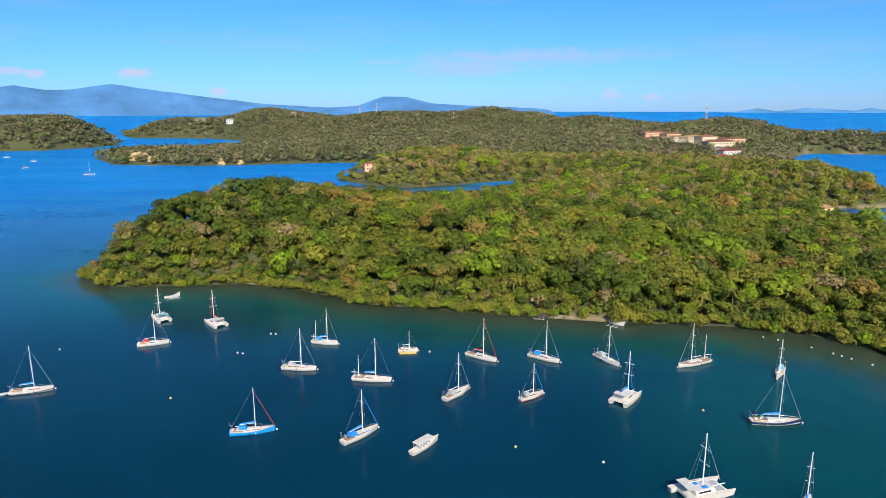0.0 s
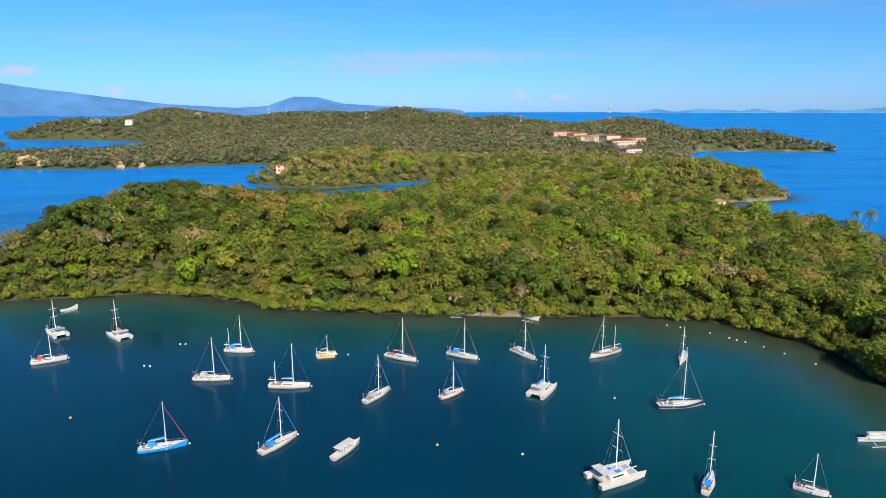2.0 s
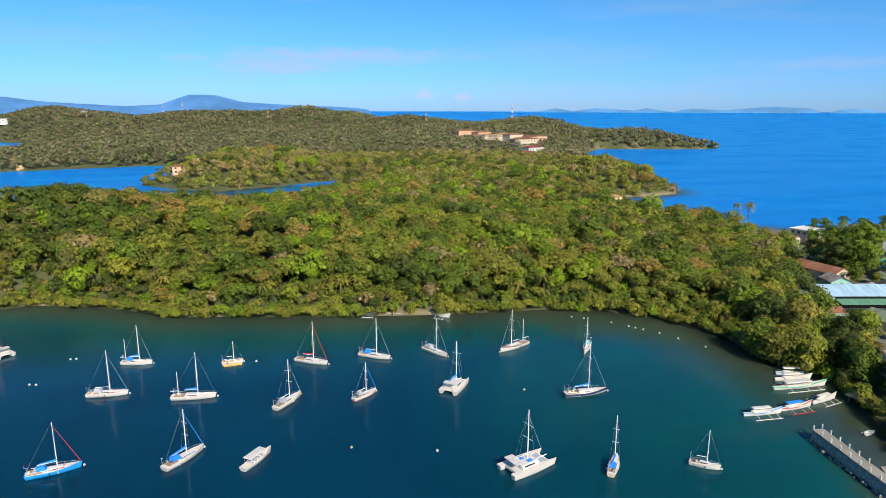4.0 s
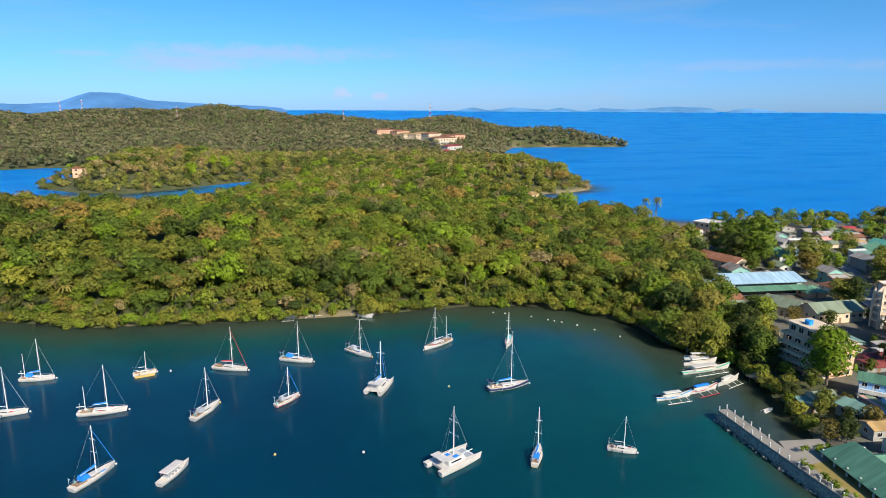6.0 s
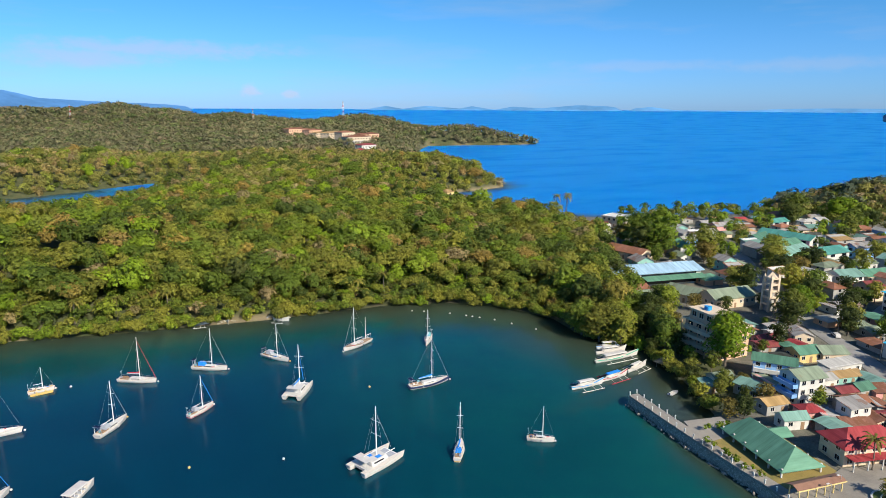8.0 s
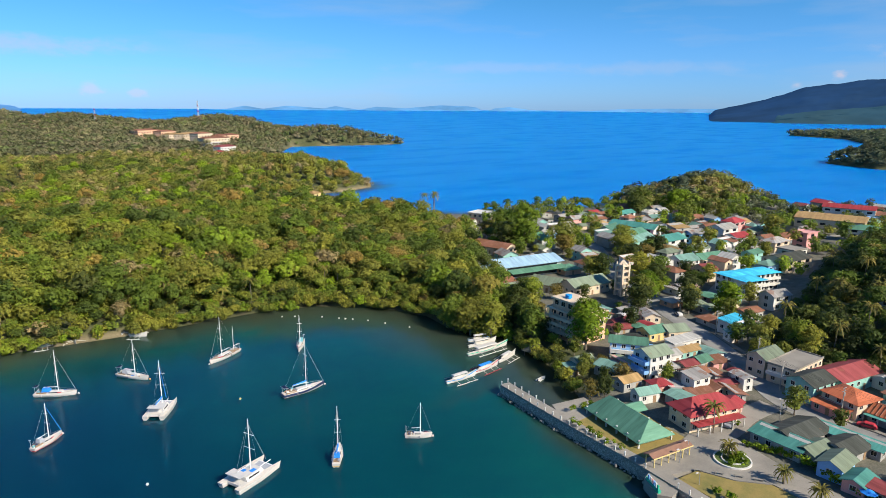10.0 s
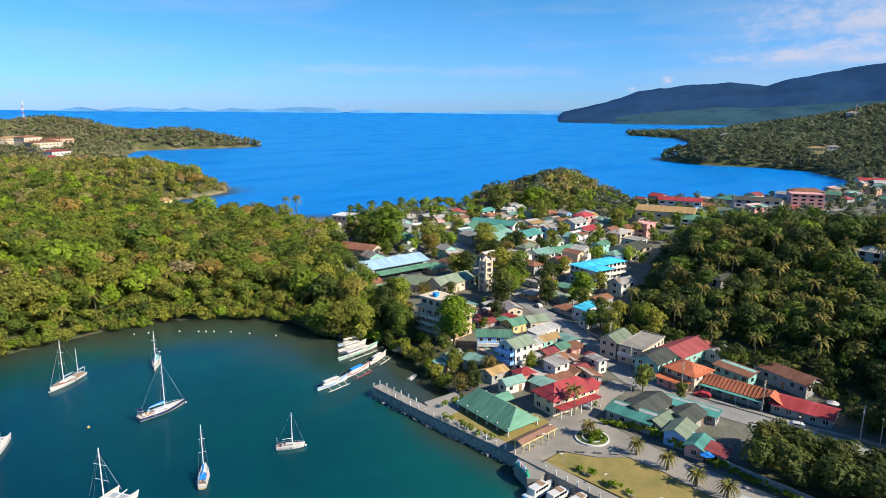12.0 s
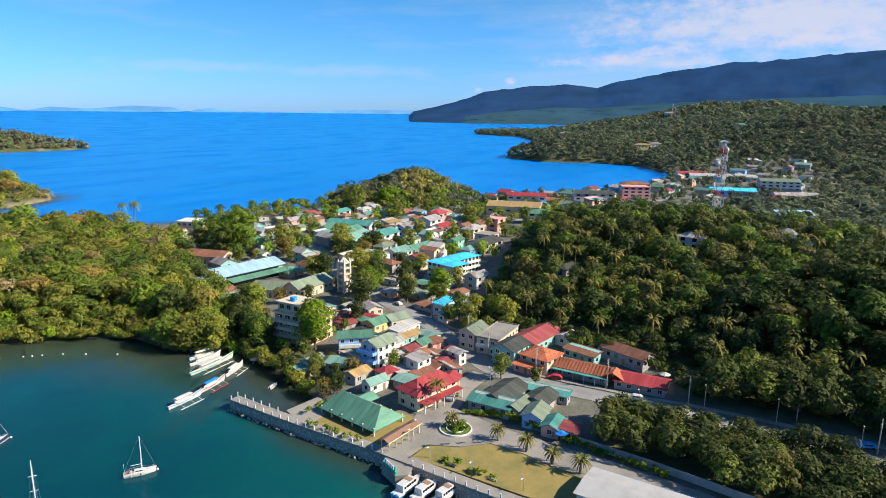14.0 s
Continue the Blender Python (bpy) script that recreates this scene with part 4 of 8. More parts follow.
def sailboat(label, x, y, turn, L, mast, hull=None, stripe=None, cover=None, canopy=None, jib=0.92, jib_mat=None, mizzen=0, dinghy=False, arch=False, deck=None):
    B, free = L * 0.28, 0.72 + L * 0.018
    root = thing("sailing_yacht", label, "sailboat", "yachts at anchor", pose(x, y, 0, 0, 0, turn))
    part("hull", hull_mesh(L, B, free), hull or GEL, root)
    if stripe:
        part("stripe", hull_mesh(L * 1.004, B * 1.012, free, low=0.34, high=0.52), stripe, root, "painted band along the hull")
    part("deck", deck_mesh(L, B, free), deck or DECK, root)
    bm = bmesh.new()
    rounded(bm, -L * 0.18, L * 0.20, B * 0.30, B * 0.20, free, free + 0.55)
    cabin = part("cabin", bm, GEL, root)
    for s in (-1, 1):
        bm = bmesh.new()
        box(bm, -L * 0.14, s * B * 0.255 - 0.04, free + 0.18, L * 0.08, s * B * 0.255 + 0.04, free + 0.38)
        part("cabin_window", bm, GLASS_DARK, cabin)
    bm = bmesh.new()
    box(bm, L * 0.23, -0.3, free + 0.06, L * 0.29, 0.3, free + 0.2)
    part("hatch", bm, GLASS_DARK, root)
    bm = bmesh.new()
    box(bm, -L * 0.42, -B * 0.22, free + 0.05, -L * 0.2, B * 0.22, free + 0.24)
    box(bm, -L * 0.43, -B * 0.27, free + 0.05, -L * 0.2, -B * 0.22, free + 0.42)
    box(bm, -L * 0.43, B * 0.22, free + 0.05, -L * 0.2, B * 0.27, free + 0.42)
    part("cockpit", bm, TEAK, root)
    if canopy:
        bm = bmesh.new()
        rounded(bm, -L * 0.30, -L * 0.11, B * 0.29, B * 0.27, free + 0.5, free + 1.5, 0.8)
        part("spray_hood", bm, canopy, root, "canvas hood over the cockpit")
    if arch:
        bm = bmesh.new()
        for s in (-1, 1):
            rod(bm, (-L * 0.45, s * B * 0.32, free), (-L * 0.45, s * B * 0.3, free + 2.0), 0.05, None, 5)
        rod(bm, (-L * 0.45, -B * 0.3, free + 2.0), (-L * 0.45, B * 0.3, free + 2.0), 0.05, None, 5)
        box(bm, -L * 0.5, -B * 0.3, free + 2.02, -L * 0.4, B * 0.3, free + 2.08)
        part("stern_arch", bm, STEEL, root)
        bm = bmesh.new()
        box(bm, -L * 0.495, -B * 0.28, free + 2.085, -L * 0.405, B * 0.28, free + 2.11)
        part("solar_panel", bm, SOLAR, root)
    mx = L * 0.07 if not mizzen else L * 0.10
    rig(root, mx, free + 0.5, mast, -L * 0.27 if not mizzen else -L * 0.2, cover, jib, L * 0.49, -L * 0.48, B, jib_mat or GEL)
    if mizzen:
        bm = bmesh.new()
        rod(bm, (-L * 0.34, 0, free), (-L * 0.34, 0, mizzen), 0.09, 0.06, 8)
        rod(bm, (-L * 0.34, 0, free + 1.5), (-L * 0.52, 0, free + 1.5), 0.1, None, 6)
        part("mizzen_mast", bm, ALLOY, root)
    deck_gear(root, L, B, free, round(x * 10 + y))
    rails(root, L, B, free)
    bm = bmesh.new()
    bmesh.ops.create_uvsphere(bm, u_segments=10, v_segments=6, radius=0.28, matrix=Matrix.Translation((L * 0.54, 0.1, 0.3)))
    part("mooring_float", bm, YELLOW if 10.5 < L < 11 else GEL, root)
    if dinghy:
        boat = thing("dinghy", "small grey inflatable dinghy trailing behind a yacht", "dinghy", at=pose(x, y, 0, 0, 0, turn) @ pose(-L * 0.66, 0.4, 0, 0, 0, 14))
        dinghy_parts(boat, 2.8, CANVAS_GREY)
    return root


def dinghy_parts(boat, L, material):
    bm = bmesh.new()
    for s in (-1, 1):
        rod(bm, (-L / 2, s * 0.55, 0.2), (L * 0.2, s * 0.55, 0.24), 0.22, None, 8)
        rod(bm, (L * 0.2, s * 0.55, 0.24), (L / 2, 0, 0.34), 0.22, 0.17, 8)
    part("tube", bm, material, boat)
    bm = bmesh.new()
    prism(bm, [(-L * 0.48, -0.45), (L * 0.2, -0.45), (L * 0.42, 0), (L * 0.2, 0.45), (-L * 0.48, 0.45)], 0.08, 0.14)
    part("floor_board", bm, DECK, boat)
    bm = bmesh.new()
    box(bm, -L * 0.52, -0.15, 0.2, -L * 0.44, 0.15, 0.75)
    part("outboard_motor", bm, NAVY, boat)


def catamaran(label, x, y, turn, L, mast, cover=None, jib_mat=None, trim=None, big=False):
    B, free = L * 0.54, 1.15
    root = thing("catamaran", label, "catamaran", "yachts at anchor", pose(x, y, 0, 0, 0, turn))
    for s in (-1, 1):
        bm = hull_mesh(L, L * 0.14, free, stern=0.8, sheer=0.12)
        bmesh.ops.translate(bm, verts=bm.verts, vec=(0, s * (B / 2 - L * 0.07), 0))
        part("hull", bm, GEL, root)
        bm = deck_mesh(L, L * 0.14, free, 0.12, 0.8)
        bmesh.ops.translate(bm, verts=bm.verts, vec=(0, s * (B / 2 - L * 0.07), 0))
        part("side_deck", bm, DECK, root)
        bm = bmesh.new()
        for k in range(3):
            box(bm, -L * 0.5 - 0.02 + k * 0.35, s * (B / 2 - L * 0.07) - 0.4, 0.25 + 0.25 * k, -L * 0.5 + 0.35 + k * 0.35, s * (B / 2 - L * 0.07) + 0.4, 0.3 + 0.25 * k)
        part("stern_step", bm, DECK, root)
    bm = bmesh.new()
    prism(bm, [(-L * 0.40, -B * 0.38), (L * 0.16, -B * 0.38), (L * 0.16, B * 0.38), (-L * 0.40, B * 0.38)], 0.62, free + 0.06)
    part("bridge_deck", bm, GEL, root)
    bm = bmesh.new()
    rounded(bm, -L * 0.26, L * 0.17, B * 0.34, B * 0.27, free + 0.06, free + 0.95, 0.82)
    cabin = part("cabin", bm, GEL, root)
    bm = bmesh.new()
    box(bm, L * 0.085, -B * 0.2, free + 0.45, L * 0.12, B * 0.2, free + 0.75)
    for s in (-1, 1):
        box(bm, -L * 0.2, s * B * 0.30 - 0.05, free + 0.4, L * 0.04, s * B * 0.30 + 0.05, free + 0.72)
    part("cabin_window", bm, GLASS_DARK, cabin)
    bm = bmesh.new()
    box(bm, L * 0.16, -B * 0.36, free - 0.12, L * 0.36, -0.08, free - 0.06)
    box(bm, L * 0.16, 0.08, free - 0.12, L * 0.36, B * 0.36, free - 0.06)
    part("trampoline", bm, CANVAS_GREY, root, "grey netting between the bows")
    bm = bmesh.new()
    rod(bm, (L * 0.36, -B * 0.42, free), (L * 0.36, B * 0.42, free), 0.1, None, 8)
    rod(bm, (L * 0.12, 0, free), (L * 0.47, 0, free + 0.1), 0.09, None, 8)
    part("cross_beam", bm, ALLOY, root)
    bm = bmesh.new()
    for dx in (-L * 0.38, -L * 0.27):
        for s in (-1, 1):
            rod(bm, (dx, s * B * 0.28, free), (dx, s * B * 0.28, free + 1.75), 0.04, None, 4)
    box(bm, -L * 0.41, -B * 0.32, free + 1.75, -L * 0.22, B * 0.32, free + 1.83)
    part("bimini", bm, GEL if not trim else trim, root)
    if big:
        bm = bmesh.new()
        for px, py in ((-0.02, -0.13), (-0.12, 0.12)):
            box(bm, L * px - 0.7, B * py - 0.5, free + 0.955, L * px + 0.7, B * py + 0.5, free + 0.99)
        part("skylight", bm, CANVAS, cabin, "blue covers on the cabin top")
    rig(root, L * (0.0 if big else 0.10), free + 0.9, mast, -L * 0.30, cover, 0.9, L * 0.36, -L * 0.36, B * 0.8, jib_mat or GEL, 0.13)
    return root


def bangka(label, x, y, turn, L, hull, trim, cabin=True, roof=None, span=0.42, group="outrigger boats at the shore", z=0.0):
    """A narrow double-ended boat with bamboo outriggers on both sides."""
    root = thing("outrigger_boat", label, "outrigger boat", group, pose(x, y, z, 0, 0, turn))
    B, free = max(1.1, L * 0.12), 0.75
    part("hull", hull_mesh(L, B, free, 0.2, 0.8, 0.35, 1.3), hull, root)
    part("gunwale", hull_mesh(L * 1.004, B * 1.03, free, 0.2, 0.8, 0.35, 1.3, 0.8, 1.0), trim, root, "painted rim along the hull")
    part("deck", deck_mesh(L, B, free, 0.8, 0.35, 1.3, 0.9), DECK, root)
    if cabin:
        for dx in (-0.26, 0.16):
            for s in (-1, 1):
                bm = bmesh.new()
                rod(bm, (L * dx, s * B * 0.42, free), (L * dx, s * B * 0.42, free + 1.3), 0.035, None, 4)
                part("post", bm, BAMBOO, root)
        bm = bmesh.new()
        rounded(bm, -L * 0.30, L * 0.20, B * 0.52, B * 0.48, free + 1.28, free + 1.5, 0.85)
        part("canopy", bm, roof or GEL, root)
        bm = bmesh.new()
        for s in (-1, 1):
            box(bm, -L * 0.27, s * B * 0.40 - 0.02, free + 0.02, L * 0.17, s * B * 0.40 + 0.02, free + 0.5)
        part("side_board", bm, hull, root)
    half = L * span / 2 + 0.8
    for dx in (-0.25, 0.05, 0.27):
        bm = bmesh.new()
        rod(bm, (L * dx, -half, 0.35), (L * dx, 0, free + 0.25), 0.055, None, 5)
        rod(bm, (L * dx, 0, free + 0.25), (L * dx, half, 0.35), 0.055, None, 5)
        part("outrigger_boom", bm, BAMBOO, root)
    for s in (-1, 1):
        bm = bmesh.new()
        rod(bm, (-L * 0.36, s * half, 0.12), (L * 0.34, s * half, 0.2), 0.09, None, 6)
        part("outrigger_float", bm, BAMBOO if trim is not RED else RED, root)
    return root


def canopy_boat(label, x, y, turn, L):
    root = thing("motor_boat", label, "motor boat", at=pose(x, y, 0, 0, 0, turn))
    B = L * 0.24
    part("hull", hull_mesh(L, B, 0.9, 0.3, 0.35, 0.8), GEL, root)
    part("deck", deck_mesh(L, B, 0.9, 0.35, 0.8), DECK, root)
    for i in range(6):
        for s in (-1, 1):
            bm = bmesh.new()
            rod(bm, (-L * 0.3 + i * L * 0.1, s * B * 0.4, 0.9), (-L * 0.3 + i * L * 0.1, s * B * 0.4, 2.35), 0.04, None, 4)
            part("post", bm, ALLOY, root)
    bm = bmesh.new()
    rounded(bm, -L * 0.34, L * 0.24, B * 0.5, B * 0.46, 2.35, 2.55, 0.9)
    part("canopy", bm, GEL, root, "flat white sun roof")
    for i in range(4):
        bm = bmesh.new()
        box(bm, -L * 0.26 + i * L * 0.12, -B * 0.36, 0.93, -L * 0.22 + i * L * 0.12, B * 0.36, 1.35)
        part("bench", bm, CANVAS_GREY, root)
    return root


def ferry(label, x, y, turn, L, band):
    """A white passenger launch with a long cabin."""
    root = thing("passenger_launch", label, "launch", "launches at the sea wall", pose(x, y, 0, 0, 0, turn))
    B = L * 0.30
    part("hull", hull_mesh(L, B, 1.0, 0.3, 0.4, 0.85), GEL, root)
    part("stripe", hull_mesh(L * 1.005, B * 1.015, 1.0, 0.3, 0.4, 0.85, 1.7, 0.35, 0.62), band, root, "coloured band along the hull")
    part("deck", deck_mesh(L, B, 1.0, 0.4, 0.85), GEL, root)
    bm = bmesh.new()
    rounded(bm, -L * 0.34, L * 0.24, B * 0.40, B * 0.32, 1.0, 2.5, 0.88)
    cabin = part("cabin", bm, GEL, root)
    for i in range(5):
        bm = bmesh.new()
        for s in (-1, 1):
            box(bm, -L * 0.28 + i * L * 0.095, s * B * 0.365 - 0.06, 1.6, -L * 0.215 + i * L * 0.095, s * B * 0.365 + 0.06, 2.1)
        part("cabin_window", bm, GLASS_DARK, cabin)
    bm = bmesh.new()
    box(bm, -L * 0.06, -0.9, 2.5, L * 0.08, 0.9, 2.58)
    part("roof_hatch", bm, TEAK, cabin, "reddish-brown roof panel")
    bm = bmesh.new()
    for s in (-0.5, 0.5):
        box(bm, -L * 0.54, s - 0.22, 0.2, -L * 0.49, s + 0.22, 1.3)
    part("outboard_motor", bm, band, root)
    return root


def build_boats():
    sailboat("white sloop with navy band and blue boom cover at anchor", -119.4, 172.9, 18, 11.2, 14.2, stripe=NAVY, cover=CANVAS, dinghy=True, arch=True)
    sailboat("white sloop with dark red cockpit covers on calm water", -101.0, 211.1, 21, 10.2, 12.4, jib=0, canopy=RED)
    catamaran("white catamaran with pale teal trim near the wooded shore", -110.3, 238.8, 129, 10.6, 12.6, trim=CANVAS_TEAL)
    catamaran("white catamaran with a red boom cover", -86.9, 232.8, 132, 10.8, 13.4, cover=RED, jib_mat=RED)
    sailboat("white ketch with blue canvas and two masts", -41.5, 211.9, -13, 9.6, 13.0, cover=CANVAS, canopy=CANVAS, mizzen=8.4)
    sailboat("white sloop with a pale grey spray hood", -45.5, 189.2, -7, 11.0, 13.6, stripe=None, canopy=CANVAS_GREY, arch=True)
    sailboat("bright blue sloop with a red rolled headsail", -48.4, 148.8, 12, 11.0, 12.2, hull=SKYBLUE, cover=CANVAS, jib_mat=RED, canopy=CANVAS, arch=True)
    sailboat("pale grey sloop with bright blue canvas and headsail", -20.9, 146.7, 46, 11.2, 12.4, cover=CANVAS, jib_mat=CANVAS, canopy=CANVAS)
    sailboat("long white ketch with a blue boom cover", -21.7, 180.7, -8, 12.0, 13.6, cover=CANVAS, mizzen=8.0, jib=0)
    canopy_boat("white open motor boat with a flat white sun roof", -4.6, 141.4, 50, 9.7)
    small = sailboat("small pale yellow multihull with a short mast", -12.1, 204.1, 4, 6.5, 7.4, jib=0, deck=YELLOW)
    for s in (-1, 1):
        bm = hull_mesh(5.6, 0.6, 0.5, 0.2)
        bmesh.ops.translate(bm, verts=bm.verts, vec=(0, s * 1.9, 0))
        part("side_hull", bm, YELLOW, small)
    bm = bmesh.new()
    for dx in (-1.2, 1.0):
        box(bm, dx - 0.2, -1.9, 0.45, dx + 0.2, 1.9, 0.6)
    part("cross_beam", bm, YELLOW, small)
    sailboat("white sloop with a red folded mainsail cover", 12.3, 198.1, -34, 11.4, 14.0, cover=RED, jib_mat=RED)
    sailboat("white sloop with blue and grey cockpit covers", 3.7, 170.5, 48, 10.8, 12.6, canopy=CANVAS_GREY, jib_mat=GEL, arch=True)
    sailboat("white sloop with a bright blue spray hood", 32.6, 197.1, -35, 11.0, 13.4, canopy=CANVAS, jib_mat=GEL, arch=True)
    sailboat("small white sloop with red waterline and blue headsail", 24.8, 168.6, 32, 8.4, 10.2, stripe=RED, jib_mat=CANVAS, canopy=CANVAS_GREY)
    sailboat("white sloop with dark blue cockpit cover", 52.7, 195.4, -58, 10.8, 12.0, canopy=CANVAS_GREY, arch=True)
    catamaran("white catamaran with a bright blue boom cover", 51.2, 167.6, 50, 10.8, 14.0, cover=CANVAS, jib_mat=CANVAS)
    sailboat("cream ketch with wooden deck and two masts", 79.9, 192.7, -156, 12.8, 14.0, mizzen=9.4, deck=TEAK)
    sailboat("pale blue sloop with a teal cockpit tent", 103.2, 184.8, -127, 9.4, 11.6, canopy=CANVAS_TEAL, jib=0)
    sailboat("navy-hulled sloop with cream deck and stern gear", 85.9, 153.2, -2, 13.0, 15.0, hull=NAVY, stripe=GEL, cover=CANVAS, arch=True)
    catamaran("large white catamaran with blue roof covers", 54.8, 122.4, 18, 12.6, 14.0, big=True)
    sailboat("white sloop with yellow stern and blue cover", 73.6, 116.6, 51, 8.8, 12.6, stripe=YELLOW, canopy=CANVAS, cover=CANVAS, jib=0)
    sailboat("small white day sailer with a bare mast", 93.7, 111.3, -40, 6.6, 9.2, jib=0)
    sailboat("white sloop lying far out in the channel", -444, 806, 40, 13.0, 17.0)
    bangka("white outrigger boat lying close to the trees", -118.2, 268.7, 39, 6.5, GEL, GEL, False)
    for label, x, y, turn, L in (("white outrigger boat drawn up on the sand", 37.7, 241.2, -14, 6.5), ("white outrigger boat, bow on the beach", 47.2, 240.2, -94, 6.5),
                                 ("white outrigger boat moored off the beach", 63.5, 238.0, 43, 6.5), ("white outrigger boat at the beach's end", 65.4, 231.6, -43, 6.5)):
        bangka(label, x, y, turn, L, GEL, GEL, False, span=0.85)
    bangka("white outrigger boat with a pale blue bow", 125.5, 129.0, -6, 11.2, GEL, SKYBLUE)
    bangka("red and white outrigger boat with blue canopy", 136.6, 129.4, 1, 10.8, GEL, RED, roof=CANVAS)
    bangka("white outrigger boat with a long white canopy", 148.0, 131.0, 9, 9.6, GEL, GEL)
    bangka("long green and white outrigger boat by the shore", 148.6, 140.2, -5, 17.5, GEL, GREEN_PAINT, roof=GEL, span=0.25)
    bangka("white outrigger boat beached beside the green one", 151.0, 145.2, -10, 11.6, GEL, GEL)
    bangka("white outrigger boat beneath the overhanging trees", 154.0, 148.6, -16, 10.4, GEL, SKYBLUE)
    small = thing("dinghy", "white open dinghy near the muddy shore", "dinghy", at=pose(143.6, 113.2, 0, 0, 0, 8))
    dinghy_parts(small, 4.2, GEL)
    ferry("white launch with blue motors and yellow band", 112.3, 54.1, -12, 9.0, SKYBLUE)
    ferry("white launch with a grey band beside the sea wall", 112.6, 49.9, -14, 8.6, CANVAS_GREY)
    ferry("white launch with reddish roof beside the sea wall", 113.2, 45.4, -16, 8.4, CANVAS_GREY)
    for label, x, y, turn in (("small white boat far across the channel", -746, 1104, 20), ("low white boat far across the channel", -584, 900, 60), ("tiny white boat far across the channel", -646, 1018, 0)):
        canopy_boat(label, x, y, turn, 9.0)
    g = random.Random(4)
    spots = [(-130.9, 206.4), (-77.4, 168.6), (-61.1, 221.4), (-62.9, 221.6), (-69.2, 203.0), (-67.3, 202.4), (-4.8, 203.7), (36.8, 134.5), (70.1, 160.4), (114, 217.2),
             (117.8, 214.3), (125.5, 207), (129.5, 201.3), (131, 199.1), (132.8, 196.8), (136.3, 191.7), (139.3, 184.9), (143.4, 175.4), (17.3, 141.5)]
    for i, (x, y) in enumerate(spots):
        b = thing("mooring_buoy", "round orange mooring buoy" if i in (1, 8, 18) else "round white mooring buoy", "buoy", "mooring buoys", pose(x, y, 0, 0, 0, g.uniform(0, 360)))
        bm = bmesh.new()
        bmesh.ops.create_uvsphere(bm, u_segments=12, v_segments=8, radius=0.34, matrix=Matrix.Translation((0, 0, 0.16)) @ Matrix.Diagonal((1, 1, 0.85, 1)))
        part("float", bm, YELLOW if i in (1, 8, 18) else GEL, b)
        bm = bmesh.new()
        rod(bm, (0, 0, 0.4), (0, 0, 0.62), 0.05, None, 6)
        part("eye", bm, STEEL, b)


build_boats()

# ---- town: ground works ----
CONCRETE = surface("concrete_paving", (0.27, 0.245, 0.21), 0.9, 0.35, 0.12, fine=3)
ASPHALT = surface("grey_road", (0.26, 0.25, 0.235), 0.9, 0.3, 0.2, fine=4)
RUBBLE, STONE_TREE, STONE_BSDF = shader("sea_wall_stone")
STONE_CELL = STONE_TREE.nodes.new("ShaderNodeTexVoronoi")
STONE_CELL.inputs["Scale"].default_value = 2.4
link(STONE_TREE, STONE_TREE.nodes.new("ShaderNodeTexCoord").outputs["Object"], STONE_CELL.inputs["Vector"])
STONE_EDGE = STONE_TREE.nodes.new("ShaderNodeTexVoronoi")
STONE_EDGE.feature = "DISTANCE_TO_EDGE"
STONE_EDGE.inputs["Scale"].default_value = 2.4
link(STONE_TREE, STONE_CELL.inputs["Vector"].links[0].from_socket, STONE_EDGE.inputs["Vector"])
STONE_FACE = ramp_node(STONE_TREE, STONE_CELL.outputs["Color"], [(0.1, (0.26, 0.23, 0.18)), (0.5, (0.46, 0.41, 0.33)), (0.9, (0.62, 0.56, 0.46))])
STONE_FACE = mix_node(STONE_TREE, 0.35, STONE_FACE, ramp_node(STONE_TREE, noise_node(STONE_TREE, 4, 5).outputs["Fac"], [(0.3, (0.08, 0.07, 0.06)), (0.7, (0.5, 0.45, 0.38))]))
STONE_JOINT = math_node(STONE_TREE, "GREATER_THAN", STONE_EDGE.outputs["Distance"], 0.07)
link(STONE_TREE, mix_node(STONE_TREE, STONE_JOINT, (0.20, 0.18, 0.15), STONE_FACE), STONE_BSDF.inputs["Base Color"])
STONE_BSDF.inputs["Roughness"].default_value = 0.95
bump(STONE_TREE, STONE_BSDF, STONE_EDGE.outputs["Distance"], 0.8, 0.15)
CREAM = surface("cream_wall", (0.64, 0.51, 0.37), 0.8, 0.18, 0.5)
PEACH = surface("peach_wall", (0.72, 0.43, 0.28), 0.8, 0.2, 0.4)
WHITEW = surface("white_wall", (0.62, 0.60, 0.56), 0.8, 0.22, 0.5)
BLUEW = surface("blue_wall", (0.22, 0.42, 0.72), 0.8, 0.2, 0.5)
TEALW = surface("mint_wall", (0.26, 0.50, 0.44), 0.8, 0.2, 0.5)
PINKW = surface("pink_wall", (0.68, 0.33, 0.30), 0.8, 0.2, 0.5)
GREYW = surface("bare_block_wall", (0.36, 0.35, 0.33), 0.9, 0.3, 0.6)
YELLOWW = surface("yellow_wall", (0.68, 0.52, 0.22), 0.8, 0.2, 0.5)
GRASS = surface("lawn_grass", (0.26, 0.195, 0.058), 0.95, 0.35, 0.18, fine=3, relief=0.6, stain=(0.14, 0.14, 0.036))


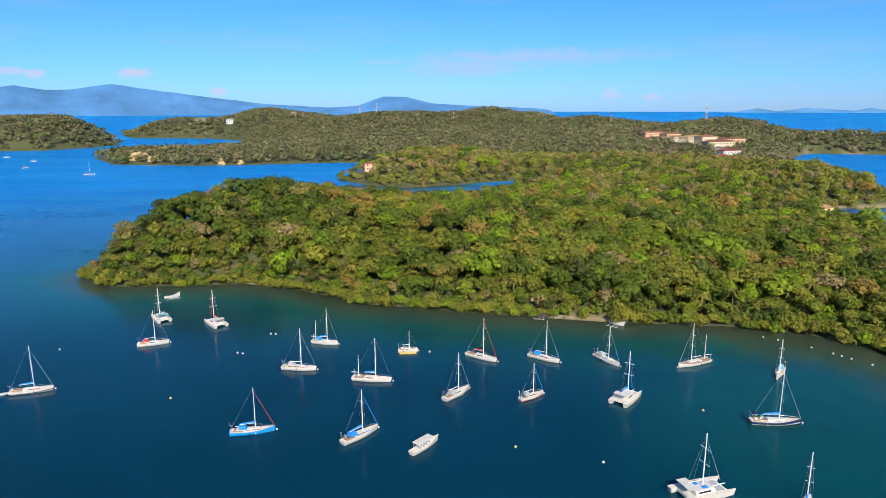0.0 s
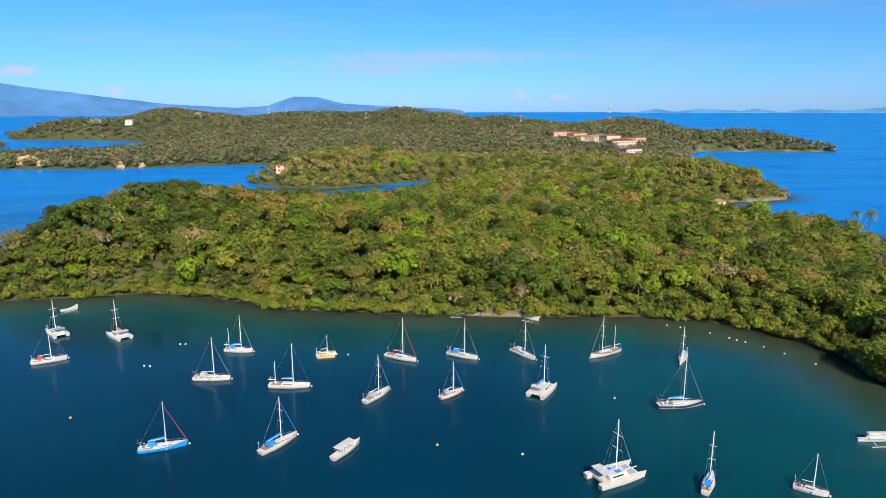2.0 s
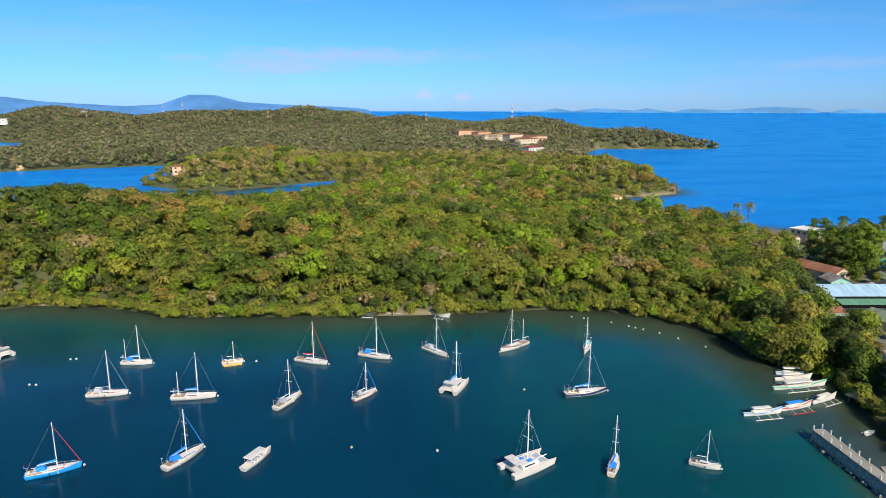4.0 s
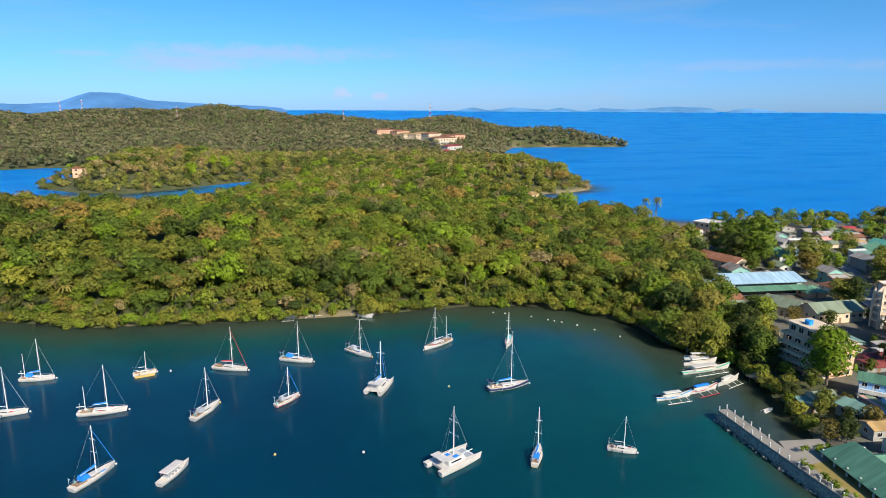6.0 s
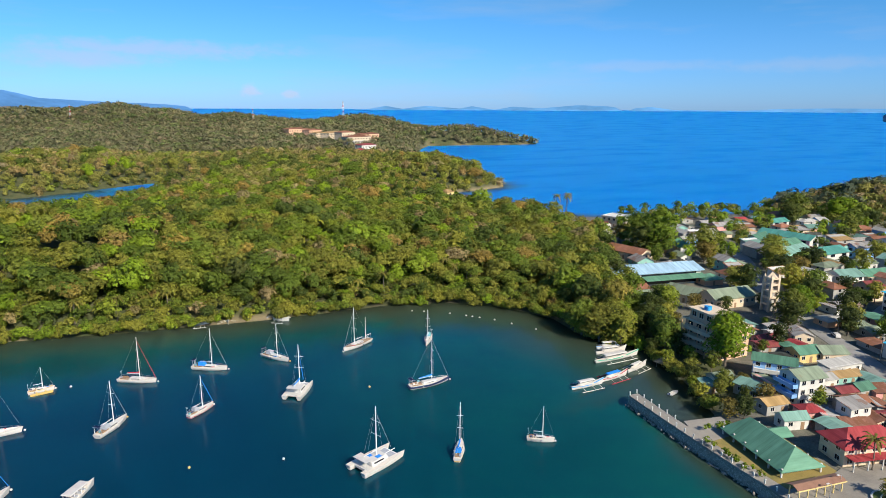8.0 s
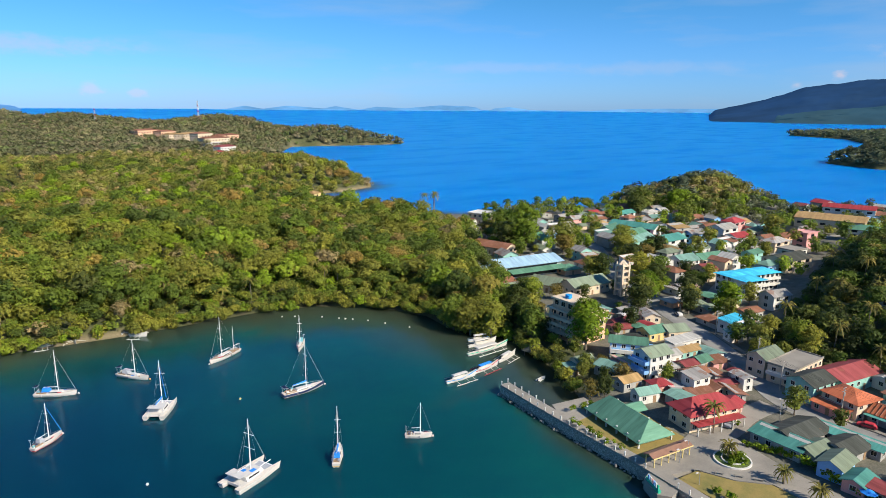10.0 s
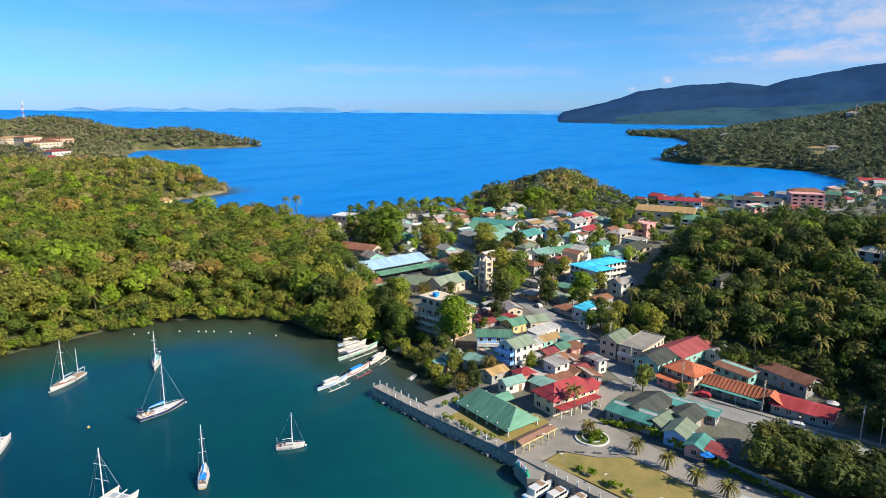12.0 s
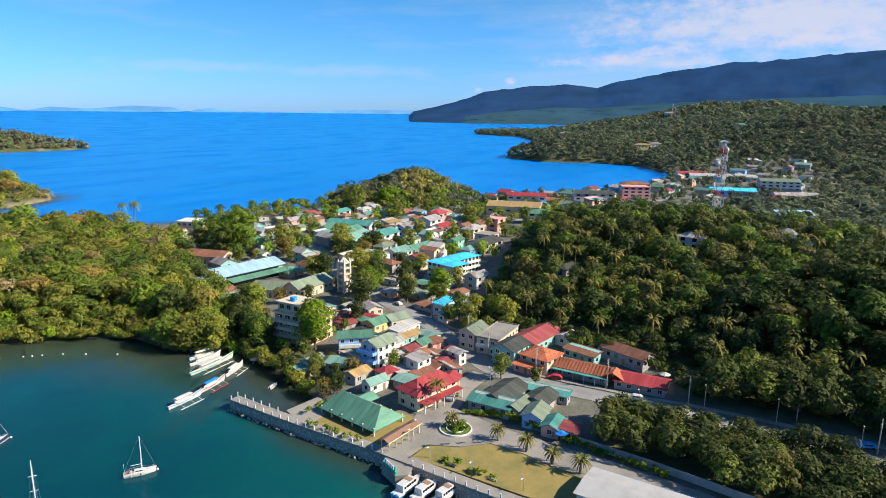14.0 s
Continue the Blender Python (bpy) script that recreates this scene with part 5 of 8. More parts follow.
def sheet_roof(name, colour, rust=0.25, rough=0.55, rib=1.1):
    """Profiled metal sheet: fine ribs down the slope, stains running with it, single faded or rusty sheets."""
    m, tree, bsdf = shader(name)
    info = tree.nodes.new("ShaderNodeObjectInfo")
    streak = noise_node(tree, 0.6, 5, 0.6, size=(1.6, 0.25, 0.25))
    patch = noise_node(tree, 0.22, 4)
    place = tree.nodes.new("ShaderNodeTexCoord")
    axis = tree.nodes.new("ShaderNodeSeparateXYZ")
    link(tree, place.outputs["Object"], axis.inputs["Vector"])
    cell = math_node(tree, "FLOOR", math_node(tree, "DIVIDE", axis.outputs["X"], rib))
    rnd = tree.nodes.new("ShaderNodeTexWhiteNoise")
    rnd.noise_dimensions = "2D"
    both = tree.nodes.new("ShaderNodeCombineXYZ")
    link(tree, cell, both.inputs["X"])
    link(tree, info.outputs["Random"], both.inputs["Y"])
    link(tree, both.outputs["Vector"], rnd.inputs["Vector"])
    light = tuple(min(c * 1.25 + 0.02, 0.85) for c in colour)
    dark = tuple(c * 0.62 for c in colour)
    base = ramp_node(tree, streak.outputs["Fac"], [(0.3, dark), (0.5, colour), (0.72, light)])
    base = mix_node(tree, 0.35, base, ramp_node(tree, rnd.outputs["Value"], [(0.0, dark), (0.6, colour), (1.0, light)]))
    worn = math_node(tree, "MULTIPLY", math_node(tree, "GREATER_THAN", patch.outputs["Fac"], 0.70 - rust * 0.35), min(0.85, rust + 0.15))
    base = mix_node(tree, worn, base, (0.20, 0.085, 0.045))
    hsv = tree.nodes.new("ShaderNodeHueSaturation")
    link(tree, base, hsv.inputs["Color"])
    v = math_node(tree, "MULTIPLY_ADD", info.outputs["Random"], 0.4)
    v.node.inputs[2].default_value = 0.8
    link(tree, v, hsv.inputs["Value"])
    link(tree, hsv.outputs["Color"], bsdf.inputs["Base Color"])
    bsdf.inputs["Roughness"].default_value = rough + 0.12
    bsdf.inputs["Specular IOR Level"].default_value = 0.3
    wave = math_node(tree, "SINE", math_node(tree, "MULTIPLY", axis.outputs["X"], 2 * math.pi / 0.33))
    bump(tree, bsdf, wave, 0.14, 0.03)
    return m


R_GREEN = sheet_roof("green_roof", (0.085, 0.205, 0.135), 0.06)
R_SAGE = sheet_roof("sage_roof", (0.185, 0.225, 0.155), 0.15)
R_TEAL = sheet_roof("teal_roof", (0.065, 0.235, 0.20), 0.08)
R_SEA = sheet_roof("faded_teal_roof", (0.15, 0.27, 0.225), 0.10)
R_RED = sheet_roof("red_roof", (0.31, 0.038, 0.042), 0.12)
R_MAROON = sheet_roof("maroon_roof", (0.24, 0.05, 0.05), 0.25)
R_RUST = sheet_roof("rusted_roof", (0.235, 0.105, 0.068), 0.6, 0.85)
R_ORANGE = sheet_roof("orange_roof", (0.44, 0.125, 0.055), 0.25)
R_GREY = sheet_roof("grey_roof", (0.28, 0.265, 0.25), 0.45, 0.7)
R_DARK = sheet_roof("dark_roof", (0.048, 0.052, 0.044), 0.15, 0.75)
R_BLUE = sheet_roof("pale_blue_roof", (0.28, 0.42, 0.53), 0.03)
R_CYAN = sheet_roof("bright_blue_roof", (0.05, 0.46, 0.70), 0.02)
R_OCHRE = sheet_roof("ochre_roof", (0.33, 0.21, 0.085), 0.25)
R_WHITE = sheet_roof("white_roof", (0.37, 0.355, 0.325), 0.04)


WHITE_DECK = surface("white_coated_roof", (0.40, 0.385, 0.365), 0.75, 0.2, 0.3)


def ground_at(x, y):
    return float(land_height(np.array([x]), np.array([y]))[0])


def ribbon(name, label, line, width, lift, thick, material, category="road"):
    """A paved strip along a line of (x, y)."""
    pts = [Vector((*p, 0)) for p in line]
    fine = []
    for i in range(len(pts) - 1):
        p0, p1, p2, p3 = pts[max(i - 1, 0)], pts[i], pts[i + 1], pts[min(i + 2, len(pts) - 1)]
        for k in range(6):
            t = k / 6
            fine.append(0.5 * (2 * p1 + (p2 - p0) * t + (2 * p0 - 5 * p1 + 4 * p2 - p3) * t * t + (3 * p1 - p0 - 3 * p2 + p3) * t ** 3))
    fine.append(pts[-1])
    verts, faces = [], []
    for i, p in enumerate(fine):
        way = (fine[min(i + 1, len(fine) - 1)] - fine[max(i - 1, 0)]).normalized()
        side = Vector((-way.y, way.x, 0)) * width / 2
        z = ground_at(p.x, p.y) + lift
        for q, dz in ((p - side, -thick), (p - side, 0), (p + side, 0), (p + side, -thick)):
            verts.append((q.x, q.y, z + dz))
    for i in range(len(fine) - 1):
        for k in range(3):
            j = i * 4 + k
            faces.append((j, j + 1, j + 5, j + 4))
    return tagged(new(name, mesh_from(name, verts, [f[::-1] for f in faces], [material])), label, category, kind="structure")


MAIN_ROAD = [(150, -130), (162, -50), (168, -10), (170, 20), (172, 40), (177, 57), (190, 70), (210, 95), (224, 116), (243, 140), (262, 166), (300, 200), (330, 235)]
SIDE_STREET = [(141, 60), (150, 59.5), (160, 60), (172, 58)]
BACK_STREET = [(238, 132), (254, 118), (276, 121), (304, 128), (345, 124), (400, 138), (470, 116), (560, 60), (700, 0)]
LAWN_ROAD = [(140, 50), (139, 40), (136.4, 26), (134, 12), (128, -10), (118, -40)]
ribbon("road_1", "grey concrete main road through the town", MAIN_ROAD, 7.4, 0.09, 0.5, ASPHALT)
ribbon("pavement_1", "pale kerbed edge beside the main road", [(x + 5.0, y) for x, y in MAIN_ROAD[:6]] + [(195, 67), (214, 92)], 1.5, 0.22, 0.6, CONCRETE, "pavement")
ribbon("road_2", "short pale street from the plaza to the main road", SIDE_STREET, 6.5, 0.07, 0.5, CONCRETE)
ribbon("road_3", "narrow grey street through the houses", BACK_STREET, 4.2, 0.06, 0.5, ASPHALT)
ribbon("road_4", "pale concrete lane beside the lawn", LAWN_ROAD, 4.6, 0.07, 0.5, CONCRETE)


def slab(name, label, outline, z0, z1, material, category):
    bm = bmesh.new()
    prism(bm, outline, z0, z1)
    bmesh.ops.recalc_face_normals(bm, faces=bm.faces)
    me = bpy.data.meshes.new(name)
    bm.to_mesh(me)
    bm.free()
    me.materials.append(material)
    return tagged(new(name, me), label, category, kind="structure")


slab("pavement_2", "wide pale concrete plaza by the sea wall", [(120.5, 66.5), (131, 64), (140, 65), (147, 62), (147, 57), (143, 46), (140, 36), (136, 18), (127.2, 18), (129.4, 27), (132.2, 35), (133.3, 42.7), (129, 48.6), (126.6, 56.2), (119.5, 59.5)], 1.5, 2.80, CONCRETE, "pavement")
slab("lawn", "dry yellowish park lawn beside the plaza", [(120.0, 57.2), (126.4, 55.9), (128.7, 48.4), (133.0, 42.5), (131.9, 35), (129.1, 27), (127, 16), (126, 6), (115, 6), (114.5, 20), (116.6, 34), (119, 48)], 1.5, 2.76, GRASS, "lawn")
slab("lawn_2", "grass strip round the assembly hall", [(124.5, 88), (128.5, 92), (143, 84), (138, 64), (131, 63.5), (121, 67)], 1.5, 2.74, GRASS, "lawn")
slab("pavement_3", "tiled terrace at the end of the sea wall", [(125.2, 92), (128, 97), (138, 94), (136, 86), (124.5, 87)], 1.5, 2.79, CONCRETE, "pavement")


def sea_wall():
    """The stone wall and promenade with a row of white posts."""
    line = [Vector(p) for p in ((127.2, 114.6), (124.2, 99.0), (121.8, 84.5), (119.3, 66.8), (117.6, 58.0), (115.8, 49.5), (113.2, 36.0), (110.0, 14.0), (107.5, -14.0))]
    root = thing("sea_wall", "grey stone sea wall with concrete walk and white posts", "sea wall")
    inner = []
    for i, p in enumerate(line):
        way = (line[min(i + 1, len(line) - 1)] - line[max(i - 1, 0)]).normalized()
        inner.append(p + Vector((-way.y, way.x)) * 2.7)
    for name, z0, z1, grow, mat, label in (("wall", -2.5, 2.35, 0.0, RUBBLE, "rough stone face, dark at the waterline"), ("coping", 2.35, 2.86, 0.18, CONCRETE, "pale concrete walk on top")):
        bm = bmesh.new()
        rows = []
        for p, q in zip(line, inner):
            out = (p - q).normalized() * grow
            foot = (p - q).normalized() * (0.7 if name == "wall" else 0)
            a, b = p + out, q - out
            rows.append([bm.verts.new((*(a + foot), z0)), bm.verts.new((*a, z1)), bm.verts.new((*b, z1)), bm.verts.new((*b, z0))])
        for a, b in zip(rows, rows[1:]):
            for k in range(3):
                bm.faces.new((a[k], a[k + 1], b[k + 1], b[k]))
        bm.faces.new(rows[0])
        bm.faces.new(rows[-1][::-1])
        bmesh.ops.recalc_face_normals(bm, faces=bm.faces)
        if name == "wall":
            bmesh.ops.subdivide_edges(bm, edges=bm.edges[:], cuts=5, use_grid_fill=True)
            for v in bm.verts:
                v.co += noise.noise_vector(v.co * 0.9) * 0.22 * (1 if v.co.z < 2.3 else 0)
        part(name, bm, mat, root, label)
    bm = bmesh.new()
    box(bm, -0.11, -0.11, 0, 0.11, 0.11, 0.95)
    box(bm, -0.15, -0.15, 0.95, 0.15, 0.15, 1.05)
    post_mesh = bpy.data.meshes.new("post")
    bm.to_mesh(post_mesh)
    bm.free()
    post_mesh.materials.append(WHITEW)
    for side, ps in (("out", line), ("in", inner)):
        for a, b in zip(ps, ps[1:]):
            n = max(1, round((b - a).length / 2.9))
            for k in range(n):
                p = a.lerp(b, k / n)
                if (side == "in" and p.y < 96) or 55.8 < p.y < 62:
                    continue
                shift = (Vector((131, 70)) - p).normalized() * (0.25 if side == "out" else -0.25)
                ob = new("post", post_mesh)
                ob.parent = root
                ob.matrix_basis = pose(p.x + shift.x, p.y + shift.y, 2.86)
    # tumbled stones along its foot
    g = random.Random(17)
    shapes = []
    for k in range(5):
        bm = bmesh.new()
        bmesh.ops.create_icosphere(bm, subdivisions=1, radius=1)
        for v in bm.verts:
            v.co *= 1 + 0.45 * noise.noise(v.co * 1.7 + Vector((k * 5, 0, 0)))
        me = bpy.data.meshes.new("stone")
        bm.to_mesh(me)
        bm.free()
        me.materials.append(RUBBLE)
        shapes.append(me)
    for a, b in zip(line[:-1], line[1:]):
        n = int((b - a).length / 0.62)
        out = Vector(((b - a).y, -(b - a).x)).normalized()
        for k in range(n):
            if g.random() < 0.18:
                continue
            p = a.lerp(b, (k + g.random()) / n) + out * g.uniform(0.5, 1.3)
            ob = new("stone", g.choice(shapes))
            ob.parent = root
            q = g.uniform(0.28, 0.62)
            ob.matrix_basis = pose(p.x, p.y, g.uniform(-0.1, 0.35), g.uniform(0, 360), g.uniform(0, 360), g.uniform(0, 360)) @ Matrix.Diagonal((q, q * 0.8, q * 0.7, 1))
    # landing with the painted welcome board
    land = thing("landing", "concrete landing with a coloured sign board", "landing")
    bm = bmesh.new()
    prism(bm, [(119.0, 62.8), (115.4, 62.2), (112.2, 57.2), (113.6, 54.8), (118.0, 55.2)], -2.5, 2.5)
    part("base", bm, CONCRETE, land)
    bm = bmesh.new()
    prism(bm, [(115.5, 61.9), (112.6, 57.3), (113.1, 57.0), (116.0, 61.6)], 2.5, 3.1)
    part("sign_board", bm, GREEN_PAINT, land, "green-edged board")
    for k, mat in enumerate((BLUEW, WHITEW, PINKW, BLUEW, WHITEW, GREEN_PAINT)):
        bm = bmesh.new()
        f = 0.08 + k * 0.155
        a = Vector((115.45, 61.6)).lerp(Vector((112.75, 57.35)), f)
        b = Vector((115.45, 61.6)).lerp(Vector((112.75, 57.35)), f + 0.1)
        prism(bm, [tuple(a), tuple(b), (b.x + 0.25, b.y - 0.15), (a.x + 0.25, a.y - 0.15)], 3.1, 4.0)
        part("sign_bar", bm, mat, land)


sea_wall()


GREEN_TURF = surface("green_turf", (0.10, 0.14, 0.03), 0.95, 0.4, 0.6, fine=4, relief=0.6)


def roundabout():
    root = thing("roundabout", "round planted traffic island with a pale kerb", "roundabout", at=pose(136.4, 52.6, 2.8))
    for name, r0, r1, z, mat in (("kerb", 3.75, 4.1, 0.35, WHITEW), ("bed", 0.02, 3.75, 0.22, GREEN_TURF), ("inner_kerb", 2.2, 2.42, 0.5, WHITEW)):
        bm = bmesh.new()
        n = 36
        rings = []
        for r, h in ((r1, -0.3), (r1, z), (r0, z), (r0, -0.3)):
            rings.append([bm.verts.new((r * math.cos(2 * math.pi * i / n), r * math.sin(2 * math.pi * i / n), h)) for i in range(n)])
        for a, b in zip(rings, rings[1:]):
            for i in range(n):
                bm.faces.new((a[i], a[(i + 1) % n], b[(i + 1) % n], b[i]))
        bmesh.ops.recalc_face_normals(bm, faces=bm.faces)
        part(name, bm, mat, root)


roundabout()

# ---- buildings ----
WINDOWS = {}


def window_meshes(w, h, frame_mat):
    key = (round(w, 1), round(h, 1), frame_mat.name)
    if key not in WINDOWS:
        bm = bmesh.new()
        t = 0.10
        for a in ((-w / 2 - t, -0.06, -h / 2 - t, w / 2 + t, 0.06, -h / 2), (-w / 2 - t, -0.06, h / 2, w / 2 + t, 0.06, h / 2 + t),
                  (-w / 2 - t, -0.06, -h / 2, -w / 2, 0.06, h / 2), (w / 2, -0.06, -h / 2, w / 2 + t, 0.06, h / 2), (-0.03, -0.04, -h / 2, 0.03, 0.05, h / 2)):
            box(bm, *a)
        f = bpy.data.meshes.new("window")
        bm.to_mesh(f)
        bm.free()
        f.materials.append(frame_mat)
        bm = bmesh.new()
        box(bm, -w / 2, -0.02, -h / 2, w / 2, 0.03, h / 2)
        p = bpy.data.meshes.new("pane")
        bm.to_mesh(p)
        bm.free()
        p.materials.append(GLASS_DARK)
        WINDOWS[key] = f, p
    return WINDOWS[key]


def add_window(root, x, y, z, turn, w, h, frame_mat=None, pane=True):
    f, p = window_meshes(w, h, frame_mat or WHITEW)
    if not pane:
        ob = new("window", p)
        ob.parent, ob.matrix_basis = root, pose(x, y, z, 0, 0, turn)
        return
    ob = new("window", f)
    ob.parent, ob.matrix_basis = root, pose(x, y, z, 0, 0, turn)
    q = new("pane", p)
    q.parent = ob


def roof_mesh(kind, L, D, z, rise, over=0.6, thick=0.12):
    """Gable, hip, half (gablet hip), shed or flat roof over a plan L x D with its eaves at z."""
    bm = bmesh.new()
    a, b = L / 2 + over, D / 2 + over
    slope = rise / max(D / 2, 0.1)
    ze = z - over * slope if kind != "shed" else z
    if kind == "gable":
        shape = [(-a, -b, ze), (a, -b, ze), (a, b, ze), (-a, b, ze), (-a, 0, z + rise), (a, 0, z + rise)]
        tops = [(0, 1, 5, 4), (2, 3, 4, 5)]
    elif kind in ("hip", "half"):
        run = b * (0.95 if kind == "hip" else 0.55)
        run = min(run, a * 0.9)
        shape = [(-a, -b, ze), (a, -b, ze), (a, b, ze), (-a, b, ze), (-a + run, 0, z + rise), (a - run, 0, z + rise)]
        tops = [(0, 1, 5, 4), (2, 3, 4, 5), (1, 2, 5), (3, 0, 4)]
    elif kind == "shed":
        shape = [(-a, -b, z - 0.1), (a, -b, z - 0.1), (a, b, z + rise), (-a, b, z + rise)]
        tops = [(0, 1, 2, 3)]
    else:
        box(bm, -a + over * 0.7, -b + over * 0.7, z, a - over * 0.7, b - over * 0.7, z + 0.2)
        for q in ((-a, -b, a, -b + 0.2), (-a, b - 0.2, a, b), (-a, -b + 0.2, -a + 0.2, b - 0.2), (a - 0.2, -b + 0.2, a, b - 0.2)):
            box(bm, q[0] * 0.99, q[1] * 0.99, z, q[2] * 0.99, q[3] * 0.99, z + 0.55)
        return bm
    v = [bm.verts.new(p) for p in shape]
    faces = [bm.faces.new([v[i] for i in f]) for f in tops]
    lower = {q: bm.verts.new(q.co - Vector((0, 0, thick))) for q in v}
    for f in faces:
        bm.faces.new([lower[q] for q in f.verts][::-1])
    for e in [e for e in bm.edges if len(e.link_faces) == 1 and all(q in lower for q in e.verts)]:
        p, q = e.verts
        bm.faces.new((p, q, lower[q], lower[p]))
    bmesh.ops.recalc_face_normals(bm, faces=bm.faces)
    return bm


def walls_mesh(kind, L, D, h, rise):
    bm = bmesh.new()
    if kind == "gable":
        p = [(-L / 2, -D / 2), (-L / 2, D / 2)]
        left = [bm.verts.new((-L / 2, y, z)) for y, z in ((-D / 2, -1.5), (D / 2, -1.5), (D / 2, h), (0, h + rise - 0.08), (-D / 2, h))]
        right = [bm.verts.new((L / 2, v.co.y, v.co.z)) for v in left]
        bm.faces.new(left[::-1])
        bm.faces.new(right)
        for i in range(5):
            bm.faces.new((left[i], left[(i + 1) % 5], right[(i + 1) % 5], right[i]))
        bmesh.ops.recalc_face_normals(bm, faces=bm.faces)
    elif kind == "shed":
        left = [bm.verts.new((-L / 2, y, z)) for y, z in ((-D / 2, -1.5), (D / 2, -1.5), (D / 2, h + rise - 0.08), (-D / 2, h - 0.05))]
        right = [bm.verts.new((L / 2, v.co.y, v.co.z)) for v in left]
        bm.faces.new(left[::-1])
        bm.faces.new(right)
        for i in range(4):
            bm.faces.new((left[i], left[(i + 1) % 4], right[(i + 1) % 4], right[i]))
        bmesh.ops.recalc_face_normals(bm, faces=bm.faces)
    else:
        box(bm, -L / 2, -D / 2, -1.5, L / 2, D / 2, h)
    return bm


BUILT = []


def house(label, x, y, turn, L, D, h, roof, roof_mat, wall_mat, rise=None, floors=1, name="house", category="house", pane=True, over=0.6, gap=2.7, wsize=(1.1, 1.1), group="", z=None, door=True, sides="fblr"):
    """A building: walls, roof, windows on each floor, a door, on its own ground."""
    ground = ground_at(x, y) if z is None else z
    rise = (0.0 if roof == "flat" else min(D * 0.22, 2.2)) if rise is None else rise
    root = thing(name, label, category, group, pose(x, y, ground, 0, 0, turn))
    part("wall", walls_mesh(roof, L, D, h, rise), wall_mat, root)
    part("roof", roof_mesh(roof, L, D, h, rise, over), roof_mat, root)
    BUILT.append((x, y, max(L, D) * 0.52 + 0.5, min(L, D)))
    storey = h / floors
    for f in range(floors):
        zc = f * storey + storey * 0.55
        for side in sides:
            along, off, rot = {"f": (L, -D / 2, 0), "b": (L, D / 2, 180), "l": (D, -L / 2, -90), "r": (D, L / 2, 90)}[side]
            n = max(1, int(along / gap))
            for k in range(n):
                s = (k + 0.5) / n * along - along / 2
                if door and f == 0 and side == "f" and k == n // 2:
                    bm = bmesh.new()
                    box(bm, s - 0.5, off - 0.06, 0.0, s + 0.5, off + 0.02, 2.05)
                    part("door", bm, TEAK, root)
                    continue
                if side in "fb":
                    add_window(root, s, off - 0.02 * (1 if side == "f" else -1), zc, rot, *wsize, pane=pane)
                else:
                    add_window(root, off - 0.02 * (1 if side == "l" else -1), s, zc, rot, *wsize, pane=pane)
    return root


def balcony(root, x0, x1, y0, y1, z, mat):
    bm = bmesh.new()
    box(bm, x0, y0, z - 0.15, x1, y1, z)
    box(bm, x0, y0, z, x1, y0 + 0.12, z + 0.95)
    box(bm, x0, y0 + 0.12, z, x0 + 0.12, y1, z + 0.95)
    box(bm, x1 - 0.12, y0 + 0.12, z, x1, y1, z + 0.95)
    part("balcony", bm, mat, root)


def columns(root, pts, z0, z1, r, mat):
    for x, y in pts:
        bm = bmesh.new()
        box(bm, x - r, y - r, z0, x + r, y + r, z1)
        part("column", bm, mat, root)


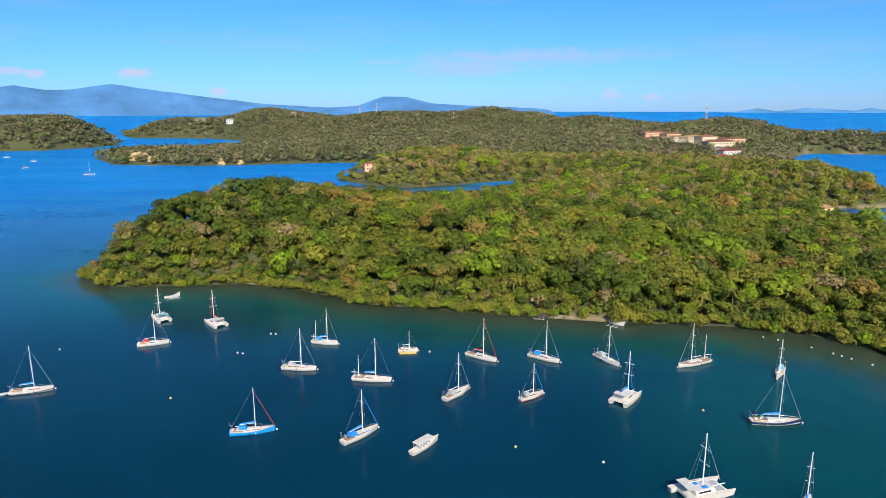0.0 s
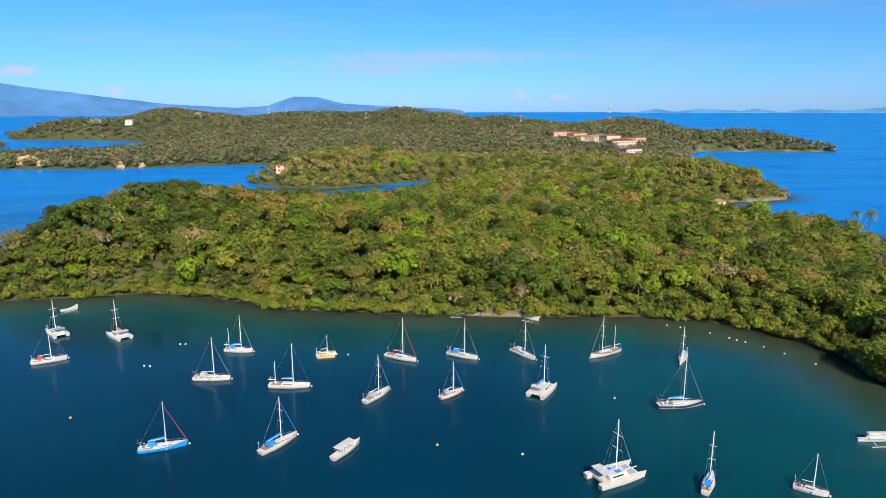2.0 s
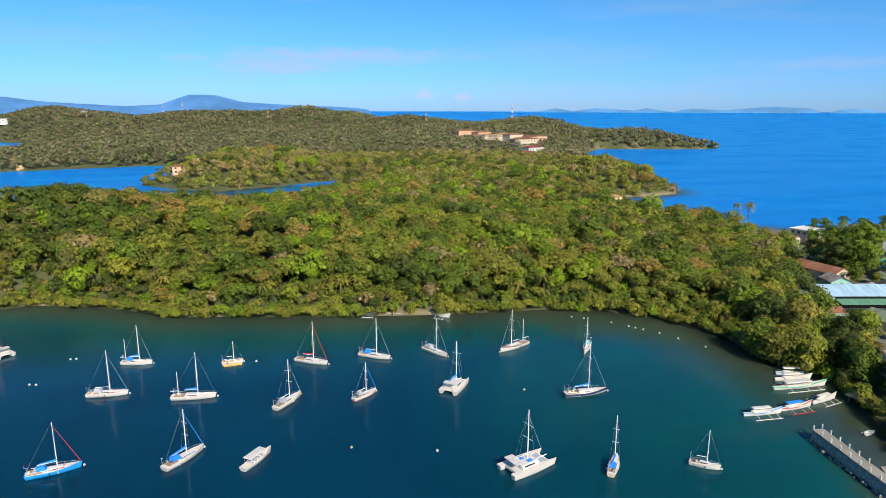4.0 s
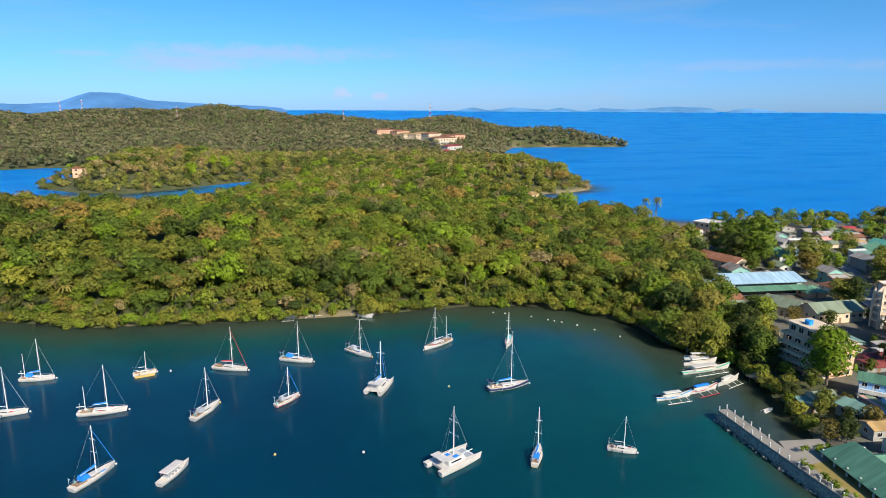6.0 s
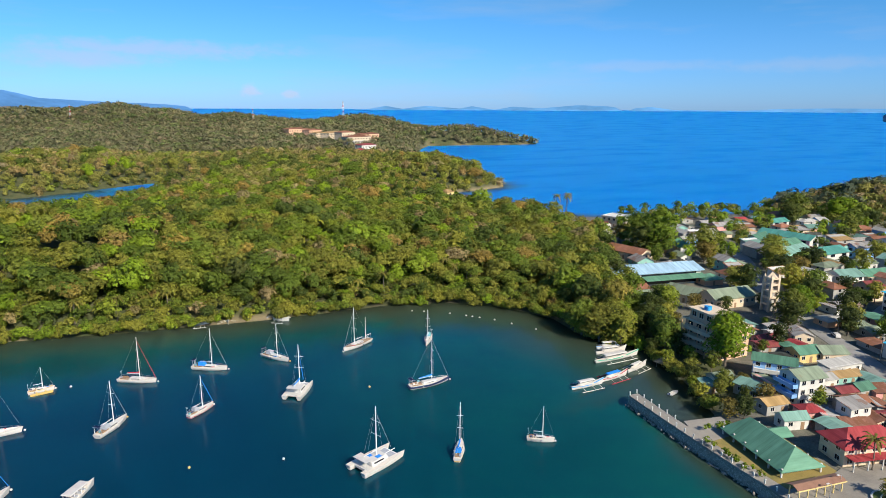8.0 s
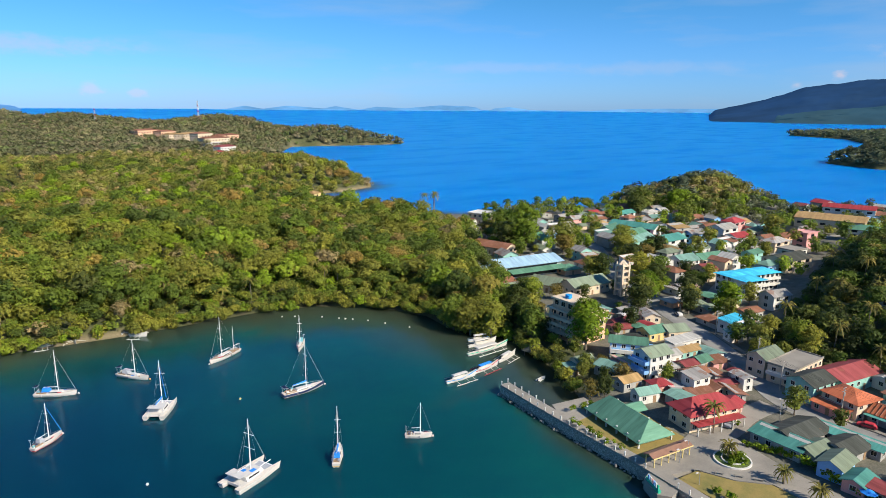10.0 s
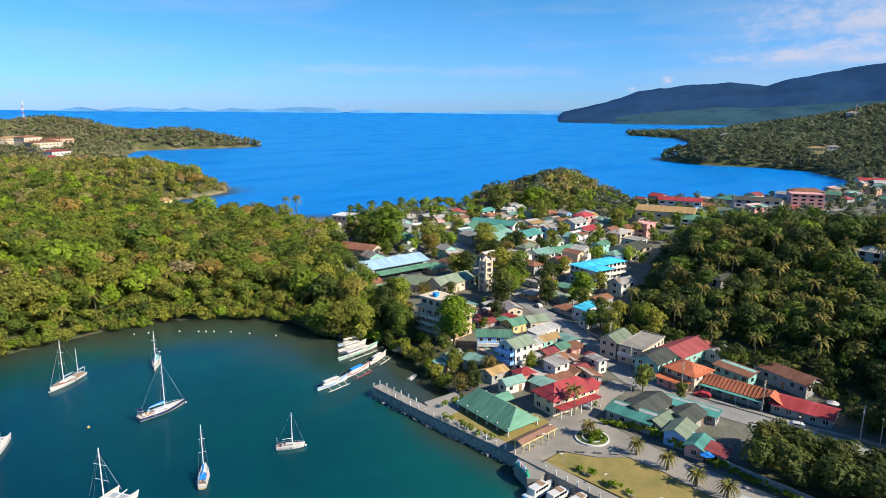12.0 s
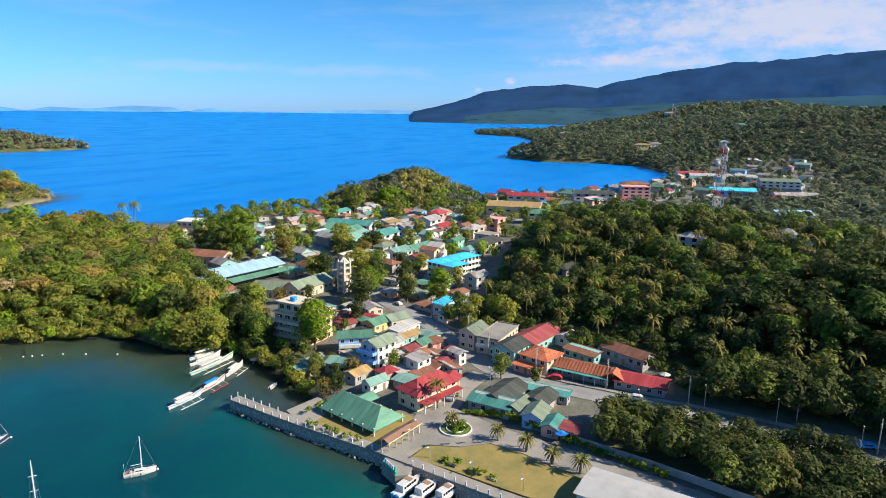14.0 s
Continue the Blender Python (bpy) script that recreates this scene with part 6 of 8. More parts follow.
def build_landmarks():
    # assembly hall with its wide green roof
    hall = house("white assembly hall under a wide green metal roof", 132.8, 77.2, 73, 16.8, 7.6, 3.0, "half", R_GREEN, WHITEW, 2.5, 1, "assembly_hall", "hall", over=1.8, gap=3.0, wsize=(1.6, 1.3))
    columns(hall, [(-9.6 + i * 3.84, -5.0) for i in range(6)] + [(-9.6 + i * 3.84, 5.0) for i in range(6)], -0.2, 2.4, 0.16, WHITEW)
    bm = roof_mesh("gable", 5.0, 4.4, 0, 1.1, 0.3)
    bmesh.ops.transform(bm, matrix=pose(3.5, -4.6, 2.9, 0, 0, 90), verts=bm.verts)
    part("porch_roof", bm, R_GREEN, hall)
    # covered walk
    walkway = thing("covered_walk", "long brown-roofed covered walk with orange trim", "shelter", at=pose(126.0, 62.6, 2.8, 0, 0, -13))
    part("roof", roof_mesh("gable", 12.0, 2.6, 2.5, 0.5, 0.3), surface("brown_roof", (0.25, 0.13, 0.085), 0.8, 0.3, 0.8), walkway)
    columns(walkway, [(-5.6 + i * 2.24, s) for i in range(6) for s in (-1.2, 1.2)], 0, 2.5, 0.09, YELLOWW)
    bm = bmesh.new()
    box(bm, -6.3, -1.62, 2.2, 6.3, -1.54, 2.45)
    part("fascia", bm, YELLOWW, walkway, "orange fascia board")
    # red-roofed two-storey building
    red = house("cream building with a crimson roof facing the plaza", 149.6, 66.0, -21, 15.2, 7.4, 5.0, "hip", R_RED, CREAM, 2.4, 2, "shop_house", "building", over=0.8, wsize=(1.3, 1.2))
    bm = bmesh.new()
    box(bm, -7.5, -6.4, 2.7, 7.5, -3.7, 2.82)
    part("awning", bm, R_RED, red)
    for i in range(5):
        columns(red, [(-7.2 + i * 3.6, -6.2)], 0, 2.7, 0.1, WHITEW)
    house("low crimson-roofed shop beside the street", 158.8, 63.6, 5, 7.0, 4.6, 2.9, "gable", R_RED, PINKW, 0.9, 1, "shop", "shop")
    # white and blue three-storey house
    wb = house("white three-storey house with blue balconies", 165.2, 89.6, -14, 8.4, 6.8, 8.0, "gable", R_SAGE, WHITEW, 1.5, 3, "apartment_house", "building", wsize=(1.2, 1.3))
    for zz in (2.9, 5.6):
        balcony(wb, -6.3, -4.6, -3.4, 3.4, zz, BLUEW)
    # hotel
    hotel = house("peach four-storey hotel with balconies and roof house", 176.4, 124.6, -7, 12.6, 14.4, 9.8, "flat", CREAM, PEACH, None, 4, "hotel", "hotel", over=0.7, gap=3.2, wsize=(1.5, 1.5), sides="fbr")
    for k, zz in enumerate((0.0, 2.45, 4.9, 7.35)):
        for j in range(4):
            bm = bmesh.new()
            box(bm, -6.36, -6.3 + j * 3.45, zz + 0.95, -6.28, -4.5 + j * 3.45, zz + 2.1)
            part("veranda_door", bm, GLASS_DARK, hotel)
        if k:
            balcony(hotel, -8.2, -6.3, -7.2, 7.2, zz, CREAM)
        columns(hotel, [(-8.05, -7.0 + 3.5 * j) for j in range(5)], zz - (0.8 if k == 0 else 0), zz + 2.4, 0.14, PEACH)
    bm = bmesh.new()
    box(bm, -5.6, -3.4, 9.8, 2.4, 6.2, 13.3)
    pent = part("roof_house", bm, PEACH, hotel)
    bm = bmesh.new()
    box(bm, -6.1, -3.9, 13.3, 2.9, 6.7, 13.85)
    part("roof_slab", bm, CREAM, pent)
    for q in (-1.8, 1.4, 4.4):
        add_window(hotel, -5.64, q, 12.2, -90, 1.7, 1.6)
    for q in (-4.0, -1.6, 0.9):
        add_window(hotel, q, -3.44, 12.2, 0, 1.3, 1.5)
    for dx, dy in ((-3.4, 1.0), (-2.2, 1.5), (-2.9, 2.4)):
        bm = bmesh.new()
        bmesh.ops.create_cone(bm, cap_ends=True, segments=16, radius1=0.62, radius2=0.58, depth=1.2, matrix=Matrix.Translation((dx, dy, 14.45)))
        part("water_tank", bm, SKYBLUE, hotel, "blue plastic water tank")
    # the packed quarter between the hotel and the plaza
    terrace = house("long blue-walled house with a dark green roof", 173.8, 102.8, -58, 11.2, 5.0, 5.2, "shed", R_GREEN, BLUEW, 0.5, 2, "shop_house", "building")
    for zz in (0.2, 2.8):
        balcony(terrace, -5.4, 4.0, -5.6, -2.5, zz, WHITEW)
    columns(terrace, [(-5.2 + 3.0 * j, -5.4) for j in range(4)], 0, 5.0, 0.13, WHITEW)
    for label, x, y, turn, L, D, h, roof, rm, wm, rise, n in (
            ("low house under a faded ochre roof", 152.9, 90.0, -15, 6.6, 4.8, 3.0, "gable", R_OCHRE, GREYW, 0.9, 1), ("pink-walled house with a crimson hipped roof", 156.5, 82.3, -23, 5.2, 4.4, 3.2, "hip", R_RED, PINKW, 1.0, 1),
            ("house with pale teal roof and white gable", 149.2, 82.1, -22, 6.6, 3.8, 3.0, "gable", R_SEA, WHITEW, 1.2, 1), ("green-roofed house at the muddy shore", 156.3, 107.9, -10, 6.5, 3.8, 3.0, "gable", R_SAGE, CREAM, 0.9, 1),
            ("teal-roofed shed standing over the shore mud", 151.4, 107.5, -20, 4.6, 4.2, 2.6, "shed", R_SEA, GREYW, 0.5, 1), ("broad low house with patched green roof sheets", 157.6, 98.1, 89, 7.9, 6.4, 3.0, "gable", R_SEA, GREYW, 1.0, 1),
            ("yellow-gabled house with a green roof", 194.6, 106.2, -16, 8.5, 6.3, 3.2, "gable", R_GREEN, YELLOWW, 1.5, 1), ("house with a broad sage roof by the street", 201.7, 102.4, -28, 8.2, 7.6, 3.2, "gable", R_SAGE, CREAM, 1.4, 1),
            ("long low house with pale grey roof sheets", 193.7, 94.6, -12, 12.6, 4.2, 3.2, "shed", R_WHITE, WHITEW, 0.5, 1), ("row of stalls under yellow and green sheets", 187.1, 89.5, -17, 11.3, 3.0, 2.8, "shed", R_OCHRE, TEALW, 0.5, 1),
            ("small house with a dark green gable roof", 182.2, 83.0, -11, 5.2, 4.6, 3.0, "gable", R_GREEN, GREYW, 1.2, 1), ("two-storey house under striped weathered sheets", 164.8, 75.8, -14, 6.4, 4.4, 5.0, "shed", R_GREY, WHITEW, 0.8, 2),
            ("grey-roofed house by the street trees", 209.9, 116.6, 53, 7.6, 6.0, 3.0, "gable", R_GREY, CREAM, 1.2, 1), ("house with a rust-red patched gable", 171.5, 79.5, -20, 7.4, 4.6, 3.2, "gable", R_RUST, GREYW, 0.9, 1),
            ("low house with a maroon sheet roof", 176.8, 84.2, -16, 6.4, 4.2, 2.9, "gable", R_MAROON, CREAM, 0.8, 1), ("white house under pale grey sheets", 178.2, 91.5, -14, 6.8, 4.8, 3.4, "gable", R_WHITE, WHITEW, 0.9, 1),
            ("house with a blue-sheeted roof terrace at the street", 222.9, 90.3, -8, 10.6, 6.8, 4.4, "shed", R_CYAN, WHITEW, 0.6, 1), ("shed with streaked rusty sheets below the hill", 239.0, 92.5, -12, 9.5, 6.0, 4.0, "gable", R_RUST, GREYW, 0.9, 1),
            ("small teal-roofed roadside shop", 213.0, 86.5, -30, 5.0, 4.0, 3.2, "shed", R_SEA, WHITEW, 0.5, 1)):
        house(label, x, y, turn, L, D, h, roof, rm, wm, rise, n, over=0.4)
    # low cluster between the two roads
    house("shop row with a bright teal roof strip", 149.6, 47.6, -97, 11.6, 4.6, 3.0, "shed", R_TEAL, GREYW, 0.8, 1, "shop", "shop")
    house("workshop under a broad dark green-grey roof", 157.6, 46.6, -13, 13.0, 8.0, 2.8, "gable", R_DARK, GREYW, 1.4, 1, "workshop", "building")
    house("low house with a dark weathered roof", 158.2, 36.6, -13, 8.0, 6.6, 2.8, "gable", R_DARK, GREYW, 1.2)
    house("low house with faded green roof sheets", 151.6, 41.0, -13, 7.5, 4.8, 2.8, "gable", R_SAGE, GREYW, 1.0)
    house("roadside shed with a teal-edged roof", 163.0, 37.0, -95, 14.0, 3.2, 2.7, "shed", R_TEAL, GREYW, 0.6, 1, "shop", "shop")
    house("small blue house with a sage roof", 147.7, 35.3, -4, 7.2, 4.9, 3.6, "gable", R_SAGE, BLUEW, 1.2)
    house("small pink-walled house with a pale teal roof", 144.9, 30.2, -4, 6.2, 4.2, 2.8, "gable", R_TEAL, PINKW, 0.9)
    house("lean-to with a maroon metal roof", 144.6, 25.8, -4, 4.4, 4.0, 2.4, "shed", R_MAROON, GREYW, 0.5)
    # row along the foot of the hill
    row = house("long roadside market under a ribbed rust-orange roof", 182.8, 29.6, -98, 16.0, 7.2, 3.0, "gable", R_ORANGE, GREYW, 1.4, 1, "market_row", "shop")
    bm = bmesh.new()
    for i in range(17):
        for s in (-1, 1):
            rod(bm, (-8.2 + i * 1.02, s * 4.1, 2.85), (-8.2 + i * 1.02, 0.05 * s, 4.55), 0.12, None, 4)
    part("roof_rib", bm, R_RUST, row)
    bm = bmesh.new()
    box(bm, -8.4, -5.6, 2.5, 8.4, -4.1, 2.62)
    part("awning", bm, R_TEAL, row, "pale green awning")
    columns(row, [(-8.2 + i * 3.28, -5.4) for i in range(6)], 0, 2.5, 0.08, WHITEW)
    red_row = house("long low shop row under a crimson roof", 180.8, 12.8, -95, 14.0, 8.0, 2.8, "gable", R_RED, GREYW, 1.2, 1, "shop", "shop")
    part("front_roof", roof_mesh("gable", 4.5, 6.0, 2.9, 1.6, 0.3), R_ORANGE, red_row).matrix_basis = pose(-7.6, -1.6, 0.1, 0, 0, 90)
    house("two-storey shop with an orange tiled roof", 183.6, 43.0, -108, 9.6, 9.0, 5.0, "hip", R_ORANGE, CREAM, 1.8, 2, "shop_house", "building")
    house("open shop front under a salmon awning", 178.0, 45.6, -106, 8.6, 3.0, 2.6, "shed", R_ORANGE, PINKW, 0.5, 1, "shop", "shop")
    house("mint two-storey house with a dark grey roof", 185.2, 53.2, -14, 9.6, 7.8, 5.6, "gable", R_DARK, TEALW, 1.6, 2, "shop_house", "building")
    flat = house("cream flat-roofed commercial building on the main road", 195.5, 60.8, -6, 17.0, 7.6, 5.4, "flat", CONCRETE, CREAM, None, 2, "shop_house", "building", over=0.3)
    balcony(flat, -9.8, -8.4, -3.6, 3.6, 2.8, WHITEW)
    house("cream two-storey house with a curved sage roof", 193.2, 68.6, -8, 9.5, 5.6, 6.2, "gable", R_SAGE, CREAM, 1.6, 2, "shop_house", "building")
    house("warehouse with a rust-streaked corrugated roof", 198.2, 19.6, -117, 16.4, 6.4, 4.0, "gable", R_RUST, GREYW, 1.5, 1, "warehouse", "building", pane=False)
    house("shed with rusted roof sheets against the hill", 195.2, 32.6, -112, 11.0, 4.0, 3.2, "shed", R_RUST, TEALW, 0.8, 1, "shed", "shed", pane=False)
    house("long house with patched red roof sheets", 201.0, 49.2, -16, 17.5, 9.4, 4.4, "gable", R_MAROON, TEALW, 1.8, 1, "house", "house")
    house("small grey house against the hill", 206.5, 40.0, -16, 6.5, 5.0, 3.0, "gable", R_GREY, WHITEW, 1.0)
    # blue-roofed gymnasium hall and its neighbours
    gym = house("long open hall under a pale blue metal roof", 229.0, 194.0, -15, 33.0, 15.0, 6.2, "gable", R_BLUE, WHITEW, 2.0, 1, "sports_hall", "hall", over=1.2, gap=4.0, sides="blr")
    # a dark panel on the wall imitates the shade inside an open front
    bm = bmesh.new()
    box(bm, -14, -7.56, 0.6, 14, -7.50, 5.2)
    part("opening", bm, GLASS_DARK, gym, "dark panel standing in for the shaded open side")
    part("lean_to_roof", roof_mesh("shed", 30.0, 4.0, 3.6, 0.9, 0.4), R_GREEN, gym).matrix_basis = pose(1.5, -9.8, 0)
    house("white annexe with a blue roof by the trees", 208.6, 199.0, -15, 9.0, 13.0, 5.6, "gable", R_BLUE, WHITEW, 1.4)
    house("school building with a sage green roof", 214.5, 167.5, -78, 13.0, 9.0, 3.8, "gable", R_SAGE, CREAM, 2.4, 1, "school", "school")
    house("chapel with sage roof and cream gable", 224.0, 155.5, -10, 20.0, 10.0, 4.4, "gable", R_SAGE, CREAM, 2.6, 1, "chapel", "chapel")
    house("low house with a pale sage roof among trees", 196.5, 176.0, -12, 9.0, 7.0, 3.0, "gable", R_SAGE, WHITEW, 1.4)
    house("low house with a rusty roof among trees", 203.0, 184.0, -12, 10.0, 6.0, 3.0, "gable", R_RUST, WHITEW, 1.2)
    # bell tower
    tower = thing("bell_tower", "pale concrete church bell tower with open top", "bell tower", at=pose(231.5, 142.0, ground_at(231.5, 142.0), 0, 0, -12))
    for sx in (-1, 1):
        for sy in (-1, 1):
            bm = bmesh.new()
            box(bm, sx * 1.75 - 0.45, sy * 1.75 - 0.45, -1, sx * 1.75 + 0.45, sy * 1.75 + 0.45, 13.6)
            rod(bm, (sx * 1.75, sy * 1.75, 13.6), (sx * 1.7, sy * 1.7, 14.8), 0.5, 0.12, 4)
            part("pier", bm, CREAM, tower)
    for zz in (2.6, 5.2, 7.8, 10.4, 12.8):
        bm = bmesh.new()
        box(bm, -2.1, -2.1, zz, 2.1, 2.1, zz + 0.75)
        part("beam", bm, CREAM, tower)
    bm = bmesh.new()
    box(bm, -1.3, -1.3, -1, 1.3, 1.3, 7.8)
    part("core", bm, GREYW, tower)
    bm = bmesh.new()
    rod(bm, (0, 0, 13.55), (0, 0, 15.6), 2.5, 0.1, 4)
    part("cap", bm, CREAM, tower)
    # bright blue L-shaped roof
    blue = house("white three-storey building with bright blue roof deck", 280.6, 110.6, -20, 27.0, 9.0, 8.0, "hip", R_CYAN, WHITEW, 0.5, 3, "town_building", "building", over=0.9, gap=2.6, wsize=(1.5, 1.4))
    bm = bmesh.new()
    box(bm, -13.0, -11.0, -1, -3.4, -4.6, 7.9)
    part("wing_wall", bm, WHITEW, blue)
    bm = roof_mesh("hip", 10.6, 9.0, 7.9, 0.5, 0.8)
    bmesh.ops.transform(bm, matrix=pose(-8.2, -7.2, 0.08), verts=bm.verts)
    part("wing_roof", bm, R_CYAN, blue)
    for f in range(3):
        for q in (-11.2, -8.2, -5.2):
            add_window(blue, q, -11.02, 1.5 + f * 2.67, 0, 1.5, 1.4)
    for zz in (2.6, 5.3):
        balcony(blue, -2.6, 13.0, -6.0, -4.55, zz, WHITEW)
    for label, x, y, turn, L, D, h, roof, rm, wm, n in (
            ("school block with a dark green roof", 336.5, 217, 11, 18, 9, 6, "gable", R_GREEN, WHITEW, 2), ("long school hall with a teal roof", 349.5, 208, -84, 29, 11, 7, "gable", R_TEAL, WHITEW, 2),
            ("two-storey school block with a green roof", 331.4, 200, -8, 19, 10, 6, "gable", R_GREEN, WHITEW, 2), ("long pale green school wing with tin roof", 324, 190.5, 6, 25, 9, 5, "gable", R_SEA, TEALW, 1),
            ("teal-roofed hall beside the school", 334, 177, -6, 17, 12, 6, "gable", R_TEAL, WHITEW, 2), ("house with a fresh green gable roof", 328.5, 158, -8, 14, 8, 4.5, "gable", R_SAGE, WHITEW, 1),
            ("long house with a green roof among the houses", 314.3, 145, -16, 16, 9, 4, "gable", R_GREEN, CREAM, 1), ("white house with a pale green roof", 294, 147.4, -14, 12, 10, 5.5, "gable", R_SEA, WHITEW, 2),
            ("low house with a bright orange-yellow roof", 291.5, 136, -10, 11, 7, 3.2, "gable", R_OCHRE, CREAM, 1), ("broad grey-roofed hall below the hill", 334, 114, -12, 21, 13, 6, "gable", R_DARK, CREAM, 2),
            ("small teal-roofed house below the hall", 318, 117, -10, 9, 7, 5, "hip", R_SEA, BLUEW, 1), ("grey-roofed two-storey house among lower roofs", 373, 134.5, -10, 14, 9, 6, "hip", R_GREY, CREAM, 2),
            ("pink cube-shaped house above the roofs", 395, 126.4, -10, 11, 8, 9, "flat", PINKW, PINKW, 3), ("house with a bright red hipped roof", 408, 173.4, -4, 13, 9, 8, "hip", R_RED, PINKW, 2),
            ("low house with a bright red gable roof", 375, 156.5, -10, 13, 9, 5, "gable", R_RED, WHITEW, 1), ("white two-storey house with a flat roof", 386, 170, -8, 15, 11, 7, "gable", R_WHITE, WHITEW, 2),
            ("house with a pale sage roof beyond the red one", 403, 158.8, -8, 13, 8, 4.5, "gable", R_SAGE, WHITEW, 1), ("white house with blue upper walls", 360, 175, -8, 14, 9, 6, "gable", R_GREY, BLUEW, 2),
            ("house with a teal roof below the hillock", 399.4, 247, -6, 15, 8, 5, "gable", R_TEAL, WHITEW, 2), ("low house with a rusty red roof by the tower", 265, 156, -14, 9, 7, 4, "gable", R_MAROON, CREAM, 1),
            ("white house under the hill trees", 262.0, 92.0, -20, 9, 7, 6, "gable", R_GREY, WHITEW, 2), ("grey concrete house with a flat roof", 352, 118, -12, 12, 9, 7, "flat", CONCRETE, WHITEW, 2),
            ("long red-roofed building near the shore", 251, 235, -82, 24, 11, 4, "gable", R_RUST, CREAM, 1),
            ("white seaside house with a flat roof", 315, 303, -75, 18, 14, 6.5, "flat", WHITEW, CREAM, 2), ("white house with a maroon roof by the trees", 283, 288, -70, 10, 9, 6.5, "gable", R_MAROON, WHITEW, 2),
            ("broad covered market with an ochre roof", 478, 138, -80, 40, 30, 7, "gable", R_OCHRE, CREAM, 1), ("long red-roofed hall behind the market", 520, 140, -80, 32, 12, 9, "gable", R_RED, WHITEW, 2),
            ("long white three-storey block near the sea", 560, 92, -72, 34, 14, 9, "gable", R_DARK, WHITEW, 3), ("pink apartment block near the sea", 600, 62, -72, 24, 16, 12, "flat", PINKW, PINKW, 4),
            ("peach apartment block near the sea", 634, 66, -60, 26, 14, 11, "hip", R_RUST, PEACH, 3), 
            ("white building with green roof beyond the houses", 440, 108, -76, 18, 12, 8, "hip", R_GREEN, WHITEW, 3), 
            
            ("rounded white warehouse beyond the hill", 462, -50, -70, 22, 16, 12, "gable", R_BLUE, WHITEW, 3), ("green-roofed white apartment block", 704, -62, -80, 36, 16, 12, "gable", R_SAGE, WHITEW, 4),
            ("long white roofed terminal on the east shore", 790, -12, -80, 70, 18, 6, "gable", R_WHITE, WHITEW, 1), ("red-roofed shop on the east shore", 812, 22, -70, 34, 16, 7, "gable", R_RED, WHITEW, 2),
            ("low blue hall with a bright blue roof", 662, -20, -80, 40, 14, 6, "gable", R_CYAN, BLUEW, 1), ("white hall with a pale metal roof", 640, -70, -75, 36, 18, 7, "gable", R_GREY, WHITEW, 2)):
        house(label, x, y, turn, L, D, h, roof, rm, wm, None, n, "town_building", "building", pane=x < 330, gap=3.6 if x < 330 else 6.0, wsize=(1.6, 1.4) if x < 330 else (3.2, 1.4))
    white = house("large white-roofed terminal with a blue edge", 119.6, 5.2, 80, 26.0, 10.5, 3.4, "gable", WHITE_DECK, WHITEW, 0.5, 1, "terminal", "building")
    bm = bmesh.new()
    box(bm, -13.7, -6.0, 2.9, 13.7, -5.86, 3.3)
    part("fascia", bm, SKYBLUE, white, "bright blue eaves board")
    bar = thing("nipa_hut", "open hut with a dark thatched roof by the water", "hut", at=pose(157.5, 127.5, ground_at(157.5, 127.5), 0, 0, 10))
    part("roof", roof_mesh("hip", 5.5, 4.5, 2.4, 1.6, 0.7), R_DARK, bar)
    columns(bar, [(sx * 2.6, sy * 2.1) for sx in (-1, 1) for sy in (-1, 1)], -0.5, 2.4, 0.1, BARK)


build_landmarks()
ROOFS = [(R_GREEN, "green")] * 3 + [(R_SAGE, "sage")] * 5 + [(R_SEA, "faded teal")] * 3 + [(R_RUST, "rusty")] * 4 + [(R_GREY, "grey")] * 5 + [(R_WHITE, "pale grey")] * 3 + [(R_RED, "red"), (R_MAROON, "maroon"), (R_OCHRE, "ochre"), (R_DARK, "dark")]
WALLS = [(WHITEW, "white"), (WHITEW, "white"), (WHITEW, "white"), (CREAM, "cream"), (CREAM, "cream"), (GREYW, "grey"), (GREYW, "grey"), (GREYW, "grey"), (BLUEW, "blue"), (TEALW, "mint"), (PINKW, "pink"), (PEACH, "peach")]


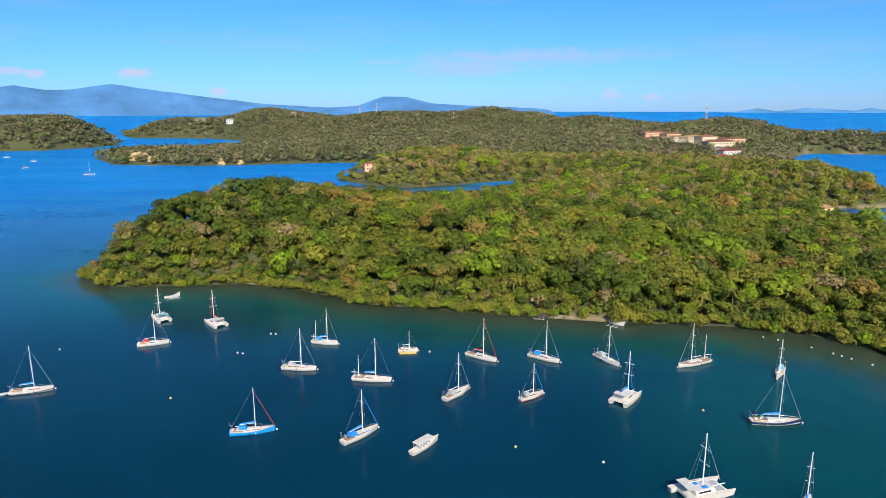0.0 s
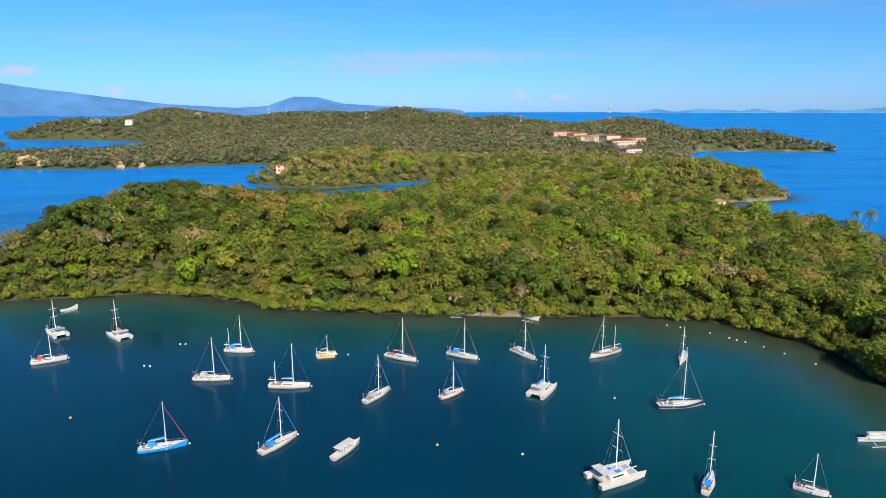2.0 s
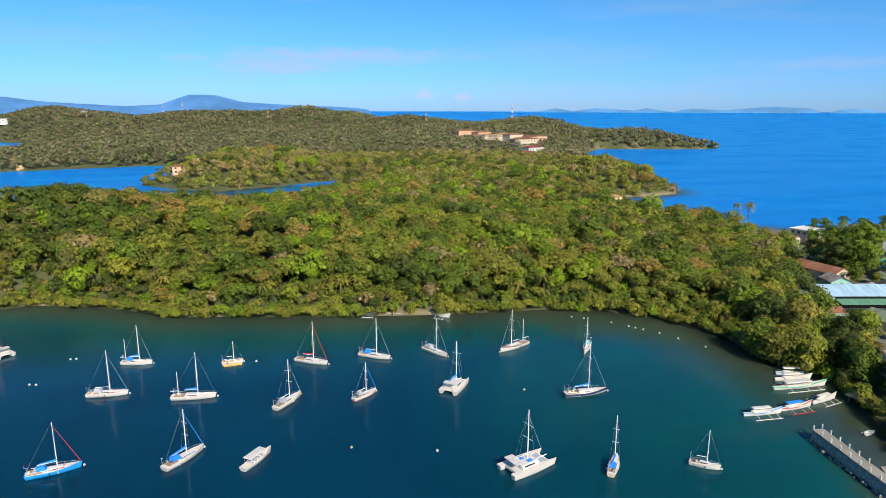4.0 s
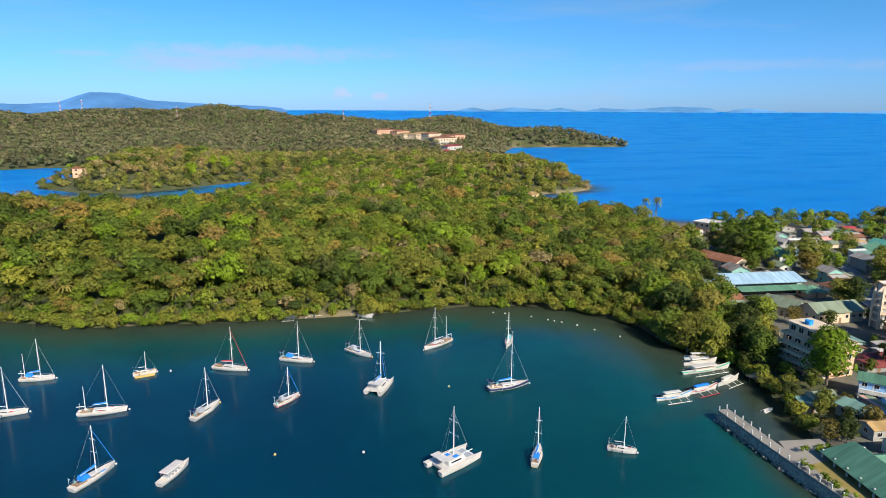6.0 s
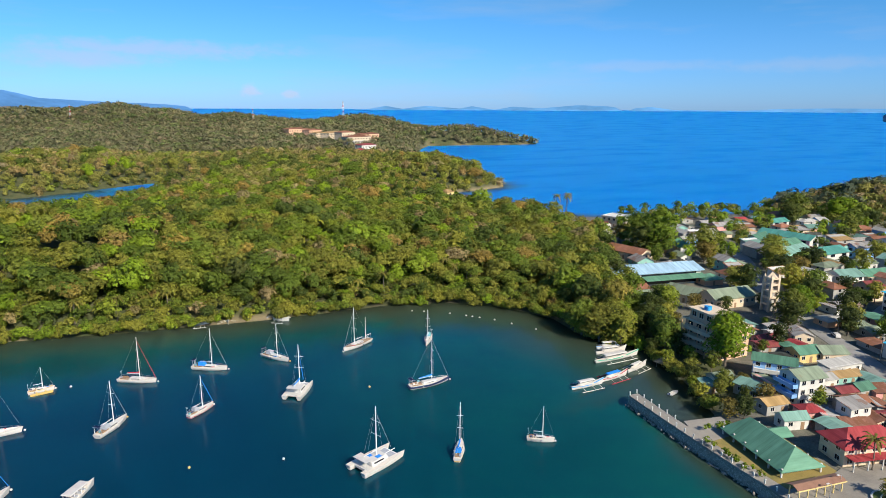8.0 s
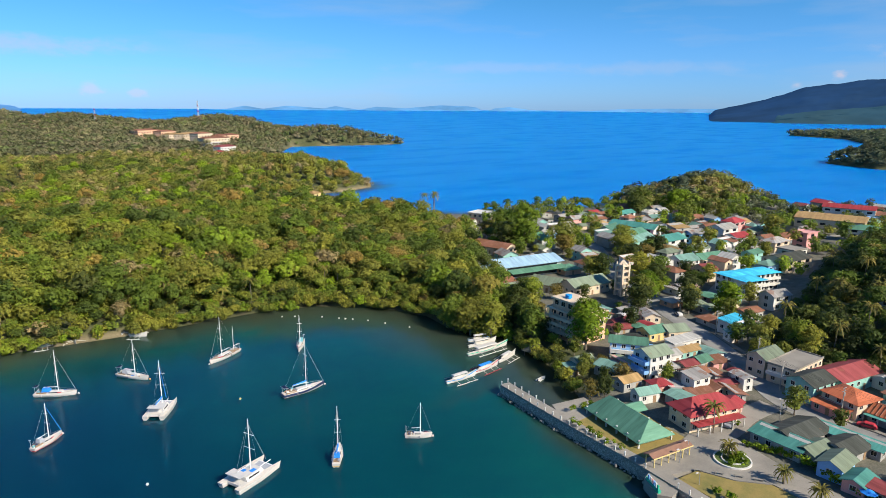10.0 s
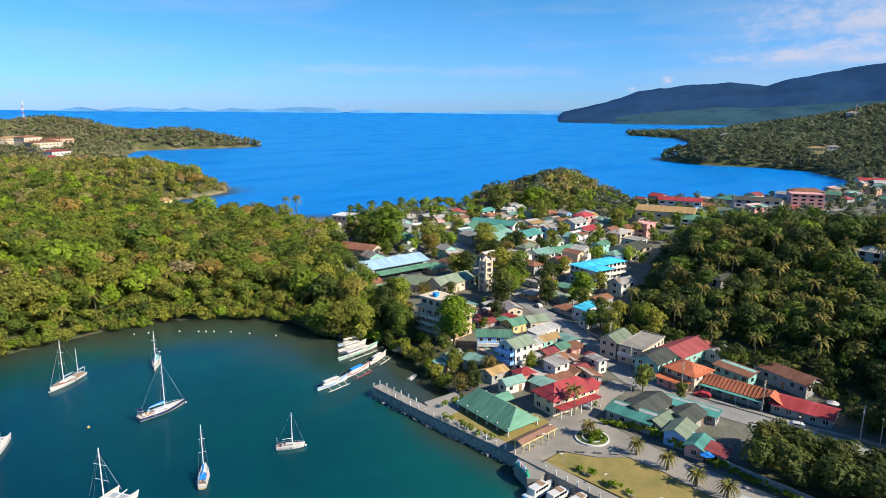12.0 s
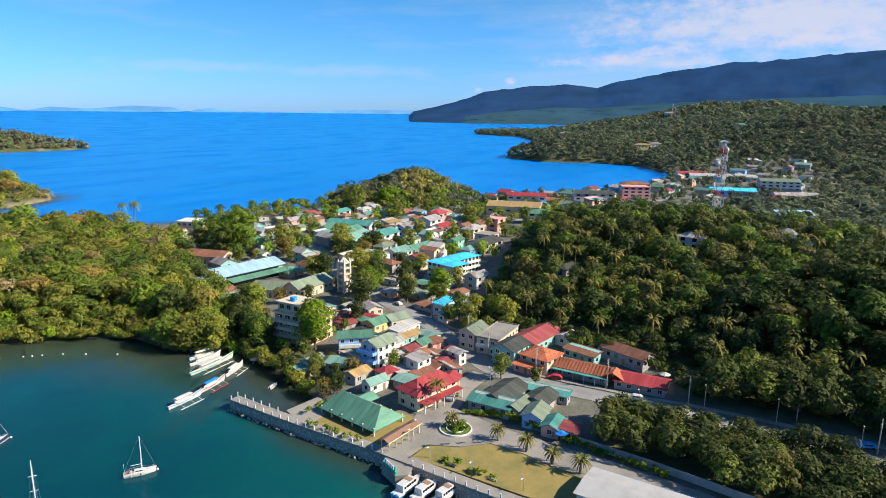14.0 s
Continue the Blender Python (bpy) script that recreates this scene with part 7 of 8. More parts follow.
# large single trees of the town: x, y, kind, size
SPECIMENS = [
    (174.1, 147.5, 4, 1.15), (179.9, 144.6, 4, 0.95), (205.4, 156.1, 4, 0.95), (214.6, 148.7, 1, 0.75), (187.6, 115.3, 0, 0.45), (197.4, 116.4, 1, 0.95), (216.7, 125.0, 1, 1.5), (222.5, 128.0, 0, 1.25), (237.4, 133.1, 5, 1.15), (229.5, 129.0, 5, 1.0),
    (229.0, 110.8, 1, 1.15), (151.7, 113.5, 1, 0.75), (141.6, 94.0, 4, 0.8), (143.6, 91.0, 1, 0.7), (162.2, 82.9, 0, 0.55), (168.1, 133.0, 1, 0.85), (160.7, 136.5, 1, 0.7), (158.8, 128.2, 0, 0.45), (270.1, 228.5, 3, 2.5), (262.0, 234.0, 1, 2.1),
    (280.3, 254.9, 0, 2.1), (276.3, 206.3, 4, 1.7), (283.0, 212.0, 0, 1.8), (275.8, 264.5, 4, 1.6), (244.3, 165.1, 2, 1.4), (258.1, 149.4, 0, 1.5), (287.7, 164.4, 4, 1.7), (281.0, 168.0, 1, 1.5), (264.0, 143.0, 2, 1.3), (242.3, 118.2, 1, 1.35), (246.0, 103.0, 5, 1.0),
     (245.0, 160.6, 0, 1.2), (254.8, 139.4, 1, 1.4), (274.1, 135.9, 1, 1.1), (233.1, 112.6, 0, 1.0), (258.0, 100.0, 0, 0.9), (404.0, 149.0, 0, 1.7), (355.4, 164.4, 2, 1.2), (426.0, 250.8, 0, 2.3), (447.1, 232.6, 5, 2.0), (414.0, 246.0, 1, 2.2),
    (436.0, 262.0, 4, 1.9), (306.1, 169.3, 1, 1.6), (303.6, 187.4, 0, 1.7), (296.0, 182.0, 2, 1.5), (278.5, 126.5, 0, 0.85), (170.4, 51.7, 0, 0.75), (171.1, 41.4, 1, 0.6), (167.0, 85.7, 0, 0.5), (217.3, 68.2, 2, 1.0), (212.9, 62.7, 0, 1.0), (222.6, 78.8, 0, 0.8),
    (207.0, 198.7, 1, 1.3), (173.3, 179.5, 2, 1.3), (154.7, 154.7, 0, 1.5), (157.5, 147.6, 3, 1.25), (153.9, 162.7, 0, 1.3), (404.1, 205.5, 3, 1.5), (444.3, 199.1, 2, 1.5), (453.6, 214.0, 1, 1.6), (421.6, 211.5, 3, 1.6), (384.0, 196.0, 1, 1.4),
]
BUILT.extend((x, y, 1.8 * s, 2.0 * s) for x, y, k, s in SPECIMENS)


def near_line(line, x, y):
    best = 1e9
    for (ax, ay), (bx, by) in zip(line, line[1:]):
        dx, dy = bx - ax, by - ay
        s = min(1, max(0, ((x - ax) * dx + (y - ay) * dy) / (dx * dx + dy * dy)))
        best = min(best, math.hypot(x - ax - s * dx, y - ay - s * dy))
    return best


def clear(x, y, r):
    if near_line(MAIN_ROAD, x, y) < r + 4.2 or near_line(BACK_STREET, x, y) < r + 2.6 or near_line(SIDE_STREET, x, y) < r + 3.2 or near_line(LAWN_ROAD, x, y) < r + 3:
        return False
    return all(math.hypot(x - bx, y - by) > r + min(br, bs * 0.75 + 1) for bx, by, br, bs in BUILT)


def infill(zone, gap, chance, turn, seed, size, pane, far=False, tight=0.40, low=False, roofs=None):
    """Small houses packed into a quarter of the town."""
    g = random.Random(seed)
    xs, ys = [p[0] for p in zone], [p[1] for p in zone]
    x = min(xs)
    while x < max(xs):
        y = min(ys)
        while y < max(ys):
            px, py = x + g.uniform(-0.25, 0.25) * gap, y + g.uniform(-0.25, 0.25) * gap
            L, D = g.uniform(*size), g.uniform(size[0] * 0.75, size[1] * 0.75)
            ok = inside(zone, np.array([px]), np.array([py]))[0] > 1
            if ok and g.random() < chance and clear(px, py, min(L, D) * tight):
                (rm, rn), (wm, wn) = g.choice(roofs or ROOFS), g.choice(WALLS)
                floors = 1 if low and g.random() < 0.88 else g.choice((1, 1, 1, 2)) if not far else g.choice((1, 1, 2, 2))
                kind = g.choice(("gable", "gable", "gable", "shed", "shed") if roofs else ("gable", "gable", "gable", "hip", "shed"))
                house(f"{wn} {'two-storey ' if floors == 2 else ''}town house with a {rn} {'metal' if kind != 'hip' else 'hipped'} roof", px, py, turn + g.choice((0, 90)) + g.uniform(-7, 7), L, D, (2.2 if low else 2.8) * floors + g.uniform(-0.2, 0.4), kind, rm, wm,
                      g.uniform(0.4, 0.9) if low else None, floors, pane=pane, gap=5.0 if pane else 7.0, group="town houses", door=pane, sides="fbl" if pane else "fl")
            y += gap
        x += gap


WORN = [(R_RUST, "rusty")] * 4 + [(R_GREY, "grey")] * 3 + [(R_WHITE, "pale grey"), (R_MAROON, "maroon"), (R_SAGE, "sage")]
infill([(156, 70), (174, 63), (184, 70), (188, 80), (176, 90), (160, 86)], 4.2, 1.0, -28, 13, (4.4, 7.0), True, False, 0.24, True, WORN)
infill([(150, 74), (160, 70), (176, 66), (190, 78), (208, 102), (219, 128), (205, 142), (190, 116), (170, 108), (154, 94), (146, 84)], 4.6, 1.0, -16, 3, (5.0, 8.0), True, False, 0.27, True)
infill([(216, 92), (236, 97), (262, 108), (268, 130), (250, 142), (232, 118)], 7.0, 0.9, -14, 4, (6, 9.5), True, False, 0.34, True)
infill([(232, 142), (262, 170), (300, 205), (310, 250), (288, 272), (240, 222), (236, 176)], 13, 0.55, -14, 5, (7, 12), True)
infill([(262, 118), (340, 112), (440, 132), (452, 250), (350, 310), (310, 250), (300, 195), (262, 160)], 10.0, 0.85, -14, 6, (7, 12), False, True)
infill([(440, 112), (560, 70), (640, 30), (800, 0), (900, 30), (780, 44), (680, 70), (610, 124), (562, 176), (500, 190)], 17, 0.7, -20, 7, (9, 17), False, True)
infill([(470, 60), (560, -40), (760, -130), (980, -90), (960, 20), (700, 20)], 26, 0.5, -20, 8, (10, 19), False, True)
infill([(122, 12), (150, 20), (150, -6), (132, -18)], 11, 0.35, -14, 10, (4, 6), True)
# houses on the far hills
for label, x, y, turn, L, D, h, rm, wm in (
        ("peach resort building with rust-brown roof on the hillside", 357, 1113, 15, 40, 20, 10, R_RUST, PEACH), ("peach resort wing with a rust-brown roof", 374, 1076, 25, 30, 18, 9, R_RUST, PEACH),
        ("long cream resort terrace with ochre roof", 388, 1020, 40, 46, 16, 8, R_OCHRE, CREAM), ("cream resort block with a rusty tiled roof", 394, 978, 20, 28, 18, 13, R_RUST, CREAM),
        ("cream resort wing with a rusty tiled roof", 398, 942, 15, 44, 18, 9, R_RUST, CREAM), ("white retaining terrace below the resort", 390, 918, 15, 36, 8, 3, R_WHITE, WHITEW), ("cream resort annexe with an ochre roof", 372, 1042, 30, 24, 14, 7, R_OCHRE, CREAM), ("small peach resort cottage with tiled roof", 414, 960, 20, 16, 14, 11, R_RUST, PEACH), ("white house with a maroon roof on the slope", 376, 856, 20, 28, 14, 8, R_MAROON, WHITEW),
        ("small red-roofed house on the slope", 354, 824, 20, 12, 10, 6, R_RED, WHITEW), ("small white house on the slope", 372, 800, 0, 10, 9, 5, R_MAROON, WHITEW), ("thatched resort hall on the hillside", 438, 976, 10, 20, 18, 10, R_RUST, PEACH),
        ("pale house among trees on the wooded knoll", -84, 739, 10, 13, 10, 3, R_RUST, PEACH), ("white house on the far ridge", -406, 1782, 0, 13, 10, 5, R_GREY, WHITEW), ("white house on the far ridge among trees", -384, 1815, 0, 12, 10, 5, R_ORANGE, WHITEW),
        ("white villa on the far hillside", -586, 1800, 0, 18, 12, 7, R_GREY, WHITEW), ("pale villa on the far hillside", -690, 1862, 0, 26, 14, 4, R_GREY, WHITEW),
        ("yellow house above the east cove", 1093, 107, -70, 26, 14, 10, R_OCHRE, YELLOWW), ("white house above the east cove", 1120, 90, -70, 20, 12, 7, R_GREY, WHITEW), ("pale house on the eastern slope", 1227, -40, -80, 20, 12, 8, R_GREEN, WHITEW),
        ("white house high on the eastern slope", 1724, 107, -80, 26, 16, 9, R_GREY, WHITEW), ("small house at the wooded point", 1640, 351, -70, 24, 16, 8, R_GREY, WHITEW),
        ("blue-grey gabled house high on the wooded hill", 314, -33, 60, 10, 7, 1.5, R_WHITE, BLUEW), ("cream house beside the blue-grey one", 302, -39, 60, 7, 6, -0.5, R_SAGE, PEACH), ("white house near the foot of the mast", 292, 5, 70, 10, 7, 0.5, R_GREY, WHITEW),
        ("low grey house under the hill palms", 264, 52, -20, 13, 6, -2, R_DARK, GREYW), ("house with a green roof among hill trees", 280, -44, 70, 9, 6, -1, R_SEA, WHITEW),
        ("yellow-roofed house in the trees near the beach", 272, 455, 20, 9, 8, 4, R_OCHRE, YELLOWW)):
    house(label, x, y, turn, L, D, h + 5, "hip", rm, wm, None, 2, "hillside_house", "house", pane=False, gap=5.0, wsize=(1.8, 1.6), door=False, z=ground_at(x, y) - 0.5)

# ---- single trees, palms and street furniture ----
LEAF_BRIGHT = leaf_material("bright_foliage", [(0.0, (0.080, 0.135, 0.006)), (1.0, (0.110, 0.160, 0.009))])
LEAF_DULL = leaf_material("olive_foliage", [(0.0, (0.062, 0.066, 0.014)), (1.0, (0.088, 0.084, 0.018))])
LEAF_TAN = leaf_material("tan_foliage", [(0.0, (0.095, 0.086, 0.022)), (1.0, (0.135, 0.096, 0.026))])


def tree_model(seed, material, sprays=300, flat=0.8, name="tree", label="", category="tree"):
    """A broadleaf tree about 9 m high and 8 m wide: forked trunk with limbs, and a leafy crown."""
    g = random.Random(seed)
    root = thing(name, label, category, "town trees")
    bm = bmesh.new()
    rod(bm, (0, 0, -0.6), (0.1, 0.05, 2.6), 0.30, 0.20, 7)
    for k in range(5):
        a = k * 1.256 + g.uniform(-0.4, 0.4)
        end = (2.1 * math.cos(a), 2.1 * math.sin(a), g.uniform(4.6, 6.0))
        rod(bm, (0.1, 0.05, 2.4 + 0.1 * k), end, 0.15, 0.05, 5)
    part("trunk", bm, BARK, root)
    v, f = crown_arrays(seed, int(sprays * 2.4), flat, 13, 0.125)
    w, e = crown_arrays(seed + 50, int(sprays * 1.3), flat, 10, 0.14)
    v = np.concatenate([v * (3.8, 3.8, 3.6) + (0, 0, 5.9), w * (3.9, 3.9, 3.2) + (0.3, -0.2, 3.0)])
    f = np.concatenate([f, e + len(v) - len(w)])
    part("crown", quads("crown", v, f, material, [("tint", np.zeros(len(v))), ("lone", np.ones(len(v)))]), None, root)
    return root


def frond_arrays(g, length, lift, droop, turn, leaf):
    pts, faces = [], []
    n = 6
    rows = []
    for k in range(n + 1):
        s = k / n
        r = length * (s - 0.12 * s * s)
        z = lift * math.sin(min(1, s * 1.3) * math.pi / 2) * length * 0.35 - droop * length * s ** 2.2
        w = leaf * (0.35 + math.sin(math.pi * min(1, 0.12 + 0.86 * s))) * (1.0 if k % 2 else 0.62)
        rows.append((r, z, w))
    for r, z, w in rows:
        c, s = math.cos(turn), math.sin(turn)
        for side, dz in ((-w, -w * 0.7), (0, 0), (w, -w * 0.7)):
            pts.append((r * c - side * s, r * s + side * c, z + dz))
    for k in range(n):
        for q in (0, 1):
            j = k * 3 + q
            faces.append((j, j + 1, j + 4, j + 3))
    return pts, faces


def palm_model(seed, height, fronds, length, name, label, stout=False, leaf=0.27):
    """A palm with a ringed, slightly leaning trunk and arching fronds."""
    g = random.Random(seed)
    root = thing(name, label, "palm tree", "palms")
    bm = bmesh.new()
    lean = Vector((g.uniform(-0.06, 0.06), g.uniform(-0.06, 0.06), 1))
    last = Vector((0, 0, -0.5))
    for k in range(1, 6):
        s = k / 5
        p = Vector((lean.x * height * s * s, lean.y * height * s * s, height * s))
        rod(bm, last, p, (0.30 if stout else 0.17) * (1.15 - 0.4 * s), (0.30 if stout else 0.17) * (1.02 - 0.4 * s), 7)
        last = p
    part("trunk", bm, BARK, root)
    for ring in range(3):
        verts, faces = [], []
        for k in range(fronds // 3):
            turn = 2 * math.pi * (k + ring / 3) / (fronds // 3) + g.uniform(-0.2, 0.2)
            v, f = frond_arrays(g, length * g.uniform(0.85, 1.1), (1.3, 0.8, 0.2)[ring], (0.35, 0.6, 0.85)[ring] * g.uniform(0.8, 1.2), turn, leaf)
            faces += [tuple(i + len(verts) for i in q) for q in f]
            verts += v
        verts = np.array(verts) + np.array((last.x, last.y, last.z))
        part("frond_ring", quads("frond_ring", verts, np.array(faces), PALM_LEAF, [("tint", np.full(len(verts), 0.2 * ring)), ("lone", np.ones(len(verts)))]), None, root)
    return root


TREES = [tree_model(101, LEAF, 300, 0.8, label="round green shade tree between the houses"), tree_model(102, LEAF_SHADE, 300, 0.95, label="dense dark green tree beside the houses"),
         tree_model(103, LEAF, 280, 0.65, label="spreading green tree over the roofs"), tree_model(104, LEAF, 300, 1.05, label="tall green tree behind the houses"),
         tree_model(105, LEAF_TAN, 240, 0.75, label="thin tan-leaved tree above the shore"), tree_model(106, LEAF_BRIGHT, 560, 0.9, label="bright yellow-green tree in full sun")]
PALMS = [palm_model(201, 9.5, 18, 3.4, "coconut_palm", "tall coconut palm with arching fronds"), palm_model(202, 11.5, 15, 3.2, "coconut_palm", "slender tall coconut palm on the slope"),
         palm_model(203, 7.5, 18, 3.3, "coconut_palm", "short coconut palm with full crown")]
DATE = palm_model(204, 3.4, 36, 2.6, "date_palm", "stout ornamental palm beside the plaza", True, 0.17)
SPENT = set()


def place(model, x, y, scale=1.0, turn=0.0, tall=1.0, sink=0.0):
    """The model itself the first time, then copies."""
    m = pose(x, y, ground_at(x, y) - sink, 0, 0, turn) @ Matrix.Diagonal((scale, scale, scale * tall, 1))
    if model.name not in SPENT:
        SPENT.add(model.name)
        model.matrix_basis = m
        return model
    return copy_thing(model, m)


def plant(zone, gap, chance, seed, scale, kinds, room=1.6, tall=(0.9, 1.2)):
    g = random.Random(seed)
    xs, ys = [p[0] for p in zone], [p[1] for p in zone]
    x, n = min(xs), 0
    while x < max(xs):
        y = min(ys)
        while y < max(ys):
            px, py = x + g.uniform(-0.4, 0.4) * gap, y + g.uniform(-0.4, 0.4) * gap
            if inside(zone, np.array([px]), np.array([py]))[0] > 0.5 and g.random() < chance and clear(px, py, room):
                place(g.choice(kinds), px, py, g.uniform(*scale), g.uniform(0, 360), g.uniform(*tall))
                n += 1
            y += gap
        x += gap
    return n


def build_planting():
    green = TREES[:4]
    # the trees round the cove, in front of the hotel
    shade = green + [TREES[1], TREES[0], TREES[4]]
    plant([p for p in COVE_WOOD if p[1] > 130] + [(164, 132)], 5.6, 0.97, 1, (0.7, 1.15), shade, 0.0, (0.95, 1.2))
    plant([(144, 98), (149, 106), (156, 119), (161, 132), (172, 134), (172, 118), (160, 100), (150, 92)], 5.4, 0.75, 25, (0.42, 0.62), shade + [TREES[1]], 0.0, (0.9, 1.2))
    for x, y, k, s in SPECIMENS:
        place(TREES[k], x, y, s, 37 * k + x, 1.0 if s < 1.4 else 0.85)
    place(TREES[5], 168.2, 114.8, 1.42, 40, 1.05)
    plant([(186, 77), (200, 70), (212, 56), (224, 88), (240, 101), (232, 112), (214, 90)], 6.0, 0.9, 22, (0.6, 1.0), green, 0.3)
    place(TREES[4], 154.0, 92.5, 0.85, 80)
    # wooded ground between the lane and the main road
    g = np.random.default_rng(29)
    for name, label, zone, gap, high, mat, seed in (
            ("grove_trees", "dense green grove between the lane and the road, darkened for shade", GROVE, 4.1, (4.6, 8.0), LEAF_SHADE, 51),
            ("grove_light_trees", "yellow-green tree tops in the roadside grove", GROVE, 11.0, (6.0, 7.6), LEAF_DULL, 52),
            ("roadside_trees", "green trees overhanging the road, darkened for shade", [(175, -3), (180, 1), (186, -14), (180, -44), (168, -110), (156, -110), (168, -60), (173, -30)], 3.5, (5.5, 10.5), LEAF_SHADE, 53),
            ("backyard_trees", "dark bushes behind the roadside shops", [(186, 2), (196, 8), (204, 30), (209, 40), (214, 52), (206, 56), (200, 40), (192, 16)], 4.4, (3.0, 6.5), LEAF_SHADE, 54)):
        p = scatter(40, 140, 90, 260, gap, seed)
        p = p[(inside(zone, p[:, 0], p[:, 1]) > 0.5) & np.array([clear(x, y, 0.6) for x, y in p])]
        p = np.c_[p, land_height(p[:, 0], p[:, 1])]
        tall = g.uniform(*high, len(p))
        woods(name, label, p, tall, np.clip(tall * g.uniform(0.42, 0.62, len(p)), 1.6, 4.8), NEAR_CROWNS, mat, g.choice([0.04, 0.14, 0.20, 0.28, 0.36, 0.95], len(p)), seed)
    # gardens between the houses
    plant([(150, 74), (176, 66), (206, 102), (219, 128), (205, 142), (180, 112), (150, 94)], 7.5, 0.55, 3, (0.3, 0.5), green, 0.3)
    plant([(216, 92), (240, 97), (268, 120), (262, 170), (300, 205), (286, 272), (240, 222), (230, 150)], 9.4, 0.6, 4, (0.5, 0.9), green + [TREES[4]], 0.6)
    plant([(262, 118), (340, 112), (400, 132), (380, 200), (310, 250), (300, 195), (262, 160)], 10.0, 0.7, 5, (0.5, 0.9), green, 0.6)
    g = np.random.default_rng(31)
    # farther gardens and the wooded hillock, joined
    far = scatter(46, 78, 330, 560, 8.5, 32)
    keep = np.array([clear(x, y, 1.2) for x, y in far]) & (inside(TOWN, far[:, 0], far[:, 1]) > 2) & (g.random(len(far)) < 0.6)
    far = far[keep]
    far = np.c_[far, land_height(far[:, 0], far[:, 1])]
    woods("garden_trees_far", "green trees among the far town roofs", far, g.uniform(5, 9, len(far)), g.uniform(2.8, 4.8, len(far)), MID_CROWNS, LEAF, g.choice([0.04, 0.14, 0.20, 0.28, 0.50], len(far)), 33)
    knoll = scatter(54, 72, 440, 640, 6.8, 34)
    keep = (inside([(450, 264), (466, 218), (585, 212), (600, 240), (514, 308), (462, 304)], knoll[:, 0], knoll[:, 1]) > 1) & (inside(LAND, knoll[:, 0], knoll[:, 1]) > 1.5) & np.array([clear(x, y, 1.5) for x, y in knoll])
    knoll = np.c_[knoll[keep], land_height(knoll[keep, 0], knoll[keep, 1])]
    woods("hillock_trees", "rounded green trees on the seaside hillock", knoll, g.uniform(5, 8.5, len(knoll)), g.uniform(4, 6.5, len(knoll)), MID_CROWNS, LEAF_MID, None, 35)
    shore = scatter(66, 105, 470, 1000, 11.0, 36)
    keep = np.array([clear(x, y, 1.5) for x, y in shore]) & (inside(TOWN, shore[:, 0], shore[:, 1]) > 4) & (g.random(len(shore)) < 0.5)
    shore = np.c_[shore[keep], land_height(shore[keep, 0], shore[keep, 1])]
    woods("garden_trees_east", "dark green trees among the buildings on the east shore, blued for haze", shore, g.uniform(4.5, 8, len(shore)), g.uniform(3.0, 5.0, len(shore)), MID_CROWNS, LEAF_EAST, None, 37)
    # palms of the plaza and the lawn
    for x, y, s in ((145.2, 61.2, 1.9), (136.6, 53.6, 0.98), (135.2, 41.3, 0.95), (133.0, 33.7, 1.0), (130.0, 26.9, 0.98), (128.8, 20.4, 1.05)):
        if s > 1.5:
            place(PALMS[2], x, y, 1.0, 20)
        else:
            place(DATE, x, y, s, x * 9)
    r = random.Random(6)
    count = 0
    for x, y in scatter(66, 104, 190, 345, 8.6, 41):
        if inside(TOWN, np.array([x]), np.array([y]))[0] < -3 and r.random() < 0.35 + 0.4 * math.sin(x / 17) * math.sin(y / 14 + 1) + (0.25 if y > 0 else 0) and count < 170 and (x < 300 or r.random() < 0.4):
            place(r.choice(PALMS), x, y, r.uniform(0.92, 1.12), r.uniform(0, 360), r.uniform(1.0, 1.25) * (1.0 if x < 285 else 0.75))
            count += 1
    for x, y in ((300, 350), (304, 344), (312, 352), (236, 286)):
        place(PALMS[1], x, y, 1.25, x, 1.2)
    for k in range(46):
        a, d = r.uniform(-4, 34), r.uniform(2, 60)
        rr = 250 + d
        x, y = rr * math.sin(radians(a)), rr * math.cos(radians(a))
        if inside(LAND, np.array([x]), np.array([y]))[0] > 3:
            place(r.choice(PALMS), x, y, r.uniform(0.85, 1.05), r.uniform(0, 360), r.uniform(0.9, 1.15))
    # palms standing in the near forest, joined
    q = random.Random(71)
    heads = []
    for k in range(3):
        v, f = [], []
        for i in range(13):
            a, b = frond_arrays(q, q.uniform(0.85, 1.1), q.choice((1.2, 0.7, 0.2)), q.uniform(0.35, 0.9), i * 2.4 + q.uniform(-0.2, 0.2), 0.085)
            f += [tuple(c + len(v) for c in w) for w in b]
            v += a
        heads.append((np.array(v), np.array(f)))
    p = np.concatenate([wooded(scatter(-20, 46, 225, 400, 19.0, 72), 4), wooded(scatter(-20, 44, 400, 820, 34.0, 73), 8)])
    p = p[q.random() + np.sin(p[:, 0] / 31) * np.sin(p[:, 1] / 23) > 0.15]
    woods("forest_palms", "pale green coconut palms standing out of the forest", p, g.uniform(9.5, 14.5, len(p)), g.uniform(3.4, 4.3, len(p)), heads, PALM_LEAF, None, 74)
    p = wooded(scatter(64, 104, 330, 420, 13.0, 75), 2)
    woods("hill_palms", "golden green coconut palms crowded on the hill", p, g.uniform(6, 9, len(p)), g.uniform(2.6, 3.2, len(p)), heads, PALM_LEAF, None, 76)
    # shrubs and hedges
    bush = []
